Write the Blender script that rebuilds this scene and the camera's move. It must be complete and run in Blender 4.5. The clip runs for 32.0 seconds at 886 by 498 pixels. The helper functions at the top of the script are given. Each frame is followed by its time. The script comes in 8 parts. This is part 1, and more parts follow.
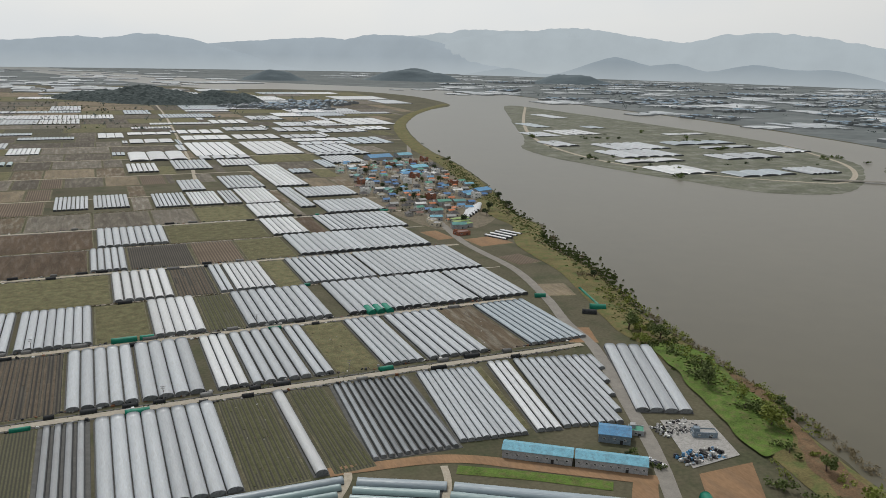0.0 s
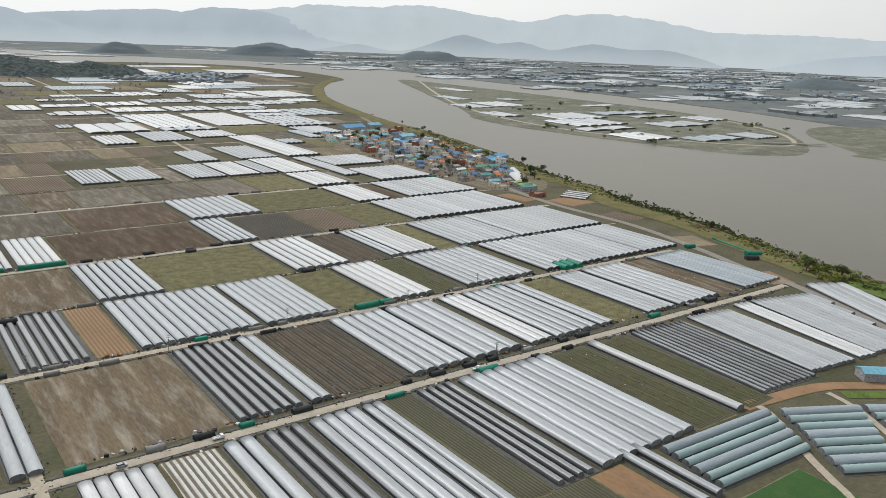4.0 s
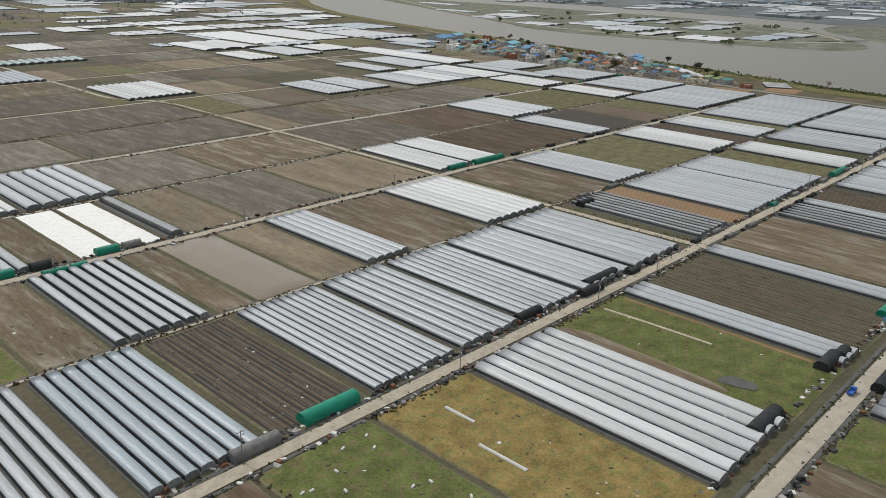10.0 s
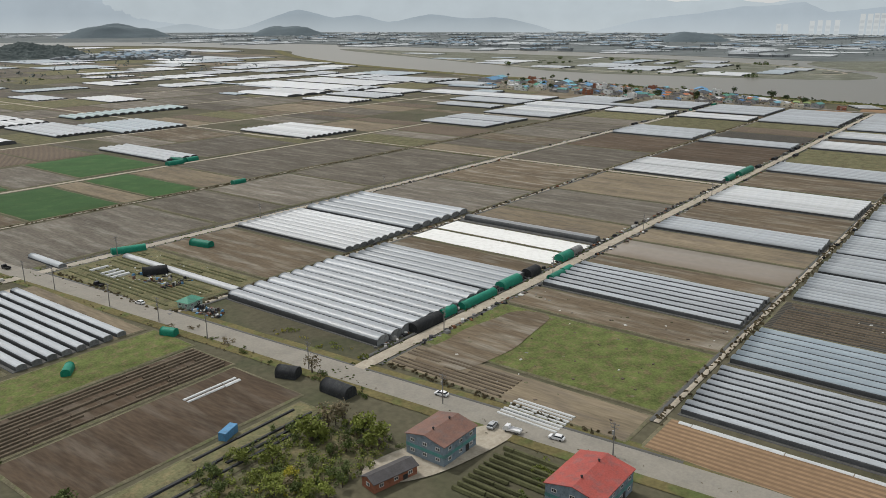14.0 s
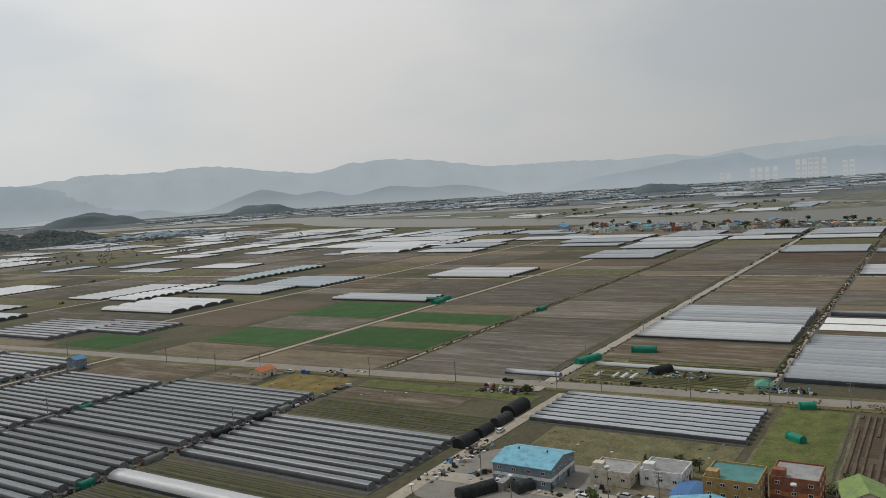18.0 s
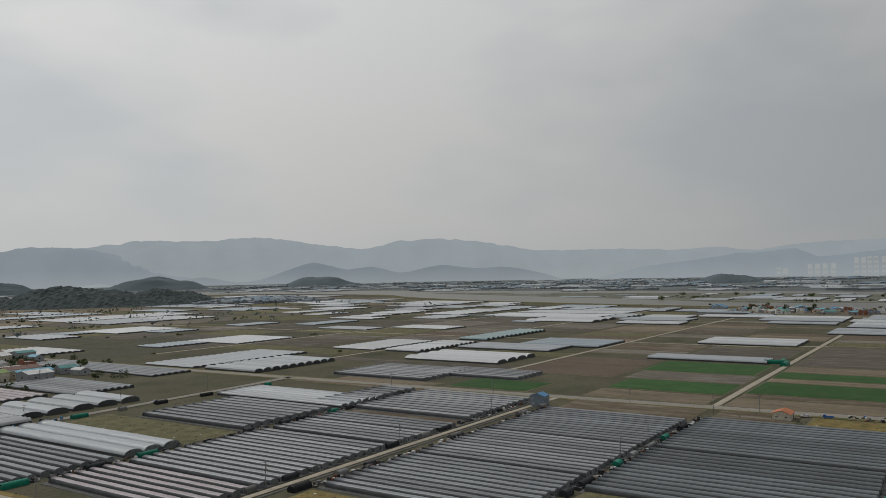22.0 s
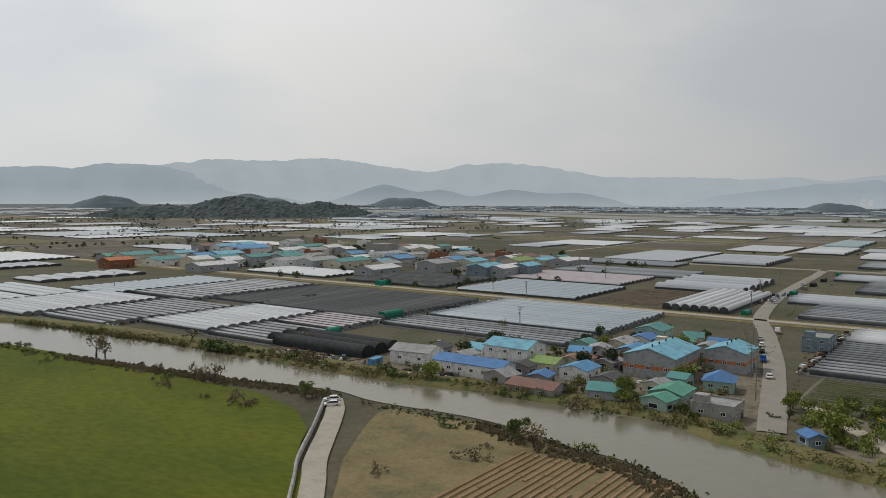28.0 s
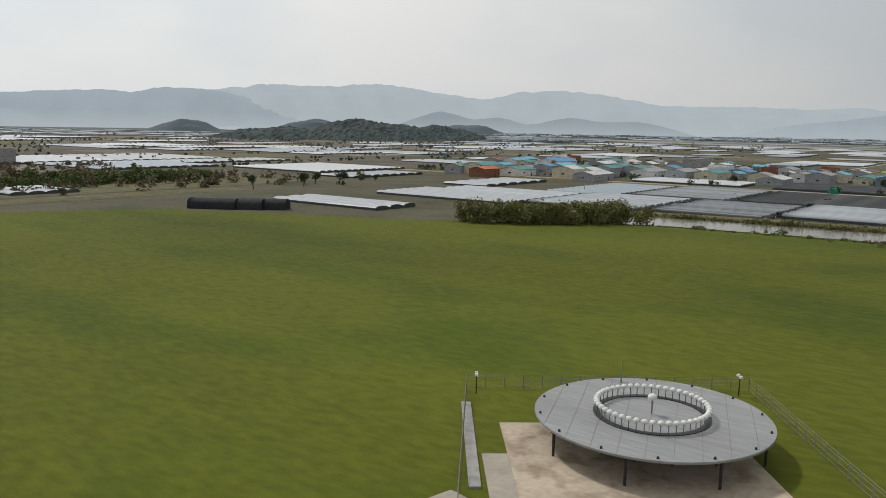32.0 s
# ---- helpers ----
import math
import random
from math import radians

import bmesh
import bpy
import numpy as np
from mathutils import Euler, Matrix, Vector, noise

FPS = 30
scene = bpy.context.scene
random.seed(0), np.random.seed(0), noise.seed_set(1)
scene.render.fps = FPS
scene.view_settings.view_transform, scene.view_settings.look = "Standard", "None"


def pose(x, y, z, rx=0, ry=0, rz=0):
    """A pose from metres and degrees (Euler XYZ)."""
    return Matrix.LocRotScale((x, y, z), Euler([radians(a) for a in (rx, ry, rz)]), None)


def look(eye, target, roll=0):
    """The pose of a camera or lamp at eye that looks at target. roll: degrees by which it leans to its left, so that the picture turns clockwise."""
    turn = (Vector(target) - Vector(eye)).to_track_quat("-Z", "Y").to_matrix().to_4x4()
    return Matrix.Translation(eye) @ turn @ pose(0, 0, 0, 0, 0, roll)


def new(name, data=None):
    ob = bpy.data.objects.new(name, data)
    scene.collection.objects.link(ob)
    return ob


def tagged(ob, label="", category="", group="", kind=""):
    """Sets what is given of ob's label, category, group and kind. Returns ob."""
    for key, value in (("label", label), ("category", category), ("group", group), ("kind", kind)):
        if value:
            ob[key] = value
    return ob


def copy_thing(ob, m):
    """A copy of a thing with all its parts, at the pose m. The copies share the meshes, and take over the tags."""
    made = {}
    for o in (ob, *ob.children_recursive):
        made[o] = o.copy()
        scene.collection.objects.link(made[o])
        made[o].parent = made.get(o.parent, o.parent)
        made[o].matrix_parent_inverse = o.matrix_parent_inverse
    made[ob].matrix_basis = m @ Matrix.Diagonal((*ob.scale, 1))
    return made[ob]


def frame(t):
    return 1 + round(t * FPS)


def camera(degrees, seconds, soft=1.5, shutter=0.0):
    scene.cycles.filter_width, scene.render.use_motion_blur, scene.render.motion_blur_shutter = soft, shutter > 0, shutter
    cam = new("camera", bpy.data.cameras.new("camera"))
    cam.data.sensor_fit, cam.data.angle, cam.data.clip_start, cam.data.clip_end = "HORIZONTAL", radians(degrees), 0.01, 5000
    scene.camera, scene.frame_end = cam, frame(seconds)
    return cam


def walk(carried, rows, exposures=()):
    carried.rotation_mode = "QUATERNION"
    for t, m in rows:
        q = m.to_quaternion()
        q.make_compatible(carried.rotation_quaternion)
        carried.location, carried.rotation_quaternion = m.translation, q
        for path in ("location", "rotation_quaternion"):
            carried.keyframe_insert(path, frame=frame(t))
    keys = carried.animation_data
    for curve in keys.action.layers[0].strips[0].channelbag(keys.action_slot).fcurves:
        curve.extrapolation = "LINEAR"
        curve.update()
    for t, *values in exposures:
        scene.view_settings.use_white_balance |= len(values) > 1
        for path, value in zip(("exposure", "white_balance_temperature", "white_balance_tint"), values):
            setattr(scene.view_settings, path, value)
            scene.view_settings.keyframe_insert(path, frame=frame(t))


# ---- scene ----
cam = camera(58.41, 32.0, soft=0.55)
# seconds, place in metres, yaw, pitch, roll in degrees
PATH = [
    (0.0, 6.09, 0.92, 107.65, -23.95, -13.92, 1.22),
    (0.5, -10.91, 10.28, 105.65, -26.90, -14.78, 3.36),
    (1.0, -27.87, 19.63, 103.67, -31.61, -17.58, 6.99),
    (1.5, -44.72, 28.98, 101.73, -35.44, -18.84, 7.79),
    (2.0, -61.43, 38.34, 99.83, -36.13, -18.10, 6.98),
    (2.5, -77.99, 47.75, 98.01, -36.18, -17.38, 5.55),
    (3.0, -94.38, 57.28, 96.33, -36.32, -15.59, 3.79),
    (3.5, -110.62, 67.02, 94.80, -36.44, -14.90, 2.36),
    (5.5, -175.02, 106.95, 89.26, -38.40, -15.47, 2.89),
    (6.0, -190.91, 117.13, 87.85, -39.12, -15.78, 2.75),
    (6.5, -206.63, 127.52, 86.39, -39.51, -16.48, 2.77),
    (7.0, -222.16, 138.16, 84.87, -40.27, -17.20, 2.26),
    (7.5, -237.50, 149.10, 83.32, -41.35, -17.65, 1.99),
    (8.0, -252.61, 160.34, 81.75, -42.20, -17.94, 1.63),
    (8.5, -267.49, 171.86, 80.17, -43.31, -18.28, 1.59),
    (9.0, -282.18, 183.63, 78.59, -44.15, -19.34, 1.39),
    (9.5, -296.63, 195.63, 76.98, -45.39, -19.67, 1.24),
    (10.0, -310.76, 207.88, 75.32, -46.55, -20.07, 1.28),
    (10.5, -324.48, 220.37, 73.59, -47.01, -19.50, 0.73),
    (11.0, -337.82, 233.06, 71.84, -48.08, -18.87, 0.35),
    (11.5, -350.84, 245.92, 70.12, -48.96, -18.24, -0.08),
    (12.0, -363.53, 258.90, 68.45, -49.77, -17.57, -0.40),
    (12.5, -375.91, 271.93, 66.81, -50.50, -16.81, -0.58),
    (13.0, -387.98, 285.00, 65.21, -51.12, -16.60, -0.64),
    (13.5, -399.76, 298.08, 63.65, -52.06, -16.61, -0.50),
    (14.0, -411.36, 311.26, 62.15, -52.84, -16.21, -0.03),
    (14.5, -422.92, 324.59, 60.68, -53.46, -16.06, 0.04),
    (16.5, -469.42, 378.85, 54.91, -56.46, -12.59, -2.79),
    (17.0, -481.07, 392.74, 53.65, -56.85, -9.53, -3.53),
    (17.5, -492.67, 407.01, 52.56, -57.45, -6.84, -3.87),
    (18.0, -504.16, 421.64, 51.63, -57.47, -4.35, -3.69),
    (18.5, -515.44, 436.60, 50.82, -57.35, -1.52, -3.06),
    (19.0, -526.46, 451.82, 50.07, -57.21, 1.07, -2.31),
    (19.5, -537.19, 467.17, 49.29, -57.03, 1.80, -1.86),
    (20.0, -547.65, 482.61, 48.47, -57.11, 2.10, -1.59),
    (20.5, -557.93, 498.16, 47.58, -56.78, 2.03, -1.76),
    (21.0, -568.08, 513.76, 46.63, -56.09, 1.53, -1.78),
    (21.5, -578.20, 529.38, 45.61, -56.17, 1.65, -1.42),
    (22.0, -588.33, 545.00, 44.55, -56.34, 1.69, -0.96),
    (22.5, -598.50, 560.57, 43.45, -55.97, 2.22, -0.70),
    (23.0, -608.70, 576.07, 42.34, -55.52, 2.41, -0.72),
    (23.5, -618.93, 591.51, 41.23, -55.00, 1.66, -0.28),
    (24.0, -629.23, 606.88, 40.10, -54.93, 0.76, -0.10),
    (24.5, -639.67, 622.17, 38.93, -54.61, -0.68, 0.04),
    (26.5, -682.13, 682.95, 33.92, -55.25, -5.74, 0.80),
    (27.0, -692.92, 698.02, 32.63, -55.25, -5.68, 0.90),
    (27.5, -703.91, 713.03, 31.30, -54.99, -4.62, 0.77),
    (28.0, -715.03, 728.01, 30.00, -54.45, -3.57, 0.34),
    (28.5, -726.18, 742.98, 28.78, -53.85, -2.91, 0.04),
    (29.0, -737.35, 757.89, 27.60, -53.15, -1.59, 0.09),
    (29.5, -748.47, 772.68, 26.42, -52.92, -1.17, 0.31),
    (30.0, -759.54, 787.33, 25.20, -52.51, -1.45, 0.45),
    (30.5, -770.52, 801.90, 23.93, -52.23, -2.02, 0.73),
    (31.0, -781.42, 816.42, 22.67, -52.30, -3.95, 0.77),
    (31.5, -792.27, 830.92, 21.41, -52.57, -7.18, 0.87),
    (32.0, -803.10, 845.40, 20.18, -52.61, -8.64, 0.94),
]
EXPOSURES = [(0.0, 0.2), (1.0, 0.34), (2.0, 0.54), (3.0, 0.56), (6.0, 0.38), (9.0, 0.36), (11.0, 0.4), (14.5, 0.38), (17.0, 0.2), (18.0, -0.06), (19.5, -0.33), (22.0, -0.36), (24.5, -0.26), (27.0, -0.05), (29.0, 0.02), (30.0, -0.05), (31.0, -0.07), (32.0, 0.18)]
walk(cam, [(t, pose(x, y, z, 0, 0, yaw) @ pose(0, 0, 0, 90 + pitch) @ pose(0, 0, 0, 0, 0, roll)) for t, x, y, z, yaw, pitch, roll in PATH], EXPOSURES)

# ---- daylight: hazy sky and a veiled sun ----
SUN_AZ, SUN_EL = 5.0, 52.0
world = bpy.data.worlds.new("hazy_sky")
scene.world = world
world.use_nodes = True
wn, wl = world.node_tree.nodes, world.node_tree.links
wn.clear()
w_out = wn.new("ShaderNodeOutputWorld")
w_bg = wn.new("ShaderNodeBackground")
w_sky = wn.new("ShaderNodeTexSky")
w_sky.sky_type = "NISHITA"
w_sky.sun_disc = False
w_sky.sun_elevation, w_sky.sun_rotation = radians(SUN_EL), radians(SUN_AZ)
w_sky.dust_density, w_sky.air_density = 6.0, 1.0
w_geo = wn.new("ShaderNodeTexCoord")
w_sep = wn.new("ShaderNodeSeparateXYZ")
w_ramp = wn.new("ShaderNodeValToRGB")
w_noise = wn.new("ShaderNodeTexNoise")
w_map = wn.new("ShaderNodeMapping")
w_mix = wn.new("ShaderNodeMixRGB")
w_cloud = wn.new("ShaderNodeMixRGB")
w_cr = wn.new("ShaderNodeValToRGB")
w_scale = wn.new("ShaderNodeMixRGB")
wl.new(w_geo.outputs["Generated"], w_sep.inputs[0])
wl.new(w_sep.outputs["Z"], w_ramp.inputs[0])
for e, (p, c) in zip((w_ramp.color_ramp.elements[0], w_ramp.color_ramp.elements[1], w_ramp.color_ramp.elements.new(0.16), w_ramp.color_ramp.elements.new(0.4), w_ramp.color_ramp.elements.new(0.7)),
                     ((0.0, (0.62, 0.635, 0.635)), (1.0, (0.16, 0.19, 0.24)), (0.16, (0.72, 0.72, 0.705)), (0.36, (0.86, 0.865, 0.86)), (0.58, (0.36, 0.385, 0.42)))):
    e.position, e.color = p, (*c, 1)
wl.new(w_geo.outputs["Generated"], w_map.inputs[0])
w_map.inputs["Scale"].default_value = (1.5, 1.5, 3.6)
wl.new(w_map.outputs[0], w_noise.inputs["Vector"])
w_noise.inputs["Scale"].default_value, w_noise.inputs["Detail"].default_value = 1.3, 4.0
w_cr.color_ramp.elements[0].position, w_cr.color_ramp.elements[1].position = 0.42, 0.62
wl.new(w_noise.outputs["Fac"], w_cr.inputs[0])
w_cloud.blend_type = "MIX"
w_cloud.inputs[2].default_value = (0.56, 0.60, 0.635, 1)
w_cf = wn.new("ShaderNodeMath")
w_cf.operation = "MULTIPLY"
w_cf.inputs[1].default_value = 0.8
wl.new(w_cr.outputs[0], w_cf.inputs[0])
wl.new(w_cf.outputs[0], w_cloud.inputs[0])
wl.new(w_ramp.outputs[0], w_cloud.inputs[1])
w_scale.blend_type = "MULTIPLY"
w_scale.inputs[0].default_value = 1.0
w_scale.inputs[2].default_value = (0.08, 0.08, 0.08, 1)
wl.new(w_sky.outputs[0], w_scale.inputs[1])
w_mix.inputs[0].default_value = 0.9
wl.new(w_scale.outputs[0], w_mix.inputs[1])
wl.new(w_cloud.outputs[0], w_mix.inputs[2])
# the sky is brighter towards the veiled sun
w_dot = wn.new("ShaderNodeVectorMath")
w_dot.operation = "DOT_PRODUCT"
w_dot.inputs[1].default_value = (math.sin(radians(SUN_AZ)), math.cos(radians(SUN_AZ)), 0)
wl.new(w_geo.outputs["Generated"], w_dot.inputs[0])
w_side = wn.new("ShaderNodeMapRange")
w_side.inputs["From Min"].default_value, w_side.inputs["From Max"].default_value = 0.1, 0.95
w_side.inputs["To Min"].default_value, w_side.inputs["To Max"].default_value = 0.71, 1.12
wl.new(w_dot.outputs["Value"], w_side.inputs["Value"])
w_tone = wn.new("ShaderNodeVectorMath")
w_tone.operation = "SCALE"
wl.new(w_mix.outputs[0], w_tone.inputs[0])
wl.new(w_side.outputs[0], w_tone.inputs["Scale"])
wl.new(w_tone.outputs[0], w_bg.inputs[0])
w_bg.inputs[1].default_value = 1.0
wl.new(w_bg.outputs[0], w_out.inputs[0])

sun_data = bpy.data.lights.new("sun", "SUN")
sun_data.energy, sun_data.angle, sun_data.color = 1.6, radians(4), (1.0, 0.975, 0.945)
sun = new("sun", sun_data)
sun.matrix_world = look((0, 0, 500), (-math.sin(radians(SUN_AZ)) * math.cos(radians(SUN_EL)) * 100, -math.cos(radians(SUN_AZ)) * math.cos(radians(SUN_EL)) * 100, 500 - math.sin(radians(SUN_EL)) * 100))

# ---- materials ----
def mat(name, base, rough=0.8, metal=0.0, vary=0.25, scale=1.0, fine=None, bump=0.0, stain=None, stain_amt=0.3, island=0.0, stretch=None, spec=0.15, coords="Object"):
    """A node material: a base colour with variation at two scales, optional stain colour, bump and random tone by object."""
    m = bpy.data.materials.new(name)
    m.use_nodes = True
    n, l = m.node_tree.nodes, m.node_tree.links
    b = n["Principled BSDF"]
    b.inputs["Roughness"].default_value, b.inputs["Metallic"].default_value = rough, metal
    b.inputs["Specular IOR Level"].default_value = spec
    tc = n.new("ShaderNodeTexCoord")
    if coords == "World":
        geo = n.new("ShaderNodeNewGeometry")
        src = geo.outputs["Position"]
    else:
        src = tc.outputs["Object"]
    mp = n.new("ShaderNodeMapping")
    mp.inputs["Scale"].default_value = stretch or (1, 1, 1)
    l.new(src, mp.inputs[0])
    big, small = n.new("ShaderNodeTexNoise"), n.new("ShaderNodeTexNoise")
    big.inputs["Scale"].default_value, big.inputs["Detail"].default_value = scale, 3.0
    small.inputs["Scale"].default_value, small.inputs["Detail"].default_value = (fine or scale * 9), 4.0
    l.new(mp.outputs[0], big.inputs["Vector"])
    l.new(mp.outputs[0], small.inputs["Vector"])
    add = n.new("ShaderNodeMath")
    add.operation = "ADD"
    l.new(big.outputs["Fac"], add.inputs[0])
    l.new(small.outputs["Fac"], add.inputs[1])
    mr = n.new("ShaderNodeMapRange")
    mr.inputs["From Min"].default_value, mr.inputs["From Max"].default_value = 0.6, 1.4
    mr.inputs["To Min"].default_value, mr.inputs["To Max"].default_value = 1 - vary, 1 + vary
    l.new(add.outputs[0], mr.inputs["Value"])
    value = mr.outputs[0]
    if island:
        info = n.new("ShaderNodeObjectInfo")
        ir = n.new("ShaderNodeMapRange")
        ir.inputs["To Min"].default_value, ir.inputs["To Max"].default_value = 1 - island, 1 + island
        l.new(info.outputs["Random"], ir.inputs["Value"])
        mu = n.new("ShaderNodeMath")
        mu.operation = "MULTIPLY"
        l.new(value, mu.inputs[0])
        l.new(ir.outputs[0], mu.inputs[1])
        value = mu.outputs[0]
    col = n.new("ShaderNodeVectorMath")
    col.operation = "SCALE"
    l.new(value, col.inputs["Scale"])
    if stain:
        sn = n.new("ShaderNodeTexNoise")
        sn.inputs["Scale"].default_value, sn.inputs["Detail"].default_value = scale * 2.3, 6.0
        l.new(mp.outputs[0], sn.inputs["Vector"])
        sr = n.new("ShaderNodeValToRGB")
        sr.color_ramp.elements[0].position, sr.color_ramp.elements[1].position = 0.48, 0.66
        sr.color_ramp.elements[1].color = (stain_amt, stain_amt, stain_amt, 1)
        l.new(sn.outputs["Fac"], sr.inputs[0])
        mx = n.new("ShaderNodeMixRGB")
        mx.inputs[1].default_value, mx.inputs[2].default_value = (*base, 1), (*stain, 1)
        l.new(sr.outputs[0], mx.inputs[0])
        l.new(mx.outputs[0], col.inputs[0])
    else:
        col.inputs[0].default_value = base
    l.new(col.outputs[0], b.inputs["Base Color"])
    if bump:
        bp = n.new("ShaderNodeBump")
        bp.inputs["Strength"].default_value, bp.inputs["Distance"].default_value = bump, 0.1
        l.new(small.outputs["Fac"], bp.inputs["Height"])
        l.new(bp.outputs[0], b.inputs["Normal"])
    return m


def rows_mat(name, base, furrow, pitch, along="x", rough=0.9, vary=0.25, mark=0.8):
    """Soil or crops in straight rows: bands of two colours along one axis, broken up by noise, with furrow relief."""
    m = mat(name, base, rough, vary=vary, scale=0.05, fine=1.2, coords="World")
    n, l = m.node_tree.nodes, m.node_tree.links
    b = n["Principled BSDF"]
    old = b.inputs["Base Color"].links[0].from_socket
    geo = n.new("ShaderNodeNewGeometry")
    wave = n.new("ShaderNodeTexWave")
    wave.bands_direction = "X" if along == "x" else "Y"
    wave.inputs["Scale"].default_value = 0.314 / pitch
    wave.inputs["Distortion"].default_value, wave.inputs["Detail"].default_value, wave.inputs["Detail Scale"].default_value = 0.35, 2.0, 2.0
    l.new(geo.outputs["Position"], wave.inputs["Vector"])
    ramp = n.new("ShaderNodeValToRGB")
    ramp.color_ramp.elements[0].position, ramp.color_ramp.elements[1].position = 0.3, 0.7
    ramp.color_ramp.elements[1].color = (mark, mark, mark, 1)
    l.new(wave.outputs["Fac"], ramp.inputs[0])
    mx = n.new("ShaderNodeMixRGB")
    l.new(ramp.outputs[0], mx.inputs[0])
    l.new(old, mx.inputs[1])
    mx.inputs[2].default_value = (*furrow, 1)
    l.new(mx.outputs[0], b.inputs["Base Color"])
    bp = n.new("ShaderNodeBump")
    bp.inputs["Strength"].default_value, bp.inputs["Distance"].default_value = 0.4, 0.15
    l.new(wave.outputs["Fac"], bp.inputs["Height"])
    l.new(bp.outputs[0], b.inputs["Normal"])
    return m


FILM = {
    "white": mat("white_film", (0.46, 0.475, 0.48), 0.45, bump=0.25, vary=0.15, scale=0.8, fine=4.0, stain=(0.45, 0.44, 0.40), stain_amt=0.4, island=0.17, stretch=(1.6, 0.16, 1), spec=0.5),
    "silver": mat("silver_film", (0.325, 0.35, 0.368), 0.42, bump=0.25, vary=0.17, scale=0.8, fine=4.0, stain=(0.28, 0.28, 0.26), stain_amt=0.4, island=0.15, stretch=(1.6, 0.16, 1), spec=0.5),
    "blue": mat("bluish_film", (0.24, 0.29, 0.32), 0.40, bump=0.25, vary=0.17, scale=0.8, fine=4.0, stain=(0.36, 0.40, 0.41), stain_amt=0.4, island=0.12, stretch=(1.6, 0.16, 1), spec=0.5),
    "grey": mat("dusty_grey_film", (0.225, 0.237, 0.243), 0.42, vary=0.14, scale=0.25, fine=3.0, stain=(0.19, 0.19, 0.185), stain_amt=0.4, island=0.30, stretch=(1, 0.25, 1), spec=0.3),
    "steel": mat("weathered_steel_grey_film", (0.175, 0.19, 0.20), 0.42, vary=0.14, scale=0.25, fine=3.0, stain=(0.13, 0.135, 0.14), stain_amt=0.4, island=0.35, stretch=(1, 0.25, 1), spec=0.3),
    "slate": mat("dark_slate_film", (0.125, 0.142, 0.15), 0.42, vary=0.14, scale=0.25, fine=3.0, stain=(0.09, 0.10, 0.105), stain_amt=0.4, island=0.35, stretch=(1, 0.25, 1), spec=0.3),
    "dark": mat("dark_shade_net", (0.055, 0.058, 0.06), 0.75, vary=0.2, scale=0.25, fine=3.0, stain=(0.14, 0.14, 0.13), stain_amt=0.5, island=0.1, stretch=(1, 0.25, 1)),
    "pink": mat("pinkish_film", (0.36, 0.315, 0.325), 0.45, vary=0.12, scale=0.25, fine=3.0, stain=(0.21, 0.175, 0.175), stain_amt=0.4, island=0.06, stretch=(1, 0.25, 1), spec=0.3),
    "teal": mat("teal_film", (0.25, 0.335, 0.335), 0.36, bump=0.3, vary=0.14, scale=0.25, fine=3.0, stain=(0.17, 0.24, 0.24), stain_amt=0.4, island=0.06, stretch=(1, 0.25, 1), spec=0.5),
}
# one dark colour for rolled side curtains and the painted shade on flanks
M_CURTAIN_SHADE = mat("curtain_and_side_shade", (0.075, 0.078, 0.08), 0.7, vary=0.3, scale=0.5, fine=4.0, island=0.2)
M_END = mat("end_wall_film", (0.20, 0.21, 0.21), 0.5, vary=0.35, scale=0.4, stain=(0.05, 0.05, 0.05), stain_amt=0.8, island=0.25)
# dark colour painting the shade between tunnels; also ditches and a pond
M_GAPS_HOLLOWS = mat("gap_shade_and_hollows", (0.09, 0.09, 0.085), 0.7, vary=0.3, scale=0.4)
M_GREENSHED = mat("green_tarpaulin", (0.012, 0.17, 0.11), 0.5, vary=0.2, scale=0.6, stain=(0.03, 0.22, 0.16), island=0.2)
M_BLACKSHED = mat("black_shade_cloth", (0.028, 0.03, 0.032), 0.8, vary=0.3, scale=0.6, stain=(0.07, 0.07, 0.065), island=0.3)
M_GREYSHED = mat("grey_insulation_cloth", (0.16, 0.16, 0.155), 0.8, vary=0.25, scale=0.6, stain=(0.28, 0.27, 0.25), island=0.3)
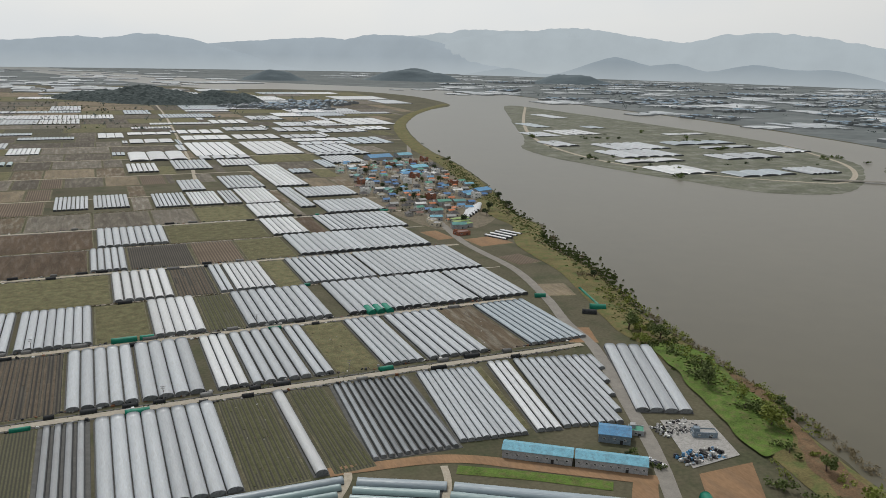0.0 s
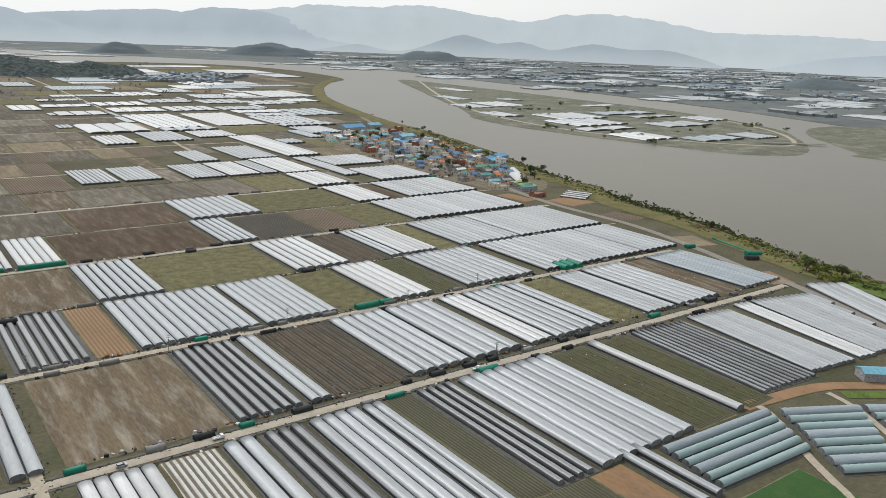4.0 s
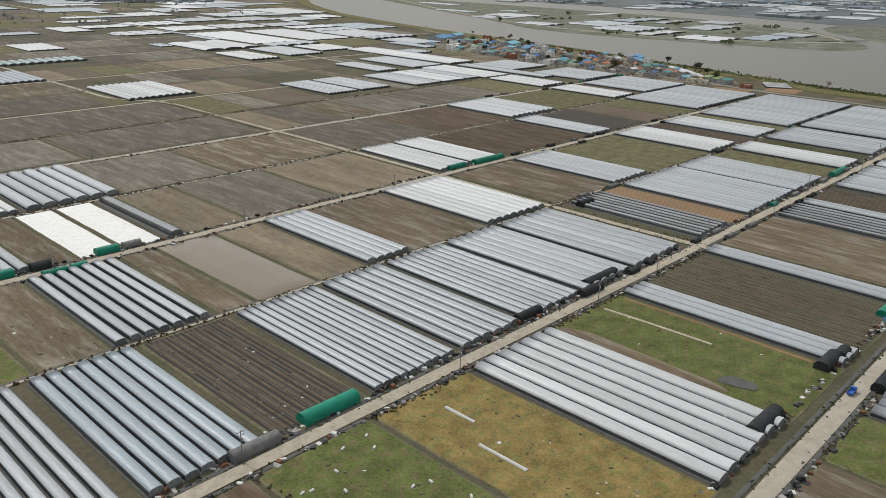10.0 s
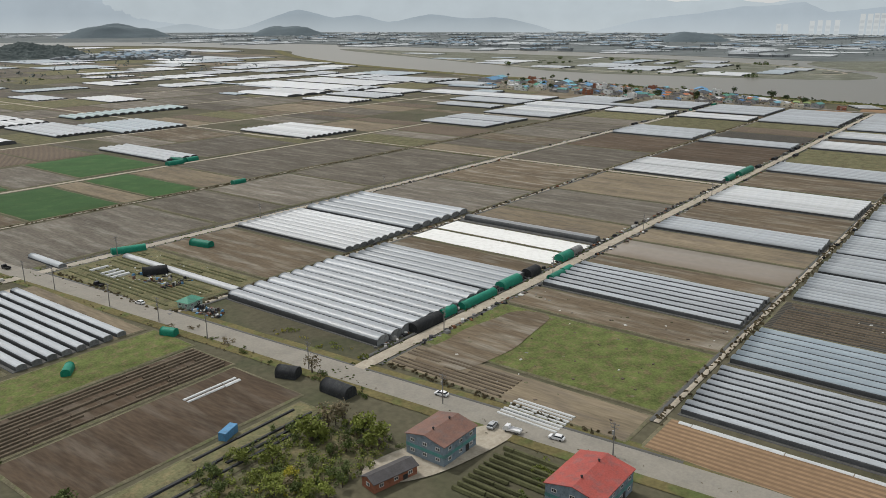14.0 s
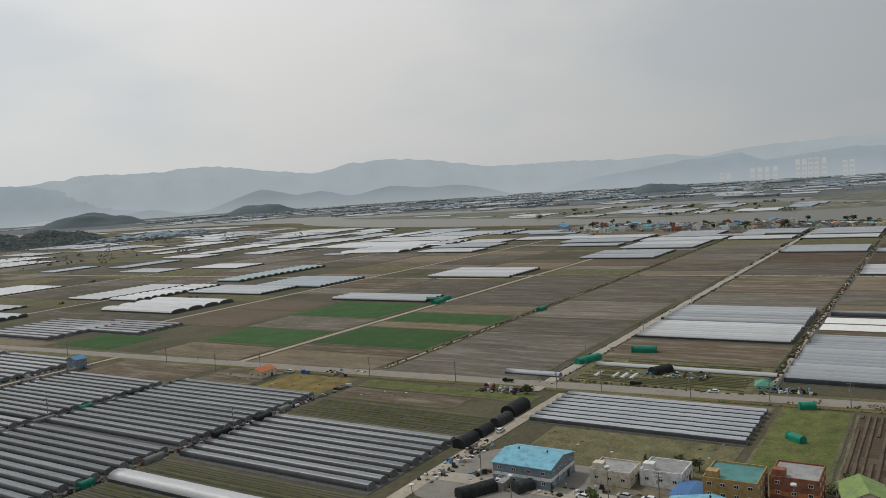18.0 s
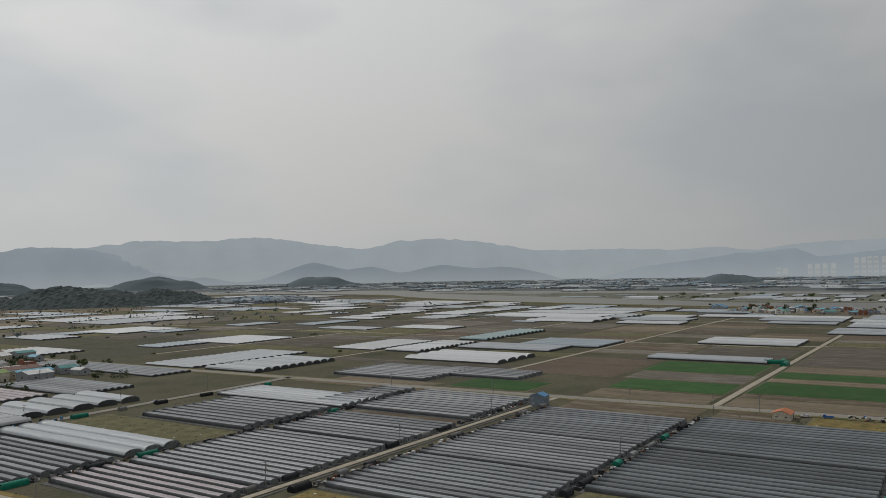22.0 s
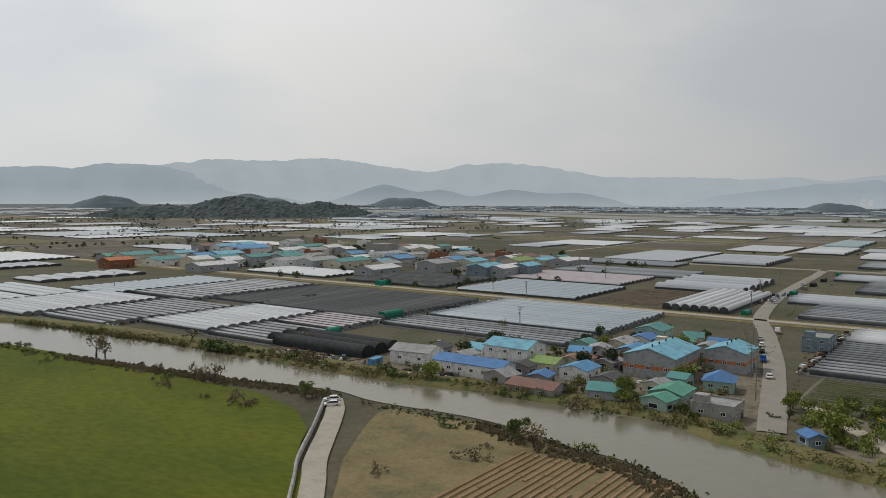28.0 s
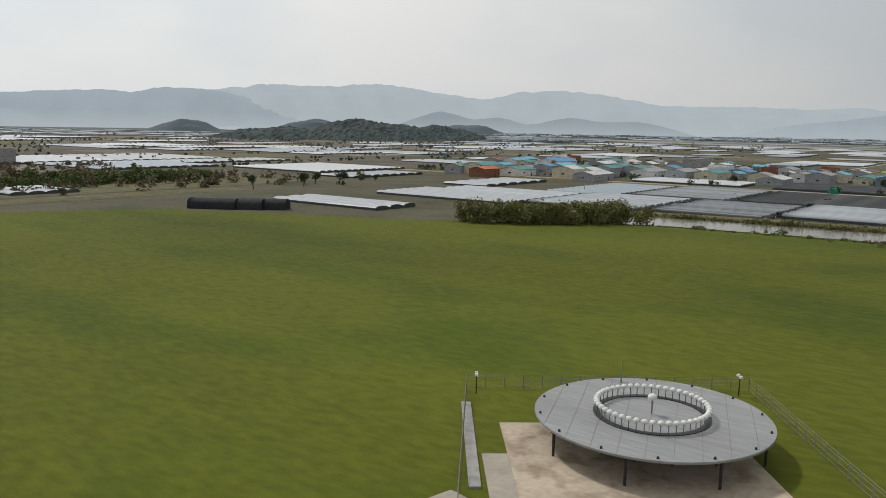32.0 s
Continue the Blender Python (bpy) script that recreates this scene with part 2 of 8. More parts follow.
SOIL = {
    "brown": mat("dry_brown_paddy", (0.124, 0.096, 0.064), 0.95, vary=0.42, scale=0.12, fine=1.6, bump=0.4, stain=(0.21, 0.19, 0.152), stain_amt=0.85, island=0.16, coords="World", stretch=(1.3, 0.22, 1)),
    "dark": mat("dark_tilled_soil", (0.088, 0.063, 0.042), 0.95, vary=0.42, scale=0.13, fine=1.6, bump=0.4, stain=(0.13, 0.105, 0.08), stain_amt=0.85, island=0.15, coords="World", stretch=(1.3, 0.22, 1)),
    # the next two are brown paddy soil with haze greyed into the colour
    "ash": mat("haze_greyed_paddy", (0.142, 0.125, 0.100), 0.95, vary=0.42, scale=0.12, fine=1.6, bump=0.4, stain=(0.215, 0.2, 0.168), stain_amt=0.85, island=0.16, coords="World", stretch=(1.3, 0.22, 1)),
    "ashdark": mat("haze_greyed_dark_paddy", (0.096, 0.084, 0.066), 0.95, vary=0.42, scale=0.12, fine=1.6, bump=0.4, stain=(0.15, 0.135, 0.11), stain_amt=0.85, island=0.15, coords="World", stretch=(1.3, 0.22, 1)),
    "orange": mat("orange_bare_soil", (0.24, 0.15, 0.085), 0.95, vary=0.25, scale=0.08, fine=1.8, bump=0.3, stain=(0.17, 0.12, 0.08), stain_amt=0.5, island=0.08, coords="World", stretch=(1.0, 0.3, 1)),
    "pale": mat("pale_straw_stubble", (0.19, 0.155, 0.105), 0.95, vary=0.42, scale=0.13, fine=1.4, bump=0.3, stain=(0.15, 0.125, 0.095), stain_amt=0.85, island=0.12, coords="World", stretch=(1.3, 0.22, 1)),
    "olive": mat("weedy_olive_field", (0.116, 0.112, 0.058), 0.95, vary=0.5, scale=0.26, fine=2.4, bump=0.4, stain=(0.16, 0.13, 0.07), stain_amt=0.7, island=0.12, coords="World"),
    "green": mat("green_weed_field", (0.098, 0.120, 0.036), 0.95, vary=0.5, scale=0.26, fine=2.4, bump=0.4, stain=(0.14, 0.115, 0.06), stain_amt=0.9, island=0.1, coords="World"),
    "crop": mat("dense_green_crop", (0.035, 0.085, 0.025), 0.9, vary=0.2, scale=0.08, fine=1.5, bump=0.3, stain=(0.06, 0.11, 0.035), stain_amt=0.5, island=0.1, coords="World"),
    "gold": mat("dry_golden_weeds", (0.20, 0.148, 0.055), 0.95, vary=0.5, scale=0.26, fine=2.4, bump=0.4, stain=(0.13, 0.14, 0.05), stain_amt=0.8, island=0.08, coords="World"),
    "rows": rows_mat("olive_rows", (0.098, 0.096, 0.058), (0.046, 0.043, 0.036), 0.9),
    "darkrows": rows_mat("dark_mulch_rows", (0.085, 0.076, 0.06), (0.03, 0.029, 0.028), 1.1),
    "brownrows": rows_mat("brown_ploughed_rows", (0.155, 0.12, 0.085), (0.075, 0.058, 0.044), 1.5),
    "orangerows": rows_mat("orange_ploughed_rows", (0.27, 0.18, 0.105), (0.16, 0.105, 0.065), 1.2),
    "crossrows": rows_mat("orange_terraced_rows", (0.26, 0.185, 0.11), (0.13, 0.09, 0.055), 1.1, along="y"),
    "whiterows": rows_mat("white_film_rows", (0.14, 0.12, 0.09), (0.50, 0.50, 0.47), 1.5),
    "sheet": mat("white_fleece_sheet", (0.74, 0.74, 0.71), 0.8, vary=0.06, scale=0.3, stain=(0.55, 0.54, 0.5), stain_amt=0.4, coords="World"),
    "flood": mat("silty_flood_water", (0.20, 0.165, 0.125), 0.25, vary=0.08, scale=0.05, fine=0.5, coords="World"),
}
M_GROUND = mat("farmland_ground", (0.094, 0.086, 0.055), 0.95, vary=0.35, scale=0.03, fine=0.8, bump=0.4, stain=(0.062, 0.068, 0.036), stain_amt=0.8, coords="World")
M_ROAD = mat("grey_concrete_road", (0.36, 0.325, 0.265), 0.9, vary=0.15, scale=0.2, fine=2.5, stain=(0.2, 0.18, 0.15), coords="World")
M_ROADGREY = mat("weathered_grey_road", (0.225, 0.21, 0.185), 0.9, vary=0.18, scale=0.2, fine=2.5, stain=(0.15, 0.14, 0.12), coords="World")
M_DIRT = mat("sandy_track", (0.37, 0.33, 0.262), 0.95, vary=0.22, scale=0.3, fine=2.5, stain=(0.2, 0.16, 0.11), coords="World")
M_ASPH = mat("worn_asphalt", (0.255, 0.236, 0.198), 0.9, vary=0.15, scale=0.2, fine=2.5, stain=(0.2, 0.19, 0.17), coords="World")
M_GRASS = mat("airfield_grass", (0.092, 0.104, 0.009), 0.95, vary=0.34, scale=0.022, fine=1.3, bump=1.0, stain=(0.056, 0.080, 0.006), stain_amt=0.85, coords="World", stretch=(1.0, 0.45, 1))
M_BANK = mat("grassy_bank", (0.135, 0.115, 0.05), 0.95, vary=0.4, scale=0.1, fine=1.5, bump=0.5, stain=(0.08, 0.11, 0.035), stain_amt=0.8, coords="World")
M_WATER = mat("silty_river_water", (0.092, 0.083, 0.056), 0.3, vary=0.08, scale=0.01, fine=0.08, coords="World", spec=0.16)
M_CANAL = mat("muddy_canal_water", (0.150, 0.138, 0.095), 0.16, vary=0.1, scale=0.05, fine=0.5, coords="World", spec=0.4)
# far land: haze painted into the base colour as blue-grey
M_HAZYLAND = mat("distant_plain", (0.115, 0.13, 0.128), 0.95, vary=0.3, scale=0.006, fine=0.05, stain=(0.165, 0.178, 0.178), stain_amt=0.7, coords="World")
M_BUND = mat("dry_grass_bund", (0.135, 0.122, 0.078), 0.95, vary=0.45, scale=0.2, fine=2.0, stain=(0.10, 0.11, 0.05), stain_amt=0.8, coords="World")
# far bank: grass greyed in its colour to stand in for haze
M_HAZYBANK = mat("far_river_bank", (0.125, 0.13, 0.095), 0.95, vary=0.4, scale=0.03, fine=0.3, stain=(0.21, 0.21, 0.18), stain_amt=0.7, coords="World")
M_TAN = mat("tan_ploughed_soil", (0.185, 0.148, 0.075), 0.95, vary=0.3, scale=0.12, fine=2.2, bump=0.4, stain=(0.125, 0.115, 0.06), stain_amt=0.8, coords="World")
M_LUSH = mat("lush_bank_grass", (0.085, 0.135, 0.028), 0.95, vary=0.5, scale=0.2, fine=2.0, bump=0.5, stain=(0.12, 0.11, 0.05), stain_amt=0.7, coords="World")
M_REED = mat("brown_reed_bed", (0.145, 0.095, 0.055), 0.95, vary=0.4, scale=0.2, fine=2.0, bump=0.5, stain=(0.10, 0.085, 0.05), stain_amt=0.7, coords="World")
M_YARD = mat("dusty_yard_ground", (0.17, 0.145, 0.105), 0.95, vary=0.35, scale=0.25, fine=2.5, stain=(0.09, 0.085, 0.055), stain_amt=0.8, coords="World")


# ---- builders ----
def mesh_of(name, verts, faces, material, smooth=False):
    me = bpy.data.meshes.new(name)
    me.from_pydata([tuple(v) for v in verts], [], faces)
    if isinstance(material, (list, tuple)):
        for x in material:
            me.materials.append(x)
    else:
        me.materials.append(material)
    if smooth:
        me.polygons.foreach_set("use_smooth", [True] * len(me.polygons))
    me.update()
    return me


def part(name, me, parent, m=None, label=""):
    """One mesh object under a thing or part; me is a mesh datablock, m its pose in the parent."""
    ob = new(name, me)
    ob.parent = parent
    if m is not None:
        ob.matrix_basis = m
    return tagged(ob, label) if label else ob


def thing(name, label, category, x=0.0, y=0.0, z=0.0, rz=0.0, group="", kind="", me=None):
    ob = new(name, me)
    ob.matrix_basis = pose(x, y, z, 0, 0, rz)
    return tagged(ob, label, category, group, kind)


def box_data(x0, x1, y0, y1, z0, z1, verts=None, faces=None, taper=0.0):
    verts = [] if verts is None else verts
    faces = [] if faces is None else faces
    k = len(verts)
    t = taper
    verts += [(x0, y0, z0), (x1, y0, z0), (x1, y1, z0), (x0, y1, z0), (x0 + t, y0 + t, z1), (x1 - t, y0 + t, z1), (x1 - t, y1 - t, z1), (x0 + t, y1 - t, z1)]
    faces += [[k + i for i in f] for f in ((0, 3, 2, 1), (4, 5, 6, 7), (0, 1, 5, 4), (1, 2, 6, 5), (2, 3, 7, 6), (3, 0, 4, 7))]
    return verts, faces


def box(name, material, x0, x1, y0, y1, z0, z1, taper=0.0):
    return mesh_of(name, *box_data(x0, x1, y0, y1, z0, z1, taper=taper), material)


def arch_profile(w, wall, rise, seg=8):
    """Points of an arched section from one foot over the ridge to the other, centred on x = 0."""
    pts = [(-w / 2, 0.0)]
    for i in range(seg + 1):
        a = math.pi * i / seg
        pts.append((-w / 2 * math.cos(a), wall + rise * math.sin(a) ** 0.9 if 0 < i < seg else wall))
    pts.append((w / 2, 0.0))
    return pts


def arch_mesh(name, w, length, wall, rise, material, seg=8, rings=1, sag=0.0, rnd=None, shut=(), dark=2):
    """A tunnel cover: the arched section drawn along y in several bays, the film slightly sunk between the hoops."""
    pts = arch_profile(w, wall, rise, seg)
    verts, faces = [], []
    n = len(pts)
    for r in range(rings + 1):
        s = 1.0 - (sag * (r % 2))
        j = (rnd.random() - 0.5) * 0.05 if rnd else 0.0
        for x, z in pts:
            verts.append((x * (1 - sag * 0.4 * (r % 2)), length * r / rings, z * s + (j if z > wall else 0)))
    for r in range(rings):
        for i in range(n - 1):
            a = r * n + i
            faces.append([a, a + 1, a + n + 1, a + n])
    side = len(faces)
    for e in shut:
        faces.append([e * rings * n + i for i in range(n)][::1 if e == 0 else -1])
    if isinstance(material, tuple):
        me = mesh_of(name, verts, faces, material, True)
        # dark side bands: curtain on the wall, painted shade on the arch
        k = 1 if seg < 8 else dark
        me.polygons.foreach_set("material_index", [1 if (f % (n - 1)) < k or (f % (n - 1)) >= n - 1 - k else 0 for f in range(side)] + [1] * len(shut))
        me.polygons.foreach_set("use_smooth", [True] * side + [False] * len(shut))
        return me
    me = mesh_of(name, verts, faces, material, True)
    me.polygons.foreach_set("use_smooth", [True] * side + [False] * len(shut))
    return me


def end_mesh(name, w, wall, rise, material, seg=8):
    """An end wall with a thickness and a low door opening marked by a recessed panel."""
    pts = arch_profile(w * 0.985, wall, rise * 0.985, seg)
    n = len(pts)
    verts = [(x, 0.0, z) for x, z in pts] + [(x, 0.08, z) for x, z in pts]
    faces = [list(range(n)), list(range(2 * n - 1, n - 1, -1))]
    faces += [[i, i + n, (i + 1) % n + n, (i + 1) % n] for i in range(n)]
    box_data(-w * 0.2, w * 0.2, -0.05, 0.0, 0.0, min(wall + rise * 0.6, 1.5), verts, faces)
    return mesh_of(name, verts, faces, material)


GREEN_WORDS = {"white": "white plastic-film", "silver": "silver-grey plastic-film", "blue": "bluish translucent film", "grey": "dusty grey plastic-film", "dark": "dark shade-net covered",
               "pink": "faded pinkish film", "steel": "weathered steel-grey film", "teal": "teal-tinted film", "slate": "dark slate-grey film"}
rng = random.Random(7)
TAKEN = []


def joined(me, xs):
    """One mesh of several far tunnels side by side."""
    vs, fs = [tuple(v.co) for v in me.vertices], [tuple(p.vertices) for p in me.polygons]
    idx = [p.material_index for p in me.polygons]
    out = mesh_of("cover", [(x + u, y, z) for u in xs for x, y, z in vs], [[a + k * len(vs) for a in f] for k in range(len(xs)) for f in fs], tuple(me.materials))
    out.polygons.foreach_set("material_index", idx * len(xs))
    return out


def greenhouse(x0, x1, y0, y1, n, style="silver", wall=0.75, rise=0.0, far=False, jitter=True, rz=0.0, gap=None, cut=None):
    """A block of n arched tunnels side by side, running along y; cut gives how far a tunnel starts from the front, by its place across."""
    pitch = (x1 - x0) / n
    TAKEN.append((x0, x1, y0, y1))
    far = far or (y0 > 790 and x0 > -515) or (y0 > 300 and x0 > 95) or y0 > 950
    pitch_gap = gap
    wall = 0.5 if wall == 0.75 and style in ("grey", "steel", "pink", "dark", "slate") else wall
    gap = (0.27 * pitch if style in ("grey", "dark", "pink", "teal", "steel", "slate") else (0.05, 0.15, 0.09)[int(x0 * 7 + y0) % 3] * pitch + 0.08) if gap is None else gap
    w = pitch - gap
    rise = rise or min((0.34 if style in ("grey", "dark", "pink", "steel", "slate") else 0.3 if n == 1 else 0.23) * w, 1.3)
    length = y1 - y0
    label = f"{GREEN_WORDS[style]} greenhouse of {'one arched tunnel' if n == 1 else 'joined arched tunnels'} on a field"
    if far:
        verts, faces = [], []
        if y0 > 830:
            wall, rise = 0.6, min(rise, 0.5)
        pts = arch_profile(w, wall, rise, 6)
        k = len(pts)
        verts += [(x, 0, z) for x, z in pts] + [(x, length, z) for x, z in pts]
        faces += [[j, j + 1, j + k + 1, j + k] for j in range(k - 1)] + [list(range(k)), list(range(2 * k - 1, k - 1, -1))]
        me = mesh_of("cover", verts, faces, (FILM[style], M_CURTAIN_SHADE))
        # walls and ends of far tunnels take the curtain-and-shade dark
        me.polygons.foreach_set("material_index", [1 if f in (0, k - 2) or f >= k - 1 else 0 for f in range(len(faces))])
        g = thing("greenhouse", label, "greenhouse", x0, y0, 0.02, rz, "greenhouses")
        if y0 > 830:
            tagged(part("cover", joined(me, [(i + 0.5) * pitch for i in range(n)]), g), kind="stuff")
            return g
        for i in range(n):
            part("cover", me, g, pose((i + 0.5) * pitch, 0, 0))
        return g
    g = thing("greenhouse", label, "greenhouse", x0, y0, 0.02, rz, "greenhouses")
    # grey and dark films carry the painted shade higher up the arch
    cover = arch_mesh("cover", w, length, wall, rise, (FILM[style], M_CURTAIN_SHADE), 8, max(4, int(length / (0.85 if style == "teal" or rise == 1.15 else 3.2))), 0.03 if rise == 1.15 else 0.012, rng, (1,), 3 if style in ("grey", "steel", "pink", "dark", "slate") else 2 if pitch_gap else 1)
    end = end_mesh("end_wall", w, wall, rise, M_END)
    for i in range(n):
        cx = (i + 0.5) * pitch
        dy = (rng.random() - 0.5) * 0.5 if jitter else 0.0
        if cut:
            dy += cut(cx)
            if length - dy < 6:
                continue
            part("cover", arch_mesh("cover", w, length - dy, wall, rise, (FILM[style], M_CURTAIN_SHADE), 8, max(4, int((length - dy) / 3.2)), 0.012, rng, (1,), 1), g, pose(cx, dy, 0))
        else:
            part("cover", cover, g, pose(cx, dy, 0))
        part("end_wall", end, g, pose(cx, dy - 0.02, 0))
    # dark slab stands in for shade between tunnels and dark clutter round them
    e = 0.9 if style in ("grey", "steel", "pink", "dark", "slate") else 0.3
    if not cut:
        part("gutter", box("gutter", M_GAPS_HOLLOWS, -e, x1 - x0 + e, -e, length + e, 0, 0.12, 0.1), g)
    return g


def arch_shed(x, y, w, length, rz=0.0, kind="green", h=1.0):
    """A short arched store by the track, with cloth cover, end walls and a door."""
    m = {"green": M_GREENSHED, "black": M_BLACKSHED, "grey": M_GREYSHED}[kind]
    words = {"green": "bright green tarpaulin arched shed beside the track", "black": "black shade-cloth arched shed beside the track", "grey": "grey cloth arched shed beside the track"}[kind]
    s = thing("arched_shed", words, "shed", x, y, 0.02, rz, "arched sheds")
    part("cover", arch_mesh("cover", w, length, 0.8 * h, 0.42 * w, m, 10, 6, 0.015, rng, (1,) if h == 1.0 else (0, 1)), s, pose(0, -length / 2, 0))
    if h == 1.0:
        part("end_wall", end_mesh("end_wall", w, 0.8 * h, 0.42 * w, m, 10), s, pose(0, -length / 2 - 0.03, 0))
    return s


FIELD_WORDS = {"ash": "harvested paddy field, its brown greyed for haze", "ashdark": "tilled paddy field, its dark brown greyed for haze", "brown": "dry brown harvested paddy field", "dark": "dark tilled soil field", "orange": "bare orange soil plot", "pale": "pale straw stubble field", "olive": "weedy olive field", "green": "green weed-covered field",
               "crop": "dense dark green crop field", "gold": "golden dry weed field", "rows": "olive field planted in rows", "darkrows": "dark field in mulched rows", "brownrows": "brown field ploughed in rows",
               "orangerows": "orange soil field ploughed in rows", "crossrows": "sandy terraced plot ploughed in rows", "whiterows": "field with rows of white film", "sheet": "white fleece sheet spread over a plot", "flood": "flooded paddy with brown water"}


def field(x0, x1, y0, y1, style, z=0.06, rz=0.0):
    """A plot: a thin slab with slightly sloping, uneven edges above the plain."""
    nx, ny = min(max(2, int((x1 - x0) / 5)), 14), min(max(2, int((y1 - y0) / 5)), 14)
    b = 0.35 if style in ("flood", "sheet") or y0 < 300 else 0.55
    xs = [0] + [b + (x1 - x0 - 2 * b) * i / nx for i in range(nx + 1)] + [x1 - x0]
    ys = [0] + [b + (y1 - y0 - 2 * b) * i / ny for i in range(ny + 1)] + [y1 - y0]
    verts, faces, idx = [], [], []
    r = random.Random(int(x0 * 13 + y0 * 7))
    n, m = len(xs), len(ys)
    for j, py in enumerate(ys):
        for i, px in enumerate(xs):
            edge = i in (0, n - 1) or j in (0, m - 1)
            rim = i in (1, n - 2) or j in (1, m - 2)
            q = 0.3 if edge or rim else 0
            verts.append((px + (r.random() - 0.5) * q, py + (r.random() - 0.5) * q, 0.0 if edge else 0.14 if rim else 0.05 + (0 if style in ("flood", "sheet") else r.random() * 0.06)))
    for j in range(m - 1):
        for i in range(n - 1):
            a = j * n + i
            faces.append([a, a + 1, a + n + 1, a + n])
            idx.append(1 if i in (0, n - 2) or j in (0, m - 2) else 0)
    me = mesh_of("field", verts, faces, (SOIL[style], M_BUND), True)
    me.polygons.foreach_set("material_index", idx)
    TAKEN.append((x0, x1, y0, y1))
    return thing("field", FIELD_WORDS[style], "field", x0, y0, z, rz, "fields", "structure", me)


def strip(name, pts, width, material, z, label, category, kind="structure", lift=0.0):
    """A road or bank along a smooth line through the given points."""
    ps = [Vector((*p, 0)) for p in pts]
    line = []
    for i in range(len(ps) - 1):
        a, b, c, d = ps[max(i - 1, 0)], ps[i], ps[i + 1], ps[min(i + 2, len(ps) - 1)]
        for k in range(8):
            t = k / 8
            line.append(0.5 * ((2 * b) + (c - a) * t + (2 * a - 5 * b + 4 * c - d) * t * t + (3 * b - a - 3 * c + d) * t ** 3))
    line.append(ps[-1])
    verts, faces = [], []
    for i, p in enumerate(line):
        d = (line[min(i + 1, len(line) - 1)] - line[max(i - 1, 0)]).normalized()
        s = Vector((-d.y, d.x, 0)) * (width / 2 * (1 + 0.06 * noise.noise(p * 0.2)))
        verts += [p + s, p + s * 0.8 + Vector((0, 0, 0.05 + lift)), p - s * 0.8 + Vector((0, 0, 0.05 + lift)), p - s]
        if i:
            k = 4 * i
            faces += [[k - 4 + j, k - 3 + j, k + 1 + j, k + j] for j in range(3)]
    faces = [f[::-1] for f in faces]
    me = mesh_of(name, verts, faces, material, True)
    return thing(name, label, category, 0, 0, z, 0, "", kind, me)


def smooth_loop(pts, closed=True, k=10):
    ps = [Vector((*p, 0)) for p in pts]
    n = len(ps)
    out = []
    for i in range(n if closed else n - 1):
        a, b, c, d = ps[(i - 1) % n], ps[i], ps[(i + 1) % n], ps[(i + 2) % n]
        if not closed:
            a, d = ps[max(i - 1, 0)], ps[min(i + 2, n - 1)]
        for q in range(k):
            t = q / k
            out.append(0.5 * ((2 * b) + (c - a) * t + (2 * a - 5 * b + 4 * c - d) * t * t + (3 * b - a - 3 * c + d) * t ** 3))
    return out


def sheet(name, pts, material, z, label, category, ragged=0.0, k=10):
    """A flat area inside a smooth outline."""
    loop = smooth_loop(pts, True, k)
    if ragged:
        loop = [p + Vector((noise.noise(p * 0.11), noise.noise(p * 0.11 + Vector((9, 0, 0))), 0)) * ragged for p in loop]
    bm = bmesh.new()
    vs = [bm.verts.new(p) for p in loop]
    f = bm.faces.new(vs)
    bmesh.ops.triangulate(bm, faces=[f])
    bmesh.ops.recalc_face_normals(bm, faces=bm.faces[:])
    if bm.faces and bm.faces[0].normal.z < 0:
        bmesh.ops.reverse_faces(bm, faces=bm.faces[:])
    me = bpy.data.meshes.new(name)
    bm.to_mesh(me)
    bm.free()
    me.materials.append(material)
    return thing(name, label, category, 0, 0, z, 0, "", "structure", me)


# ---- the ground, river, roads ----
ground_pts = [(4700 * math.cos(2 * math.pi * i / 96) - 300, 4700 * math.sin(2 * math.pi * i / 96) + 500, 0) for i in range(96)]
thing("ground", "wide flat farmland plain of brown soil and weeds", "ground", kind="structure", me=mesh_of("ground", ground_pts, [list(range(96))], M_GROUND))
sheet("river", [(150, -60), (182, 100), (190, 139), (196, 160), (207, 181), (206, 196), (210, 215), (213, 235), (214, 252), (229, 300), (239, 334), (245, 385), (262, 420), (270, 436), (270, 470), (278, 500), (306, 583), (338, 717), (362, 861), (431, 1099), (520, 1290), (602, 1420), (712, 1573), (745, 1895), (660, 2130), (467, 2227), (279, 2300), (15, 2990), (-336, 3980), (-500, 4480),
                (-250, 4480), (60, 3650), (320, 3100), (480, 2760), (720, 2480), (930, 2250), (1035, 1885), (1005, 1458), (996, 1102), (957, 825), (926, 695), (880, 520), (860, 300), (820, -60)], M_WATER, 0.10, "wide calm silty brown river", "river", 2.0)
sheet("river_island", [(825, 1520), (650, 1180), (520, 905), (468, 815), (460, 708), (490, 560), (515, 488), (567, 465), (620, 485), (695, 540), (774, 625), (838, 815), (848, 1022), (850, 1319)], M_HAZYBANK, 0.2, "low farmed river island with grassy banks", "island", 3.0)
sheet("east_bank", [(660, 250), (612, 425), (640, 448), (750, 560), (850, 600), (930, 560), (1100, 300), (900, -100)], M_HAZYBANK, 0.2, "grassy far river bank", "riverbank", 3.0)
sheet("far_plain", [(930, 690), (966, 825), (1006, 1102), (1016, 1458), (1046, 1885), (945, 2250), (760, 4500), (3000, 3950), (4330, 1400), (4330, -300), (1500, -700), (870, 100), (890, 520)], M_HAZYLAND, 0.16, "distant plain of towns and fields", "plain", 3.0)
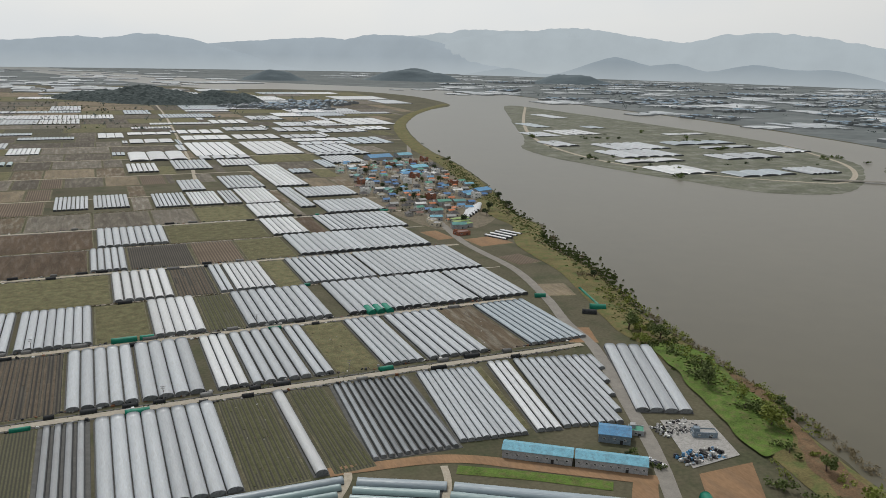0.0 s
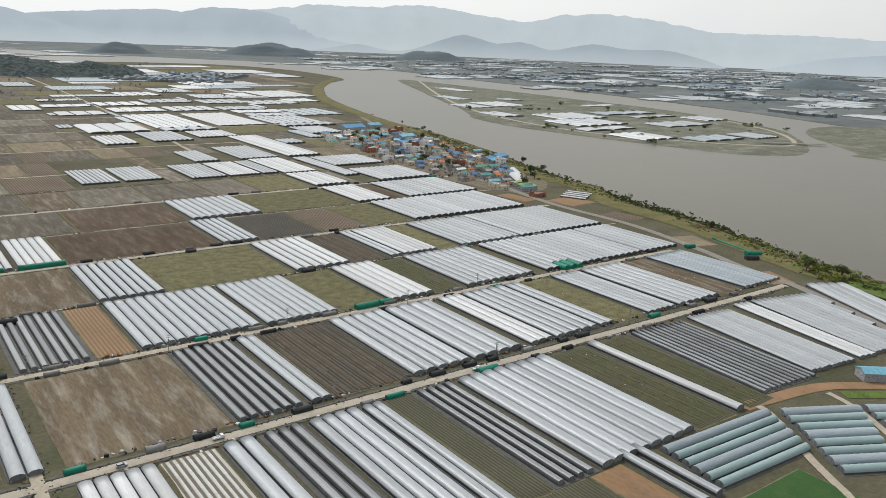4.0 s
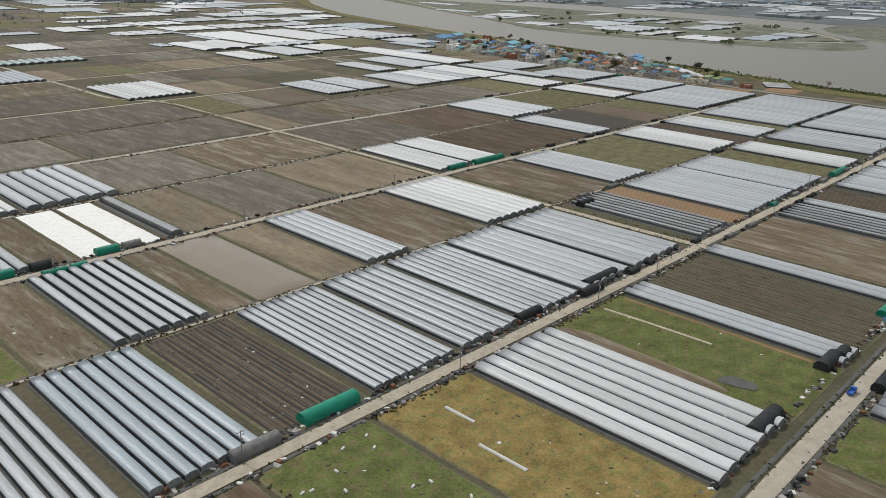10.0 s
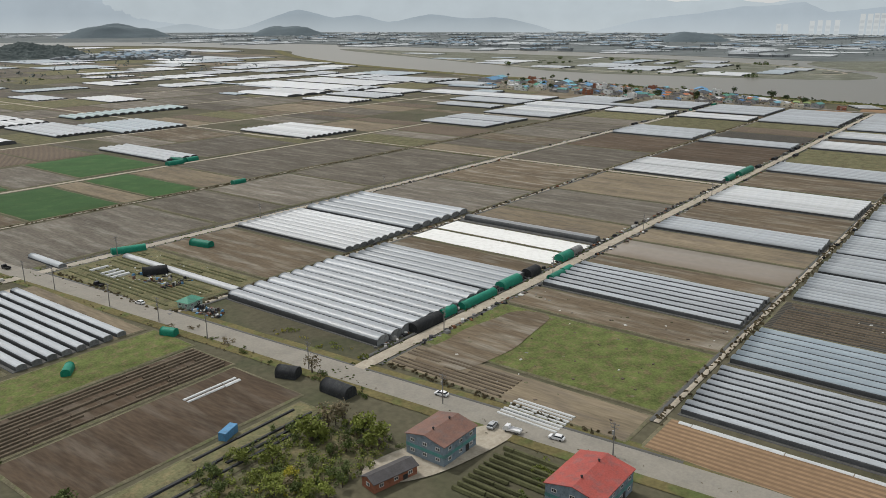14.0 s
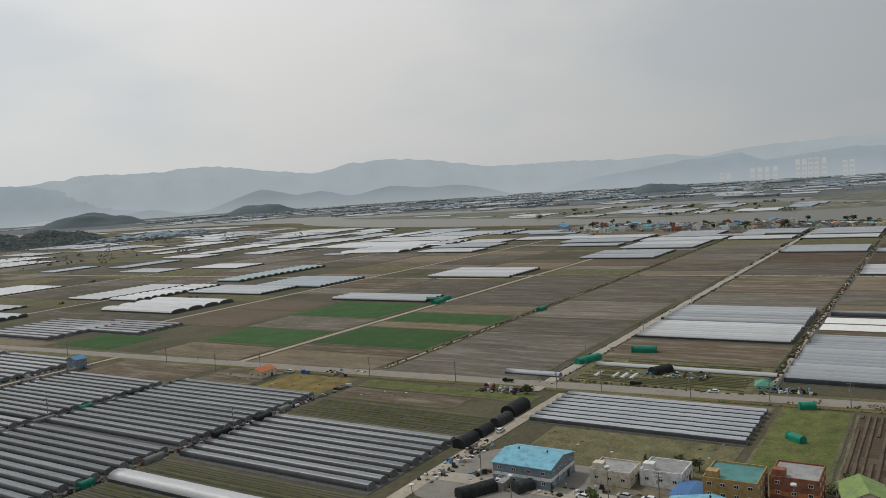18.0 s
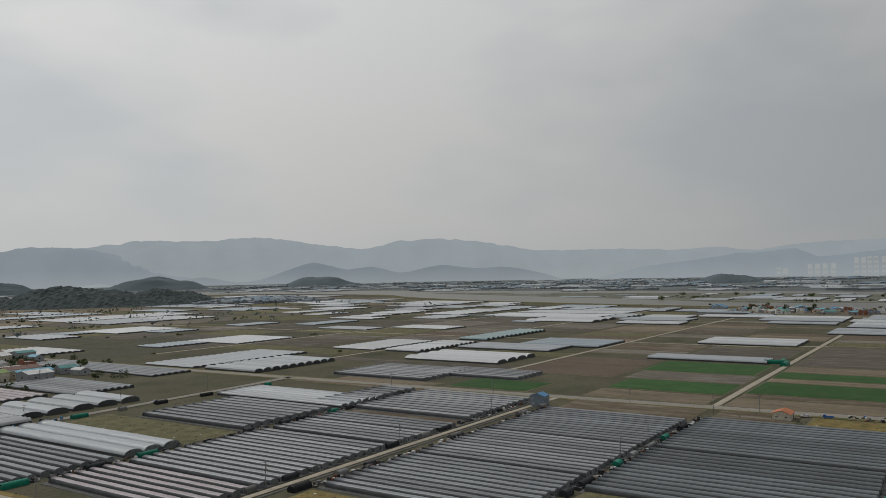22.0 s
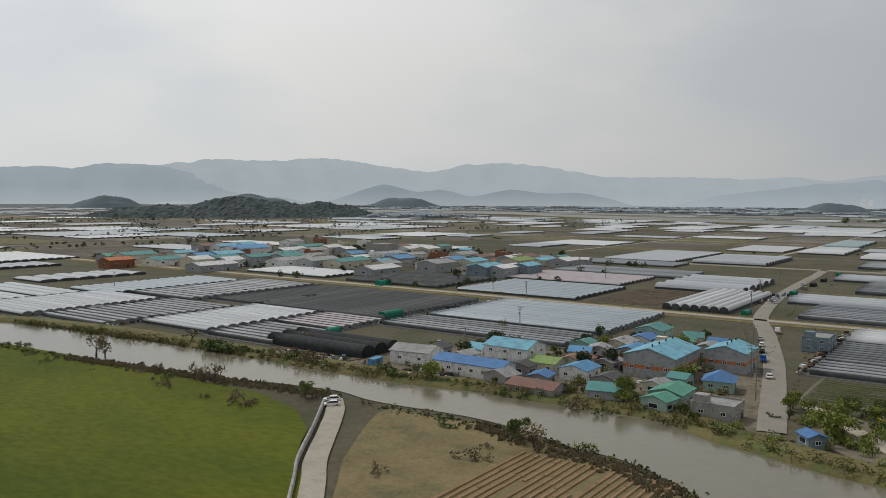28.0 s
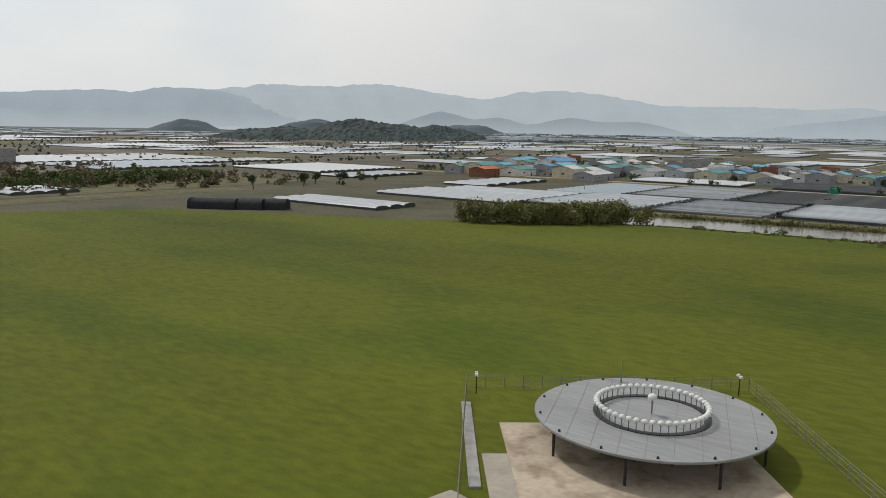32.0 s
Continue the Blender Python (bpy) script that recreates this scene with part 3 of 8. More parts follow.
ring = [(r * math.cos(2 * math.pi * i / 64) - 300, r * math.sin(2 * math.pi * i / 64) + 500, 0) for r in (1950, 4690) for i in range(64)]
thing("distant_plain", "distant plain of fields and towns", "plain", 0, 0, 0.05, kind="structure", me=mesh_of("distant_plain", ring, [[i, (i + 1) % 64, 64 + (i + 1) % 64, 64 + i] for i in range(64)], M_HAZYLAND))
strip("riverbank", [(140, -60), (172, 100), (180, 139), (187, 162), (197, 183), (197, 197), (200, 215), (203, 235), (204, 252), (219, 300), (229, 336), (235, 388), (252, 424), (259, 440), (260, 470), (268, 503), (296, 586), (328, 720), (352, 863), (421, 1102), (511, 1294), (593, 1425), (704, 1577)], 18, M_BANK, 0.16, "overgrown grassy river bank", "riverbank", lift=0.4)

M_TRACK = M_DIRT
for yy, xa, xb, wd in ((241, -240, 172, 3.2), (301, -330, 176, 3.0), (405, -318, 195, 3.0), (509, -330, 200, 3.2), (615, -330, 215, 2.4), (667, -503, -330, 1.9), (500.5, -420, -330, 3.0)):
    strip("farm_track", [(xa, yy), ((xa + xb) / 2, yy + 0.6), (xb, yy)], wd, M_TRACK if wd < 3.2 else M_ROAD, 0.13, "pale concrete farm track between plots", "track")
for yy, xa, xb, wd in ((353, -300, 195, 1.0), (457, -318, 195, 1.2), (562, -320, 215, 1.2), (720, -300, 300, 2.4), (830, -300, 320, 2.4), (940, -300, 380, 2.4)):
    strip("farm_track", [(xa, yy), ((xa + xb) / 2, yy + 0.6), (xb, yy)], wd, M_TRACK, 0.12, "narrow dirt path between plots", "track")
strip("crossing_track", [(-110, 190), (-105, 246), (-106, 334), (-104, 455), (-104, 560), (-106, 612), (-121, 640), (-122, 700), (-122, 900), (-118, 1300)], 2.6, M_DIRT, 0.14, "pale dirt track crossing the fields", "track")
strip("main_road", [(-306, 250), (-312, 339), (-316, 402), (-320, 464), (-325, 540), (-331, 640), (-337, 760), (-345, 1000), (-350, 1300)], 6.0, M_ASPH, 0.15, "worn grey two-lane country road", "road")
strip("river_road", [(105, 78), (118.8, 108), (130, 134.4), (144.5, 163), (159, 198), (175, 238), (180, 265), (190, 298), (200, 347), (200, 405), (209, 462), (220, 530), (250, 610), (283, 692), (330, 830), (391, 984)], 4.6, M_ROADGREY, 0.15, "grey concrete road along the river", "road")
strip("farm_track", [(78, 640), (88, 760), (95, 880), (101, 1015), (112, 1262), (119, 1489), (122, 1700)], 3.2, M_DIRT, 0.14, "pale dirt track crossing the far fields", "track")
strip("road_verge", [(-500, 600), (-501, 661), (-505, 717), (-508, 778), (-507, 869), (-507, 1000), (-507, 1150)], 9.5, SOIL["gold"], 0.08, "straw-coloured grass verge along the road", "verge")
strip("road_verge", [(-306, 250), (-312, 339), (-316, 402), (-320, 464), (-325, 540), (-331, 640), (-337, 760), (-345, 1000)], 10.5, M_BANK, 0.09, "weedy grass verge along the country road", "verge")
strip("canal_road", [(-500, 600), (-500, 661), (-504, 717), (-507, 778), (-506, 869), (-506, 1000), (-506, 1150)], 3.2, M_ROAD, 0.15, "pale concrete road beside a ditch", "road")
strip("village_road", [(-608, 752), (-585, 757), (-559, 763), (-530, 771), (-498, 780), (-440, 787), (-366, 791), (-337, 793)], 3.8, M_ASPH, 0.15, "grey village road lined with parked cars", "road")
sheet("canal", [(-652, 640), (-640, 690), (-629, 718), (-622.4, 734), (-620.8, 741), (-618.6, 748), (-616.5, 754), (-611.5, 763), (-610.8, 772), (-611.8, 783), (-612.3, 795), (-614.6, 806), (-615.3, 821), (-615.5, 837), (-615.5, 854), (-617, 888), (-623, 924), (-631, 938), (-639, 948),
                (-648, 944), (-645, 930), (-639, 910), (-636.5, 896), (-634.6, 860), (-629.5, 833), (-625.5, 814), (-626.5, 803), (-625.5, 791), (-626, 780), (-628.8, 770.5), (-630, 762.5), (-635, 754.5), (-637.5, 750), (-646, 738), (-656, 715), (-666, 680), (-676, 640)], M_CANAL, 0.10, "muddy brown canal, widening at a bend", "canal", 0.5)
strip("canal_bank", [(-648, 642), (-636, 691), (-625.5, 719), (-619.2, 735), (-617.6, 742), (-615.4, 749), (-613, 756), (-608.5, 764), (-607.8, 772), (-608.8, 783), (-609.3, 795), (-611.4, 806), (-612.2, 821), (-612.4, 837), (-612.4, 854), (-613.9, 888), (-619.8, 924), (-630, 942)], 7.0, M_BANK, 0.11, "weedy canal bank", "riverbank", lift=0.45)
sheet("airfield", [(-636, 812), (-634, 850), (-638, 900), (-648, 925), (-668, 955), (-690, 1000), (-735, 1035), (-1100, 1200), (-1200, 700), (-820, 640), (-700, 745), (-655, 790)], M_GRASS, 0.2, "broad green airfield meadow with worn patches", "meadow", 1.0)
sheet("canal_plot", [(-631, 799), (-628.5, 790), (-628, 780), (-630.4, 770.5), (-631.5, 763), (-636.5, 754), (-640, 747), (-648, 738), (-664, 722), (-692, 735), (-674, 765), (-657, 783)], M_TAN, 0.2, "sandy ploughed plot beside the canal", "field", 0.4)

# ---- greenhouse blocks and plots, band by band ----
A, B, C1, C2, D1, D2 = (183, 237), (247, 297.5), (305, 351), (355, 402), (409, 455), (460, 506)


def row(band, *items):
    """Lay out one band of plots: each item is a style, its start and end along x and, for greenhouses, the count of tunnels."""
    for style, xa, xb, *n in items:
        if n:
            greenhouse(xa, xb, band[0], band[1], *n[:1], style, **(n[1] if len(n) > 1 else {}))
        else:
            field(xa, xb, band[0] - 1, band[1] + 1, style)


row(A, ("rows", 57, 69), ("white", 52, 56, 1), ("rows", 35, 51), ("silver", 0, 34, 8), ("grey", -14, -2, 4),
    ("rows", -24, -15), ("silver", -31, -25, 2), ("silver", -46, -32, 4), ("grey", -58, -48, 3), ("silver", -68, -60, 2), ("whiterows", -82, -69), ("white", -99, -83, 5), ("silver", -134, -109, 6), ("darkrows", -146, -136), ("silver", -168, -147, 6), ("green", -188, -169), ("brown", -215, -189))
greenhouse(68.5, 94, 186, 237, 11, "steel", rz=-3.8)
greenhouse(95, 116, 186.5, 237, 9, "silver", rz=-7.5)
field(116, 118.5, 187, 236, "olive", 0.05, -8.5)
greenhouse(118.8, 127, 184, 237, 3, "white", rz=-10.5)
greenhouse(127.4, 161, 183.5, 236.5, 12, "silver", rz=-12, cut=lambda u: max(0.0, (u - 19) * 3.9))
row(B, ("blue", 153, 178, 8), ("brown", 136, 152), ("silver", 111, 135, 6), ("silver", 94, 109, 5), ("olive", 77, 93), ("silver", 69, 76, 2), ("silver", 48, 68, 5), ("white", 37, 47, 3), ("silver", 14, 33, 4), ("silver", -8, 13, 5),
    ("darkrows", -33, -9), ("silver", -40, -34, 2), ("grey", -60, -42, 6), ("brown", -99, -61), ("silver", -110, -103, 2), ("rows", -142, -111), ("silver", -152, -143, 3), ("green", -180, -153), ("white", -207, -181, 7),
    ("gold", -232, -208), ("green", -256, -233), ("dark", -300, -257))
row(C1, ("silver", 161, 185, 6), ("silver", 99, 160, 15), ("silver", 57, 92, 9), ("rows", 42, 56), ("white", 22, 41, 5), ("olive", 1, 21), ("silver", -26, 0, 8), ("silver", -66, -28, 11), ("orangerows", -79, -67), ("grey", -99, -80, 7),
    ("silver", -135, -111, 6), ("silver", -158, -137, 6), ("silver", -181, -160, 8), ("silver", -202, -183, 6), ("silver", -226, -204, 10), ("darkrows", -248, -228), ("blue", -270, -250, 7, {"gap": 0.4}), ("silver", -295, -273, 9, {"gap": 0.66}), ("orangerows", -309, -297))
row(C2, ("silver", 130, 186, 15), ("silver", 93, 129, 10), ("olive", 80, 92), ("white", 61, 79, 6), ("silver", 54, 60, 2), ("darkrows", 35, 53), ("white", 9, 34, 6), ("olive", -42, 8), ("silver", -66, -43, 7), ("brown", -101, -67), ("white", -136, -108, 8), ("brown", -168, -137), ("silver", -184, -169, 5),
    ("pale", -200, -185), ("flood", -218, -201), ("brown", -228, -219), ("silver", -252, -230, 7, {"gap": 0.85}), ("brown", -267, -253), ("green", -297, -268), ("pale", -309, -298))
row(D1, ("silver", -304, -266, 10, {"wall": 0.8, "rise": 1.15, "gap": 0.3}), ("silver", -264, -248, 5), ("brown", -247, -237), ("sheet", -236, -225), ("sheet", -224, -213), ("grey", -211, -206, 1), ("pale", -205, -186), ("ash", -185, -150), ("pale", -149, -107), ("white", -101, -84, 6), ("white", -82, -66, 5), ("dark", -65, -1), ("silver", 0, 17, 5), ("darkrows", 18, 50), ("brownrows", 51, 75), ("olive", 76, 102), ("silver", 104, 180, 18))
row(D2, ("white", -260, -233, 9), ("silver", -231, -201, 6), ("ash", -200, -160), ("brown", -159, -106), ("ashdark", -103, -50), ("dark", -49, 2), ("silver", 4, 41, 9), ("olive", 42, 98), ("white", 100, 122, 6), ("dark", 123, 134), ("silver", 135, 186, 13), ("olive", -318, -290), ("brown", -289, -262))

# ---- plots beyond the main road, towards the canal ----
for x0, x1, y0, y1, n, st in (
        (-400, -370, 507, 556, 9, "steel"), (-416, -411, 507, 557, 1, "white"), (-462, -436, 507, 557, 9, "grey"), (-396, -352, 561, 611, 14, "slate"),
        (-440, -398, 561, 611, 13, "slate"), (-396, -357, 615, 659, 13, "steel"), (-430, -397, 615, 659, 11, "grey"), (-464, -431, 615, 659, 11, "steel"),
        (-492, -473, 670, 714, 6, "pink"), (-472, -427, 670, 714, 14, "grey"), (-425, -409, 670, 714, 5, "grey"), (-408, -395, 670, 714, 4, "steel"),
        (-386, -344, 672, 716, 11, "grey"), (-500, -471, 720, 771, 9, "steel"), (-469, -452, 720, 780, 3, "silver"), (-430, -391, 721, 768, 10, "steel"),
        (-388, -366, 720, 781, 6, "silver")):
    greenhouse(x0, x1, y0, y1, n, st)
for x0, x1, y0, y1, n, st in (
        (-384, -344, 721, 736, 9, "steel"), (-322, -284, 733, 782, 9, "grey"), (-500, -461, 833, 876, 10, "blue"), (-454, -409, 797, 826, 5, "silver"),
        (-416, -389, 829, 884, 9, "steel"), (-455, -420, 838, 884, 10, "pink"), (-553, -515, 800, 848, 14, "blue"), (-568, -557, 714, 755, 4, "grey"),
        (-556, -533, 714, 755, 9, "steel"), (-531, -514, 714, 755, 5, "white"), (-537, -514, 664, 706, 8, "steel"), (-604, -577.5, 652, 710.5, 8, "steel"), (-576.5, -568, 652, 710.5, 3, "white"),
        (-566.5, -543, 652, 709, 8, "pink"), (-604, -568, 872, 896, 12, "silver"), (-605, -587, 850, 870, 7, "steel"), (-565, -520, 854, 918, 18, "dark"),
        (-613, -574, 898, 925, 14, "steel")):
    greenhouse(x0, x1, y0, y1, n, st)
for x0, x1, y0, y1, n, st in (
        (-572, -521, 920, 949, 15, "grey"), (-616, -576, 928, 959, 15, "silver"), (-577, -526, 952, 976, 14, "blue"), (-622, -596, 961, 1010, 7, "silver"),
        (-594, -580, 961, 1005, 3, "silver"), (-573, -530, 1003, 1022, 6, "silver"), (-498, -474, 938, 982, 7, "white"), (-500, -462, 884, 926, 10, "dark"),
        (-571, -556, 801, 849, 6, "steel"), (-585, -567, 851, 870, 7, "pink"), (-366, -344, 850, 955, 6, "steel"), (-336, -256, 860, 897, 16, "silver"), (-660, -644, 976, 1014, 3, "silver"),
        (-704, -684, 1070, 1092, 4, "silver"), (-574, -530, 1066, 1086, 8, "silver"), (-335, -280, 818, 852, 10, "silver"),
        (-303, -279, 700, 746, 6, "grey")):
    greenhouse(x0, x1, y0, y1, n, st)
for x0, x1, y0, y1, st in (
        (-368, -353, 506, 557, "rows"), (-351, -341, 520, 557, "brown"), (-340, -333, 505, 557, "green"), (-435, -402, 506, 558, "rows"), (-351, -334, 561, 585, "gold"), (-350, -334, 588, 611, "brown"), (-356, -335, 615, 659, "brown"),
        (-498, -466, 612, 660, "gold"), (-394, -387, 670, 714, "brown"), (-451, -432, 720, 781, "olive"), (-343, -336, 670, 716, "olive"), (-588, -569, 714, 753, "rows"), (-500, -457, 808, 830, "darkrows"),
        (-585, -556, 780, 799, "rows"), (-345, -338, 720, 784, "brown"), (-460, -436, 561, 611, "olive"),
        (-334, -326, 453, 500, "pale"), (-374, -354, 454, 492, "olive"), (-371, -325, 438, 452, "green"), (-371, -326, 424.6, 437.4, "dark"), (-371, -327, 405, 424, "dark"), (-366, -329, 395, 404, "olive"), (-357, -332, 381, 394.4, "olive")):
    field(x0, x1, y0, y1, st)
# the striped block by the road, its tunnels sloping dark between pale sheets
greenhouse(-353, -330, 454, 499, 8, "silver", gap=0.85)
# a row of wide white tunnels lying across the others
for k in range(7):
    g = greenhouse(0, 2.55, 0, 47, 1, "white", wall=0.9, rise=1.0)
    g.matrix_basis = pose(-454.5, 787.5 + 2.6 * k, 0.02, 0, 0, 90)

# ---- plots between the main road and the river, farther out ----
for x0, x1, y0, y1, n, st in (
        (-22, 0, 575, 624, 8, "silver"), (3, 26, 575, 624, 8, "silver"), (42, 65, 568, 620, 8, "silver"), (67, 88, 568, 620, 8, "white"), (90, 101, 568, 620, 4, "silver"), (103, 127, 563, 625, 8, "white"), (136, 147, 539, 620, 3, "silver"),
        (149, 190, 577, 617, 12, "silver"), (101, 125, 514, 558, 6, "white"), (149, 190, 514, 558, 10, "silver"), (66, 84, 630, 679, 5, "silver"), (100, 130, 630, 692, 8, "silver"),
        (138, 165, 630, 752, 7, "white"), (-118, -78, 626, 680, 10, "white"), (-205, -188, 624, 680, 4, "silver"), (-148, -62, 806, 827, 14, "teal")):
    greenhouse(x0, x1, y0, y1, n, st, far=True)
for x0, x1, y0, y1, n, st in (
        (-258, -218, 735, 790, 4, "white"), (-228, -166, 802, 826, 12, "white"), (-228, -166, 834, 866, 12, "white"), (-196, -166, 738, 797, 9, "silver"), (32, 58, 737, 789, 6, "white"), (72, 105, 743, 802, 8, "silver"), (115, 150, 756, 798, 9, "white"),
        (37, 91, 812, 875, 3, "white"), (101, 152, 806, 827, 4, "silver"), (101, 152, 834, 955, 6, "white"), (162, 213, 834, 951, 6, "white"), (219, 254, 749, 799, 8, "silver"), (220, 278, 809, 826, 6, "silver"), (220, 278, 834, 904, 6, "silver"), (228, 287, 908, 935, 4, "silver"), (228, 287, 945, 973, 4, "white")):
    greenhouse(x0, x1, y0, y1, n, st, far=True)
for x0, x1, y0, y1, n, st in (
        (44, 93, 966, 1004, 3, "white"), (105, 162, 987, 1033, 4, "white"), (166, 221, 984, 1034, 4, "white"), (106, 164, 1062, 1107, 4, "white"), (170, 226, 1089, 1136, 4, "silver"), (46, 98, 1058, 1087, 3, "white"), (12, 41, 1029, 1084, 3, "white"),
        (225, 279, 983, 1020, 4, "silver"), (288, 341, 904, 973, 4, "blue"), (234, 294, 1066, 1117, 4, "silver"), (288, 353, 1042, 1090, 4, "silver"), (353, 396, 1067, 1111, 4, "white"), (167, 220, 1196, 1255, 4, "white"), (233, 285, 1251, 1323, 3, "silver"), (255, 312, 1140, 1201, 4, "silver"), (356, 432, 1144, 1254, 4, "white")):
    greenhouse(x0, x1, y0, y1, n, st, far=True)


def bank_x(y):
    """How far the fields reach towards the river."""
    return float(np.interp(y, (519, 520, 720, 810, 1000, 1190, 1330, 1560, 1900), (186, 186, 214, 290, 372, 415, 500, 660, 700)))


fr = random.Random(21)


def free(x0, x1, y0, y1):
    return all(x1 <= a + 0.5 or x0 >= b - 0.5 or y1 <= c + 0.5 or y0 >= d - 0.5 for a, b, c, d in TAKEN)


def fill(bands, x_from, x_to, house_chance, styles, w=(12, 36), clear=()):
    """Fill the open ground of each band with plots and far greenhouses of varied width."""
    for y0, y1 in bands:
        x = x_from
        stop = min(x_to, bank_x((y0 + y1) / 2))
        while x < stop - 6:
            wd = fr.uniform(*w)
            x1 = min(x + wd, stop)
            while x1 - x > 5 and not free(x, x1, y0, y1):
                x1 -= 3
            if x1 - x > 5:
                p = house_chance(x, y0)
                if fr.random() < p:
                    m = (y0 + y1) / 2
                    st = fr.choice(("white", "white", "silver", "silver", "blue"))
                    k = max(2, int((x1 - x) / (4.0 if y1 < 1200 else 5.5)))
                    if fr.random() < 0.6 and y1 - y0 > 34:
                        greenhouse(x, x1 - 0.8, y0, y1, k, st, far=True)
                    else:
                        greenhouse(x, x1 - 0.8, m + 1, y1, k, st, far=True)
                        field(x, x1 - 0.6, y0, m, fr.choice(styles))
                else:
                    field(x, x1 - 0.6, y0, y1, fr.choice(styles))
                x = x1 + 0.3
            else:
                x += 3


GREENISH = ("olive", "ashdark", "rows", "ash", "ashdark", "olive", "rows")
# outermost plots mix haze-greyed and pale soils, in place of haze
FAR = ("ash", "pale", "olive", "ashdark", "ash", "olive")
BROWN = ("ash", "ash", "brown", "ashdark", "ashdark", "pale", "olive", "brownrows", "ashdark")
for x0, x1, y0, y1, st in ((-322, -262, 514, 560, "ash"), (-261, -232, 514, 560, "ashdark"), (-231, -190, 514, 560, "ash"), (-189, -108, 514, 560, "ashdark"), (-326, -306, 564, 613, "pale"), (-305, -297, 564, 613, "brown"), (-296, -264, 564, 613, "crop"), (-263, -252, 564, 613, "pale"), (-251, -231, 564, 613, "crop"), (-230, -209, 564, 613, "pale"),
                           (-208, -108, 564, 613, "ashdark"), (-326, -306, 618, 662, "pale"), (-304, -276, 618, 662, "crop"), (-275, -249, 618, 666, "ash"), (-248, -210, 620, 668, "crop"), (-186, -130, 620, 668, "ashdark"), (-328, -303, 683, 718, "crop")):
    if free(x0, x1, y0, y1):
        field(x0, x1, y0, y1, st)
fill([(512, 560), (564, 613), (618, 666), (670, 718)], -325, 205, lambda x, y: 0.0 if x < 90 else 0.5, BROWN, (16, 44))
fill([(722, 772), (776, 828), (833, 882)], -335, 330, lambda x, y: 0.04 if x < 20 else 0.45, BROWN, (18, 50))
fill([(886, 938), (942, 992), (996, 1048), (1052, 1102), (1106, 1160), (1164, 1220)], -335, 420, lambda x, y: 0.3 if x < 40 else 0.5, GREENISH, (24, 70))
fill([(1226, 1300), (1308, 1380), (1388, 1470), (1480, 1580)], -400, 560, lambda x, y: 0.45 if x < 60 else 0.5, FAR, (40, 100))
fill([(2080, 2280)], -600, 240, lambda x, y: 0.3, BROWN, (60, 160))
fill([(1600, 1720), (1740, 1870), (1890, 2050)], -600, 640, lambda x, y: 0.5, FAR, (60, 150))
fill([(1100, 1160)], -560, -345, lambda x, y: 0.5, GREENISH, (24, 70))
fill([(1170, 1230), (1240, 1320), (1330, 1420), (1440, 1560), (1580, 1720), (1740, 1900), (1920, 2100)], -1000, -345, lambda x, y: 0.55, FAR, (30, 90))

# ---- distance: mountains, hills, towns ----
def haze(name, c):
    """Backdrop mountains and towers: haze painted as a glow, paler towards the foot."""
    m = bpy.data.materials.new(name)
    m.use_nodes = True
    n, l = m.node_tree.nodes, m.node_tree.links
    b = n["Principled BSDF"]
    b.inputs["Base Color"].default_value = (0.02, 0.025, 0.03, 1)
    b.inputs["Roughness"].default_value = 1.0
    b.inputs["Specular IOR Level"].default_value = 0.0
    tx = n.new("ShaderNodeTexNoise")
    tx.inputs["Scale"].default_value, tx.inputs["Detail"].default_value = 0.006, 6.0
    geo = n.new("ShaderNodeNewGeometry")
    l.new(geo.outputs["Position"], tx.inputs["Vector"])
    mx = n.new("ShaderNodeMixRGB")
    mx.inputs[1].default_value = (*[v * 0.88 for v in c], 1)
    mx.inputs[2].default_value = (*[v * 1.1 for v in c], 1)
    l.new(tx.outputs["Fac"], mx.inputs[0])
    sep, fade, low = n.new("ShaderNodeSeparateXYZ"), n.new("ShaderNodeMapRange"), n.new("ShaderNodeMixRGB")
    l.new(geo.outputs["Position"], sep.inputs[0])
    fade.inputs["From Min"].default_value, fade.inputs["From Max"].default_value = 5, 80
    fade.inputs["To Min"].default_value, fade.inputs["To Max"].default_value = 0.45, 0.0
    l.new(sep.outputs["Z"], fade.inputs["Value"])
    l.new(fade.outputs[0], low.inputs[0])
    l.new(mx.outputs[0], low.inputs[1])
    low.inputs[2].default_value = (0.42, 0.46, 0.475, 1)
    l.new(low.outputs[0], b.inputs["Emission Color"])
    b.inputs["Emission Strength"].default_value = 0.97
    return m


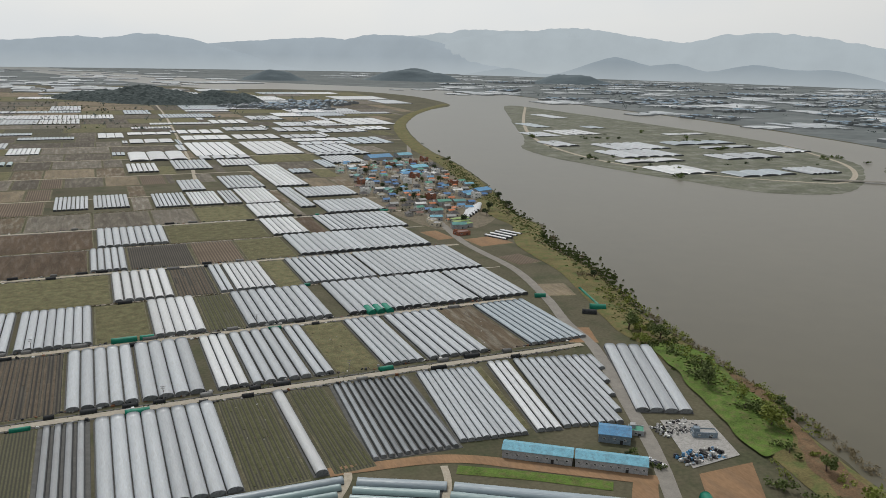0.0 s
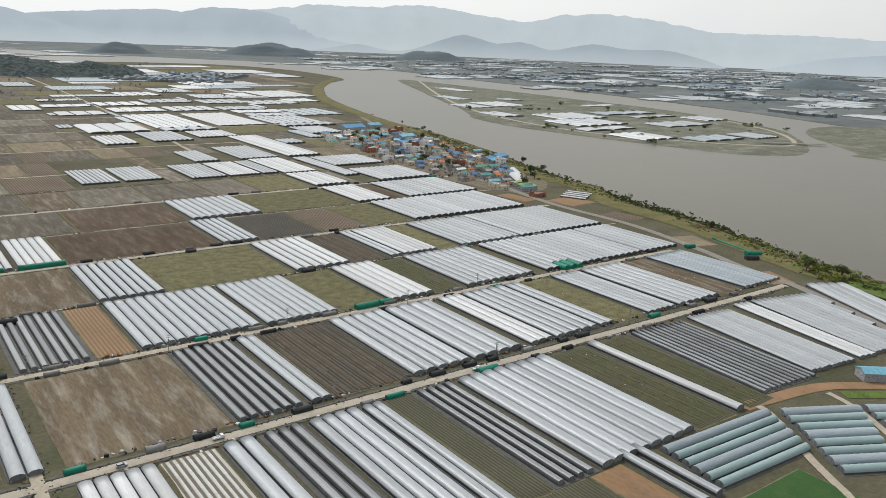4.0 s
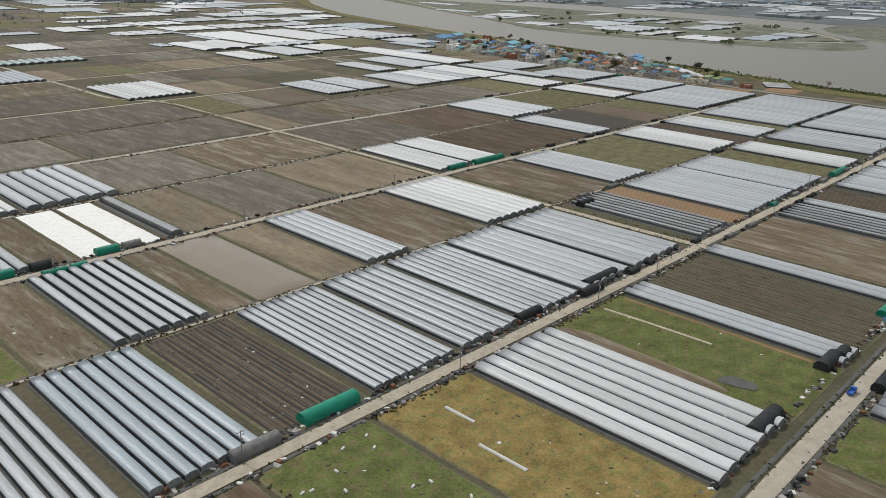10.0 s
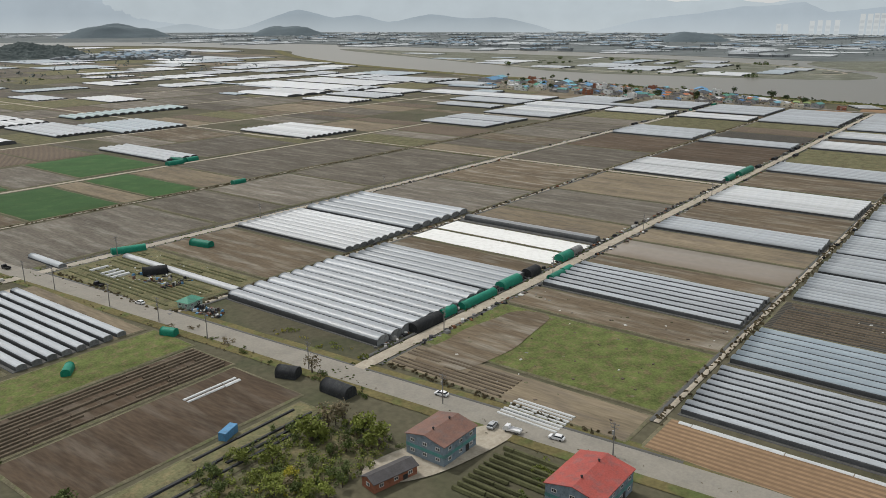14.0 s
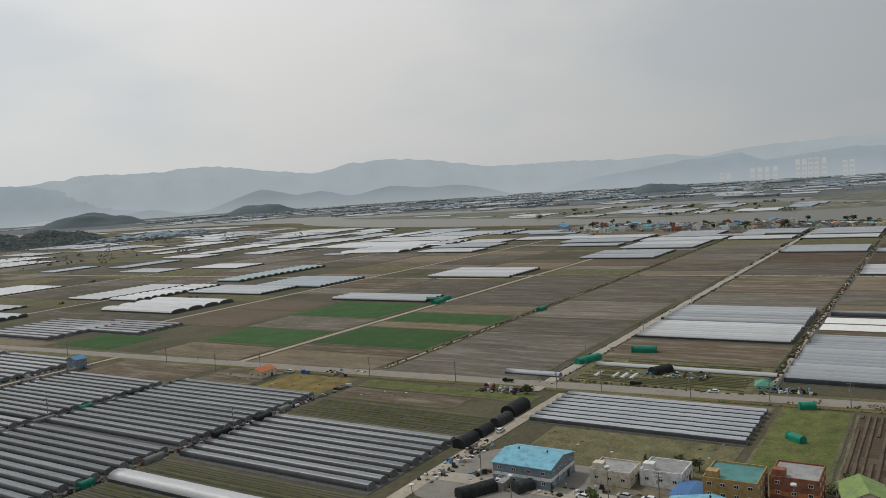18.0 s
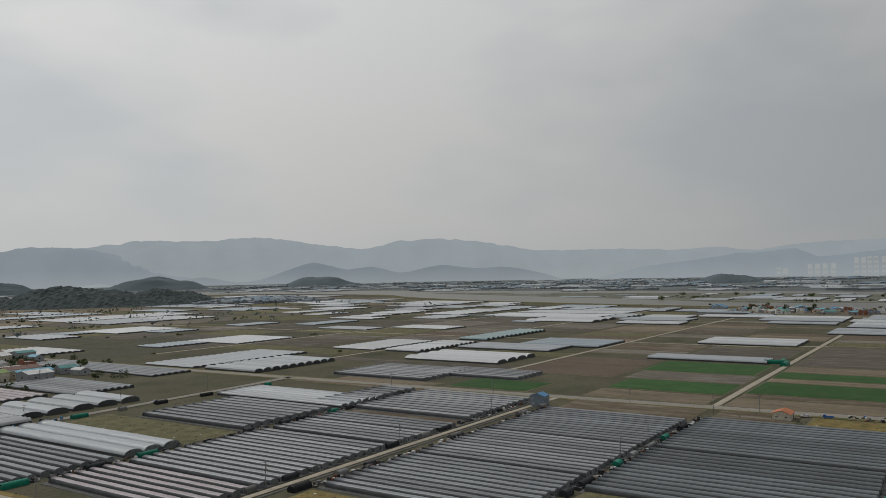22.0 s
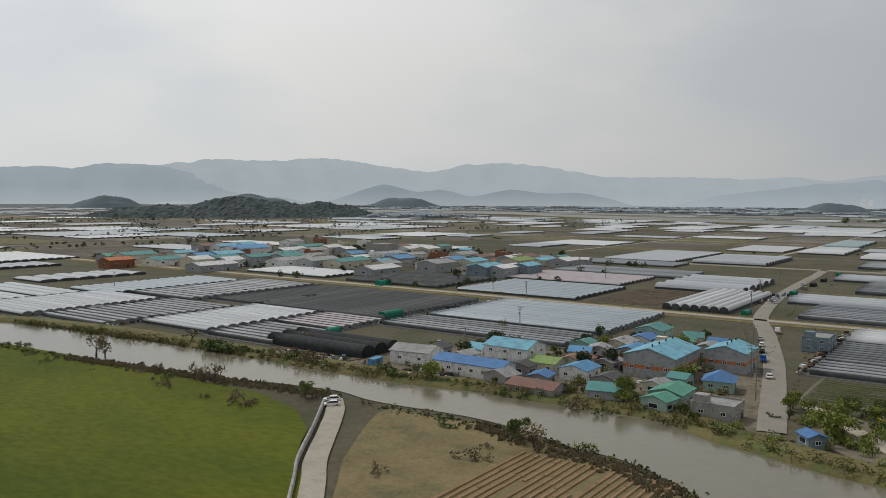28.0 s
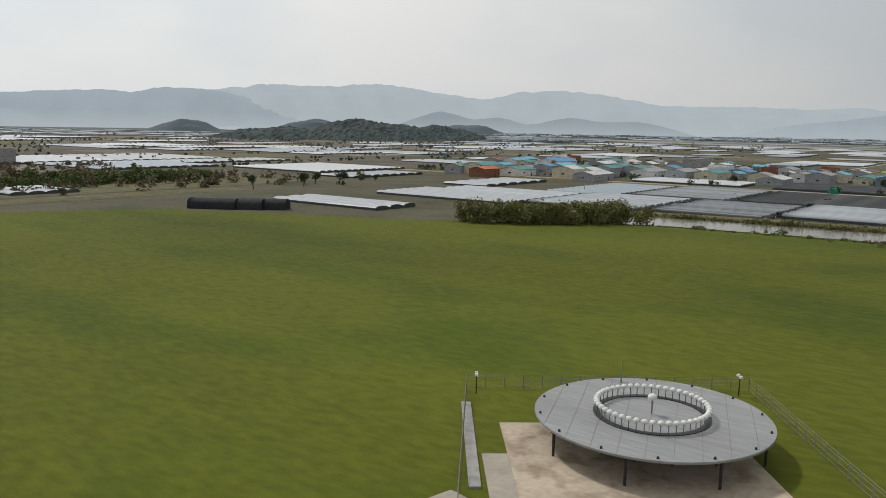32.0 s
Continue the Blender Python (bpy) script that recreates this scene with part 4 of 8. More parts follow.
def ridge(cx, cy, eye, dist, line, material, seed, depth=200):
    """A mountain range across the plain, along a line of (azimuth, rise) in degrees seen from a point of the plain, with folded flanks."""
    az0, az1 = line[0][0], line[-1][0]
    n = int((az1 - az0) * 8)
    verts, faces = [], []
    xs, ys = [p[0] for p in line], [p[1] for p in line]
    for i in range(n + 1):
        a = az0 + (az1 - az0) * i / n
        rise = float(np.interp(a, xs, ys)) * 0.6 + 0.2 * float(np.interp(a - 0.7, xs, ys)) + 0.2 * float(np.interp(a + 0.7, xs, ys))
        h = max(eye + (dist + depth) * math.tan(radians(rise)), 1)
        h *= 1 + 0.035 * noise.fractal(Vector((a * 1.1, seed, 0)), 0.8, 2.1, 4)
        for r, k in ((0, 0.0), (0.35, 0.42), (0.7, 0.82), (1.0, 1.0), (1.3, 0.0)):
            wob = 1 + 0.16 * noise.fractal(Vector((a * 0.9, seed + r * 3, 1)), 0.8, 2.1, 3)
            d = dist + depth * r * (wob if 0 < k < 1 else 1)
            verts.append((cx + d * math.sin(radians(a)), cy + d * math.cos(radians(a)), h * k))
    for i in range(n):
        for j in range(4):
            a = i * 5 + j
            faces.append([a, a + 5, a + 6, a + 1])
    me = mesh_of("mountain_range", verts, faces, material, True)
    return thing("mountain_range", "blue-grey wooded mountain range in haze", "mountains", group="mountain ranges", kind="structure", me=me)


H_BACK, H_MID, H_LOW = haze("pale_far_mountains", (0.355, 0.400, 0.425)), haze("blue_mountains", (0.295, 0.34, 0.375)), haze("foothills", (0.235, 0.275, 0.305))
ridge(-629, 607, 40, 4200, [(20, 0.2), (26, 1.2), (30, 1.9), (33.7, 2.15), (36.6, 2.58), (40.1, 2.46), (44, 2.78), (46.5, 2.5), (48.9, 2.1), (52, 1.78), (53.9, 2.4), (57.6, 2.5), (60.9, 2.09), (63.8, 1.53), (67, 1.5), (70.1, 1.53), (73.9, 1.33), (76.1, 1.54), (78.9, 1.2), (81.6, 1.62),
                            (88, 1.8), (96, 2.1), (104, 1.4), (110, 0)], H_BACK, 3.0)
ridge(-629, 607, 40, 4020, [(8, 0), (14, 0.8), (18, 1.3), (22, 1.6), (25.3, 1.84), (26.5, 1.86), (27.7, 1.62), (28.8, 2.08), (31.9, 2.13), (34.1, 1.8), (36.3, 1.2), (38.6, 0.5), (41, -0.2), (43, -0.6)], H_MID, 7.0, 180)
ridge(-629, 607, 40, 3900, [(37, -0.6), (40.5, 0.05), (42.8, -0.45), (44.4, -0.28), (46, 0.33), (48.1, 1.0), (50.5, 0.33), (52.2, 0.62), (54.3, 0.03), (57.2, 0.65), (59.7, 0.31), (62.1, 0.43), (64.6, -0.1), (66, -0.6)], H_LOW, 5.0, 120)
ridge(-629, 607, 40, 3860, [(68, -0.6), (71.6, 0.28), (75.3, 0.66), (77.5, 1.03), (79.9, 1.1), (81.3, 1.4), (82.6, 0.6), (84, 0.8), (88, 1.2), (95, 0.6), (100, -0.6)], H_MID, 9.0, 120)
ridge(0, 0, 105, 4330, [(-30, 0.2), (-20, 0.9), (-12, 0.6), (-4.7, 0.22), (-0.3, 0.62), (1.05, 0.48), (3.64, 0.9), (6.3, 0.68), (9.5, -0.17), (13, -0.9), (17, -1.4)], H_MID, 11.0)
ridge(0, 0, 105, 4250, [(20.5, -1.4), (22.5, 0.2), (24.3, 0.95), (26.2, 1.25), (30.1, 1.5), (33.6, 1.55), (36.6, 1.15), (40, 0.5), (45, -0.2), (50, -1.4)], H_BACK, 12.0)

# woodland green paled and blued: haze in the base colour
M_WOOD = mat("hazed_hillside", (0.082, 0.100, 0.098), 0.95, vary=0.3, scale=0.03, fine=0.25, coords="World")


def wooded_hill(x, y, rx, ry, h, rz, seed, res=64, material=None):
    """A low hill whose surface is broken into tree crowns."""
    verts, faces = [], []
    for j in range(res + 1):
        for i in range(res + 1):
            u, v = 2 * i / res - 1, 2 * j / res - 1
            r = math.hypot(u, v)
            k = max(0.0, 1 - r ** 2.2)
            base = h * k ** 1.25 * (0.75 + 0.35 * noise.noise(Vector((u * 1.8, v * 1.8, seed))))
            crowns = abs(noise.noise(Vector((u * rx * 0.14, v * ry * 0.14, seed + 5)))) * 6 + abs(noise.noise(Vector((u * rx * 0.3, v * ry * 0.3, seed + 9)))) * 4
            crowns *= 0.55 if material else 0.8
            verts.append((u * rx, v * ry, base + (crowns * min(1, k * 5) if k > 0 else -0.5)))
    for j in range(res):
        for i in range(res):
            a = j * (res + 1) + i
            faces.append([a, a + 1, a + res + 2, a + res + 1])
    return thing("wooded_hill", "low hill covered in dark green woodland", "hill", x, y, 0.0, rz, "wooded hills", "structure", mesh_of("wooded_hill", verts, faces, material or M_WOOD, bool(material)))


# the farther hills are paler still, again haze in the colour
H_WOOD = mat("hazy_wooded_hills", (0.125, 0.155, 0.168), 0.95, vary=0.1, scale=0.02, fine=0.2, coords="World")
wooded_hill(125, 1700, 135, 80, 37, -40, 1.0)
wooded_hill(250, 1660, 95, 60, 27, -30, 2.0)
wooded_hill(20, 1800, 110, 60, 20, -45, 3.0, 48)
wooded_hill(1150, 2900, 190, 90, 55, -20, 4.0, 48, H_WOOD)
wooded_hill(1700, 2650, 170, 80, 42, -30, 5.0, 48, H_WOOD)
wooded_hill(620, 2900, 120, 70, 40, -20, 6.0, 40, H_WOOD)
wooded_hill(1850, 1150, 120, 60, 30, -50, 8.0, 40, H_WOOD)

# apartment towers on the far side of the plain
# tower walls and windows glow too, with haze as their colour
M_TOWER = haze("pale_hazy_tower_walls", (0.41, 0.43, 0.43))
M_TWIN = haze("hazy_tower_windows", (0.34, 0.36, 0.37))


def tower(x, y, w, d, h, rz):
    t = thing("apartment_tower", "pale high-rise apartment tower among the hills", "apartment tower", x, y, 0, rz, "apartment towers")
    part("wall", box("wall", M_TOWER, -w / 2, w / 2, -d / 2, d / 2, 0, h), t)
    part("roof", box("roof", M_TOWER, -w / 2 - 0.4, w / 2 + 0.4, -d / 2 - 0.4, d / 2 + 0.4, h, h + 1.2), t)
    for k in range(int(h / 20)):
        part("window", box("window", M_TWIN, -w * 0.42, w * 0.42, -d / 2 - 0.12, -d / 2, 4 + 20 * k, 15 + 20 * k), t)


for k, (a, h) in enumerate(((80.1, 52), (80.55, 54), (81.0, 54), (81.5, 55), (82.85, 78), (83.25, 78), (83.6, 80), (83.95, 80), (84.4, 79), (85.6, 62), (86.0, 62), (78.2, 40), (78.6, 38))):
    tower(-548 + 3650 * math.sin(radians(a)), 483 + 3650 * math.cos(radians(a)), 17, 15, h, -a)

# far towns and greenhouses: uncountable, each group one sheet of small blocks
def town(name, label, cells, seed, colours, size, height):
    r = random.Random(seed)
    verts, faces, idx = [], [], []
    for cx, cy, rx, ry, n in cells:
        for _ in range(n):
            a, q = r.random() * 2 * math.pi, math.sqrt(r.random())
            x, y = cx + rx * q * math.cos(a), cy + ry * q * math.sin(a)
            w, d, h = r.uniform(*size), r.uniform(*size), r.uniform(*height)
            if r.random() < 0.5:
                d *= 1.8
            k = len(verts)
            verts += [(x - w / 2, y - d / 2, 0), (x + w / 2, y - d / 2, 0), (x + w / 2, y + d / 2, 0), (x - w / 2, y + d / 2, 0), (x - w / 2, y - d / 2, h), (x + w / 2, y - d / 2, h), (x + w / 2, y + d / 2, h), (x - w / 2, y + d / 2, h),
                      (x, y - d / 2, h * 1.3), (x, y + d / 2, h * 1.3)]
            faces += [[k, k + 1, k + 5, k + 8, k + 4], [k + 1, k + 2, k + 6, k + 5], [k + 2, k + 3, k + 7, k + 9, k + 6], [k + 3, k, k + 4, k + 7], [k + 4, k + 8, k + 9, k + 7], [k + 8, k + 5, k + 6, k + 9]]
            c = r.randrange(1, len(colours))
            idx += [0, 0, 0, 0, c, c]
    me = mesh_of(name, verts, faces, list(colours))
    me.polygons.foreach_set("material_index", idx)
    return thing(name, label, "town", kind="stuff", me=me)


ROOF = {k: mat(f"{k}_painted_roof", c, 0.55, vary=0.25, scale=0.4, fine=4.0, stain=tuple(v * 0.5 + 0.05 for v in c), stain_amt=0.75, island=0.08) for k, c in {
    "blue": (0.10, 0.26, 0.44), "sky": (0.17, 0.40, 0.50), "teal": (0.09, 0.25, 0.235), "green": (0.085, 0.27, 0.19), "lime": (0.22, 0.31, 0.10), "red": (0.33, 0.075, 0.06), "brown": (0.19, 0.105, 0.08), "grey": (0.30, 0.30, 0.29), "dark": (0.075, 0.07, 0.07),
    "orange": (0.48, 0.16, 0.06), "white": (0.60, 0.60, 0.58), "royal": (0.075, 0.18, 0.37)}.items()}
M_WALLS = {k: mat(f"{k}_wall_paint", c, 0.85, vary=0.20, scale=0.6, fine=5.0, stain=tuple(v * 0.55 for v in c), stain_amt=0.6, island=0.05) for k, c in {
    "white": (0.74, 0.74, 0.72), "grey": (0.35, 0.36, 0.37), "slate": (0.20, 0.25, 0.29), "cream": (0.60, 0.55, 0.44), "ochre": (0.42, 0.29, 0.13), "brick": (0.28, 0.12, 0.075), "mint": (0.34, 0.46, 0.40), "block": (0.33, 0.32, 0.30), "orange": (0.50, 0.19, 0.09)}.items()}
M_GLASS = mat("dark_window_glass", (0.025, 0.03, 0.035), 0.12, vary=0.2, scale=1.0, spec=0.5)
M_FRAME = mat("white_window_frame", (0.62, 0.62, 0.6), 0.6, vary=0.05, scale=2.0)
fr2 = random.Random(5)
cells = []
for _ in range(170):
    a, d = radians(fr2.uniform(2, 92)), fr2.uniform(1350, 3300)
    x, y = -300 + d * math.sin(a), 300 + d * math.cos(a)
    if x > 1000 and y < 2900:
        cells.append((x, y, fr2.uniform(40, 120), fr2.uniform(20, 60), fr2.randrange(12, 40)))
# walls and roofs paled towards blue-grey: haze in the base colours
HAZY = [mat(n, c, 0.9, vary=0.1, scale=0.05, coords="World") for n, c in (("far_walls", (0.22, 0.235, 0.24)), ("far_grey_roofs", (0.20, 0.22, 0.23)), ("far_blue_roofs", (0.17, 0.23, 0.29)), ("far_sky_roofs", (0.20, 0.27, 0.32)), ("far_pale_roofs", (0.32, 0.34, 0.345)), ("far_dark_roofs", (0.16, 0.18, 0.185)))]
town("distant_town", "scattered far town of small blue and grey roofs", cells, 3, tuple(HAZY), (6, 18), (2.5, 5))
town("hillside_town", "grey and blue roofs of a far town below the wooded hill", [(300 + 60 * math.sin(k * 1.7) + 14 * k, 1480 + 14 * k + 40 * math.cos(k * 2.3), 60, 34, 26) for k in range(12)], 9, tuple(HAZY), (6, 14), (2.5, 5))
strips = []
for _ in range(260):
    a, d = radians(fr2.uniform(-4, 92)), fr2.uniform(1500, 3700)
    x, y = -300 + d * math.sin(a), 300 + d * math.cos(a)
    if x > 1010 or (y > 1900 and (x < 500 or x > 900)):
        strips.append((x, y, fr2.uniform(40, 150), fr2.uniform(10, 40), fr2.randrange(3, 11)))
# film tones dulled in their colour for haze as well
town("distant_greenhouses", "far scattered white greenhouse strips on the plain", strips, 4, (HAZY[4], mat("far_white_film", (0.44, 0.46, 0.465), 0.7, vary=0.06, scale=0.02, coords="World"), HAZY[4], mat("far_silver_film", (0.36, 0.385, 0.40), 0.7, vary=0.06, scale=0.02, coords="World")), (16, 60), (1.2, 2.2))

# ---- kinds of things: houses, trees, poles, cars ----
M_TRUNK = mat("grey_bark", (0.10, 0.08, 0.065), 0.95, vary=0.3, scale=3.0)
LEAF = {k: mat(f"{k}_foliage", c, 0.8, vary=0.35, scale=1.2, fine=6.0, island=0.18, stain=tuple(v * 0.5 for v in c), stain_amt=0.6) for k, c in {
    "green": (0.105, 0.135, 0.045), "dark": (0.062, 0.085, 0.040), "yellow": (0.34, 0.31, 0.04), "fresh": (0.19, 0.22, 0.05), "dry": (0.20, 0.165, 0.10), "bamboo": (0.15, 0.15, 0.055), "pine": (0.022, 0.04, 0.025)}.items()}
M_POLE = mat("weathered_concrete_pole", (0.22, 0.21, 0.20), 0.85, vary=0.15, scale=2.0)
M_DARK = mat("dark_metal", (0.05, 0.05, 0.052), 0.5, metal=0.4, vary=0.2, scale=3.0)
M_RUBBER = mat("black_rubber", (0.02, 0.02, 0.02), 0.8, vary=0.2, scale=5.0)
M_CONC = mat("bare_concrete", (0.33, 0.32, 0.30), 0.9, vary=0.2, scale=0.6, stain=(0.2, 0.19, 0.17), stain_amt=0.6)
PAINT = {k: mat(f"{k}_car_paint", c, 0.25, vary=0.04, scale=2.0) for k, c in {"white": (0.7, 0.7, 0.7), "silver": (0.42, 0.43, 0.44), "black": (0.025, 0.025, 0.028), "blue": (0.04, 0.12, 0.38), "grey": (0.15, 0.155, 0.16)}.items()}


def cyl_data(x, y, z0, z1, r0, r1, n=8, verts=None, faces=None, lean=(0, 0)):
    verts = [] if verts is None else verts
    faces = [] if faces is None else faces
    k = len(verts)
    for z, r, lx, ly in ((z0, r0, 0, 0), (z1, r1, *lean)):
        verts += [(x + lx + r * math.cos(2 * math.pi * i / n), y + ly + r * math.sin(2 * math.pi * i / n), z) for i in range(n)]
    faces += [[k + i, k + (i + 1) % n, k + n + (i + 1) % n, k + n + i] for i in range(n)]
    faces += [[k + n + i for i in range(n)], [k + n - 1 - i for i in range(n)]]
    return verts, faces


def gable_roof(w, d, h, pitch, over, material, along="x", thick=0.1):
    """A ridged roof with overhang and thickness on walls of height h."""
    a, b = (w, d) if along == "x" else (d, w)
    rise = b / 2 * pitch
    sec = [(-b / 2 - over, h - over * pitch), (0, h + rise), (b / 2 + over, h - over * pitch), (b / 2 + over, h - over * pitch + thick), (0, h + rise + thick * 1.1), (-b / 2 - over, h - over * pitch + thick)]
    verts = []
    for e in (-a / 2 - over, a / 2 + over):
        verts += [(e, s, z) if along == "x" else (-s, e, z) for s, z in sec]
    n = len(sec)
    faces = [list(range(n - 1, -1, -1)), list(range(n, 2 * n))] + [[i, (i + 1) % n, n + (i + 1) % n, n + i] for i in range(n)]
    return mesh_of("roof", verts, faces, material)


def gable_wall(w, d, h, pitch, material, along="x"):
    a, b = (w, d) if along == "x" else (d, w)
    rise = b / 2 * pitch
    sec = [(-b / 2, 0), (b / 2, 0), (b / 2, h), (0, h + rise - 0.02), (-b / 2, h)]
    verts = []
    for e in (-a / 2, a / 2):
        verts += [(e, s, z) if along == "x" else (-s, e, z) for s, z in sec]
    return mesh_of("wall", verts, [[4, 3, 2, 1, 0], [5, 6, 7, 8, 9]] + [[i, (i + 1) % 5, 5 + (i + 1) % 5, 5 + i] for i in range(5)], material)


WINDOW = {}


def window_meshes(w, h):
    key = (round(w, 2), round(h, 2))
    if key not in WINDOW:
        v, f = [], []
        t = 0.06
        box_data(-w / 2, w / 2, -0.05, 0.03, 0, t, v, f)
        box_data(-w / 2, w / 2, -0.05, 0.03, h - t, h, v, f)
        box_data(-w / 2, -w / 2 + t, -0.05, 0.03, t, h - t, v, f)
        box_data(w / 2 - t, w / 2, -0.05, 0.03, t, h - t, v, f)
        box_data(-t / 2, t / 2, -0.045, 0.03, t, h - t, v, f)
        WINDOW[key] = (mesh_of("window", v, f, M_FRAME), box("pane", M_GLASS, -w / 2 + t, w / 2 - t, -0.02, 0.02, t, h - t))
    return WINDOW[key]


def lite_window():
    """A wide window as one mesh: a frame and a dark pane."""
    if "lite" not in WINDOW:
        v, f = box_data(-0.75, 0.75, -0.05, 0.02, 0, 0.7)
        box_data(-0.67, 0.67, -0.065, -0.03, 0.07, 0.63, v, f)
        me = mesh_of("window", v, f, (M_FRAME, M_GLASS))
        me.polygons.foreach_set("material_index", [0] * 6 + [1] * 6)
        WINDOW["lite"] = me
    return WINDOW["lite"]


def windows(parent, w, d, h, storeys, cols, sides="xy", size=(0.75, 0.55)):
    fm, pm = window_meshes(*size)
    step = h / storeys
    for s in range(storeys):
        z = step * s + step * 0.42
        for side, length, off, rz in (("y", w, -d / 2, 0), ("y", w, d / 2, 180), ("x", d, -w / 2, -90), ("x", d, w / 2, 90)):
            if side not in sides:
                continue
            n = max(1, round(cols * length / max(w, d)))
            for k in range(n):
                u = -length / 2 + length * (k + 0.5) / n
                m = pose(u, off - 0.01, z) if rz == 0 else pose(-u, off + 0.01, z, 0, 0, 180) if rz == 180 else pose(off - 0.01, -u, z, 0, 0, -90) if rz == -90 else pose(off + 0.01, u, z, 0, 0, 90)
                if rz in (0, -90):
                    part("pane", pm, part("window", fm, parent, m))
                else:
                    part("window", lite_window(), parent, m)


def house(label, x, y, w, d, h, rz=0.0, roof="blue", wall="white", form="gable", along="x", pitch=0.35, storeys=1, cols=3, band=None, vents=0, name="house", group="houses", door=True, lite=False):
    """A building: walls, ridged or flat roof, windows with panes, a door, and roof vents where it has them."""
    b = thing(name, label, "house" if name == "house" else "building", x, y, 0.05, rz, group)
    if form == "gable":
        part("wall", gable_wall(w, d, h, pitch, M_WALLS[wall], along), b)
        part("roof", gable_roof(w, d, h, pitch, 0.22, ROOF[roof], along), b)
        for k in range(vents):
            u = (k + 0.5) / vents - 0.5
            top = h + (d if along == "x" else w) / 2 * pitch
            v, f = cyl_data(0, 0, -0.1, 0.35, 0.12, 0.12)
            cyl_data(0, 0, 0.35, 0.5, 0.22, 0.1, 8, v, f)
            part("roof_vent", mesh_of("roof_vent", v, f, M_DARK), b, pose(u * w if along == "x" else 0, 0 if along == "x" else u * d, top))
    elif form == "hip":
        part("wall", box("wall", M_WALLS[wall], -w / 2, w / 2, -d / 2, d / 2, 0, h), b)
        o = 0.35
        v = [(-w / 2 - o, -d / 2 - o, h), (w / 2 + o, -d / 2 - o, h), (w / 2 + o, d / 2 + o, h), (-w / 2 - o, d / 2 + o, h), (-w / 6, 0, h + d * 0.3), (w / 6, 0, h + d * 0.3)]
        part("roof", mesh_of("roof", v, [[0, 1, 5, 4], [1, 2, 5], [2, 3, 4, 5], [3, 0, 4], [3, 2, 1, 0]], ROOF[roof]), b)
    else:
        part("wall", box("wall", M_WALLS[wall], -w / 2, w / 2, -d / 2, d / 2, 0, h), b)
        part("roof", box("roof", ROOF[roof], -w / 2 + 0.15, w / 2 - 0.15, -d / 2 + 0.15, d / 2 - 0.15, h, h + 0.06), b)
        v, f = [], []
        box_data(-w / 2, w / 2, -d / 2, -d / 2 + 0.14, h, h + 0.32, v, f)
        box_data(-w / 2, w / 2, d / 2 - 0.14, d / 2, h, h + 0.32, v, f)
        box_data(-w / 2, -w / 2 + 0.14, -d / 2 + 0.14, d / 2 - 0.14, h, h + 0.32, v, f)
        box_data(w / 2 - 0.14, w / 2, -d / 2 + 0.14, d / 2 - 0.14, h, h + 0.32, v, f)
        part("parapet", mesh_of("parapet", v, f, M_WALLS[wall]), b)
        part("stairhead", box("stairhead", M_WALLS[wall], -w / 2 + 0.4, -w / 2 + 2.0, d / 2 - 2.2, d / 2 - 0.4, h + 0.06, h + 1.2), b)
    if band:
        v, f = box_data(-w / 2 - 0.02, w / 2 + 0.02, -d / 2 - 0.02, d / 2 + 0.02, h * 0.42, h * 0.58)
        part("wall_band", mesh_of("wall_band", v, f, M_WALLS[band] if band in M_WALLS else ROOF[band]), b)
    if lite:
        fm = lite_window()
        for s in range(storeys):
            z = h / storeys * (s + 0.42)
            part("window", fm, b, pose(-w * 0.22, -d / 2 - 0.01, z))
            part("window", fm, b, pose(-w / 2 - 0.01, 0, z, 0, 0, -90))
    else:
        windows(b, w, d, h, storeys, cols)
    if door:
        part("door", box("door", M_DARK, -0.4, 0.4, -d / 2 - 0.05, -d / 2, 0.0, min(1.25, h * 0.6)), b, pose(w * 0.22, 0, 0))
    return b


def leaf_cloud(r, n, lobes, size, squash=0.8):
    """Small leaf cards in uneven lobes: returns vertices and faces."""
    verts, faces = [], []
    for _ in range(n):
        cx, cy, cz, cr = r.choice(lobes)
        d = Vector((r.gauss(0, 1), r.gauss(0, 1), r.gauss(0, 1))).normalized() * cr * (r.random() ** 0.45)
        p = Vector((cx, cy, cz)) + Vector((d.x, d.y, d.z * squash))
        u = Vector((r.gauss(0, 1), r.gauss(0, 1), r.gauss(0, 0.7))).normalized()
        v = u.orthogonal().normalized()
        v.rotate(Matrix.Rotation(r.random() * 6.28, 3, u))
        s = size * r.uniform(0.6, 1.4)
        k = len(verts)
        verts += [p - u * s * 0.5, p + v * s * 0.35, p + u * s * 0.5, p - v * s * 0.35]
        faces.append([k, k + 1, k + 2, k + 3])
    return verts, faces


TREES = {}
tr = random.Random(11)


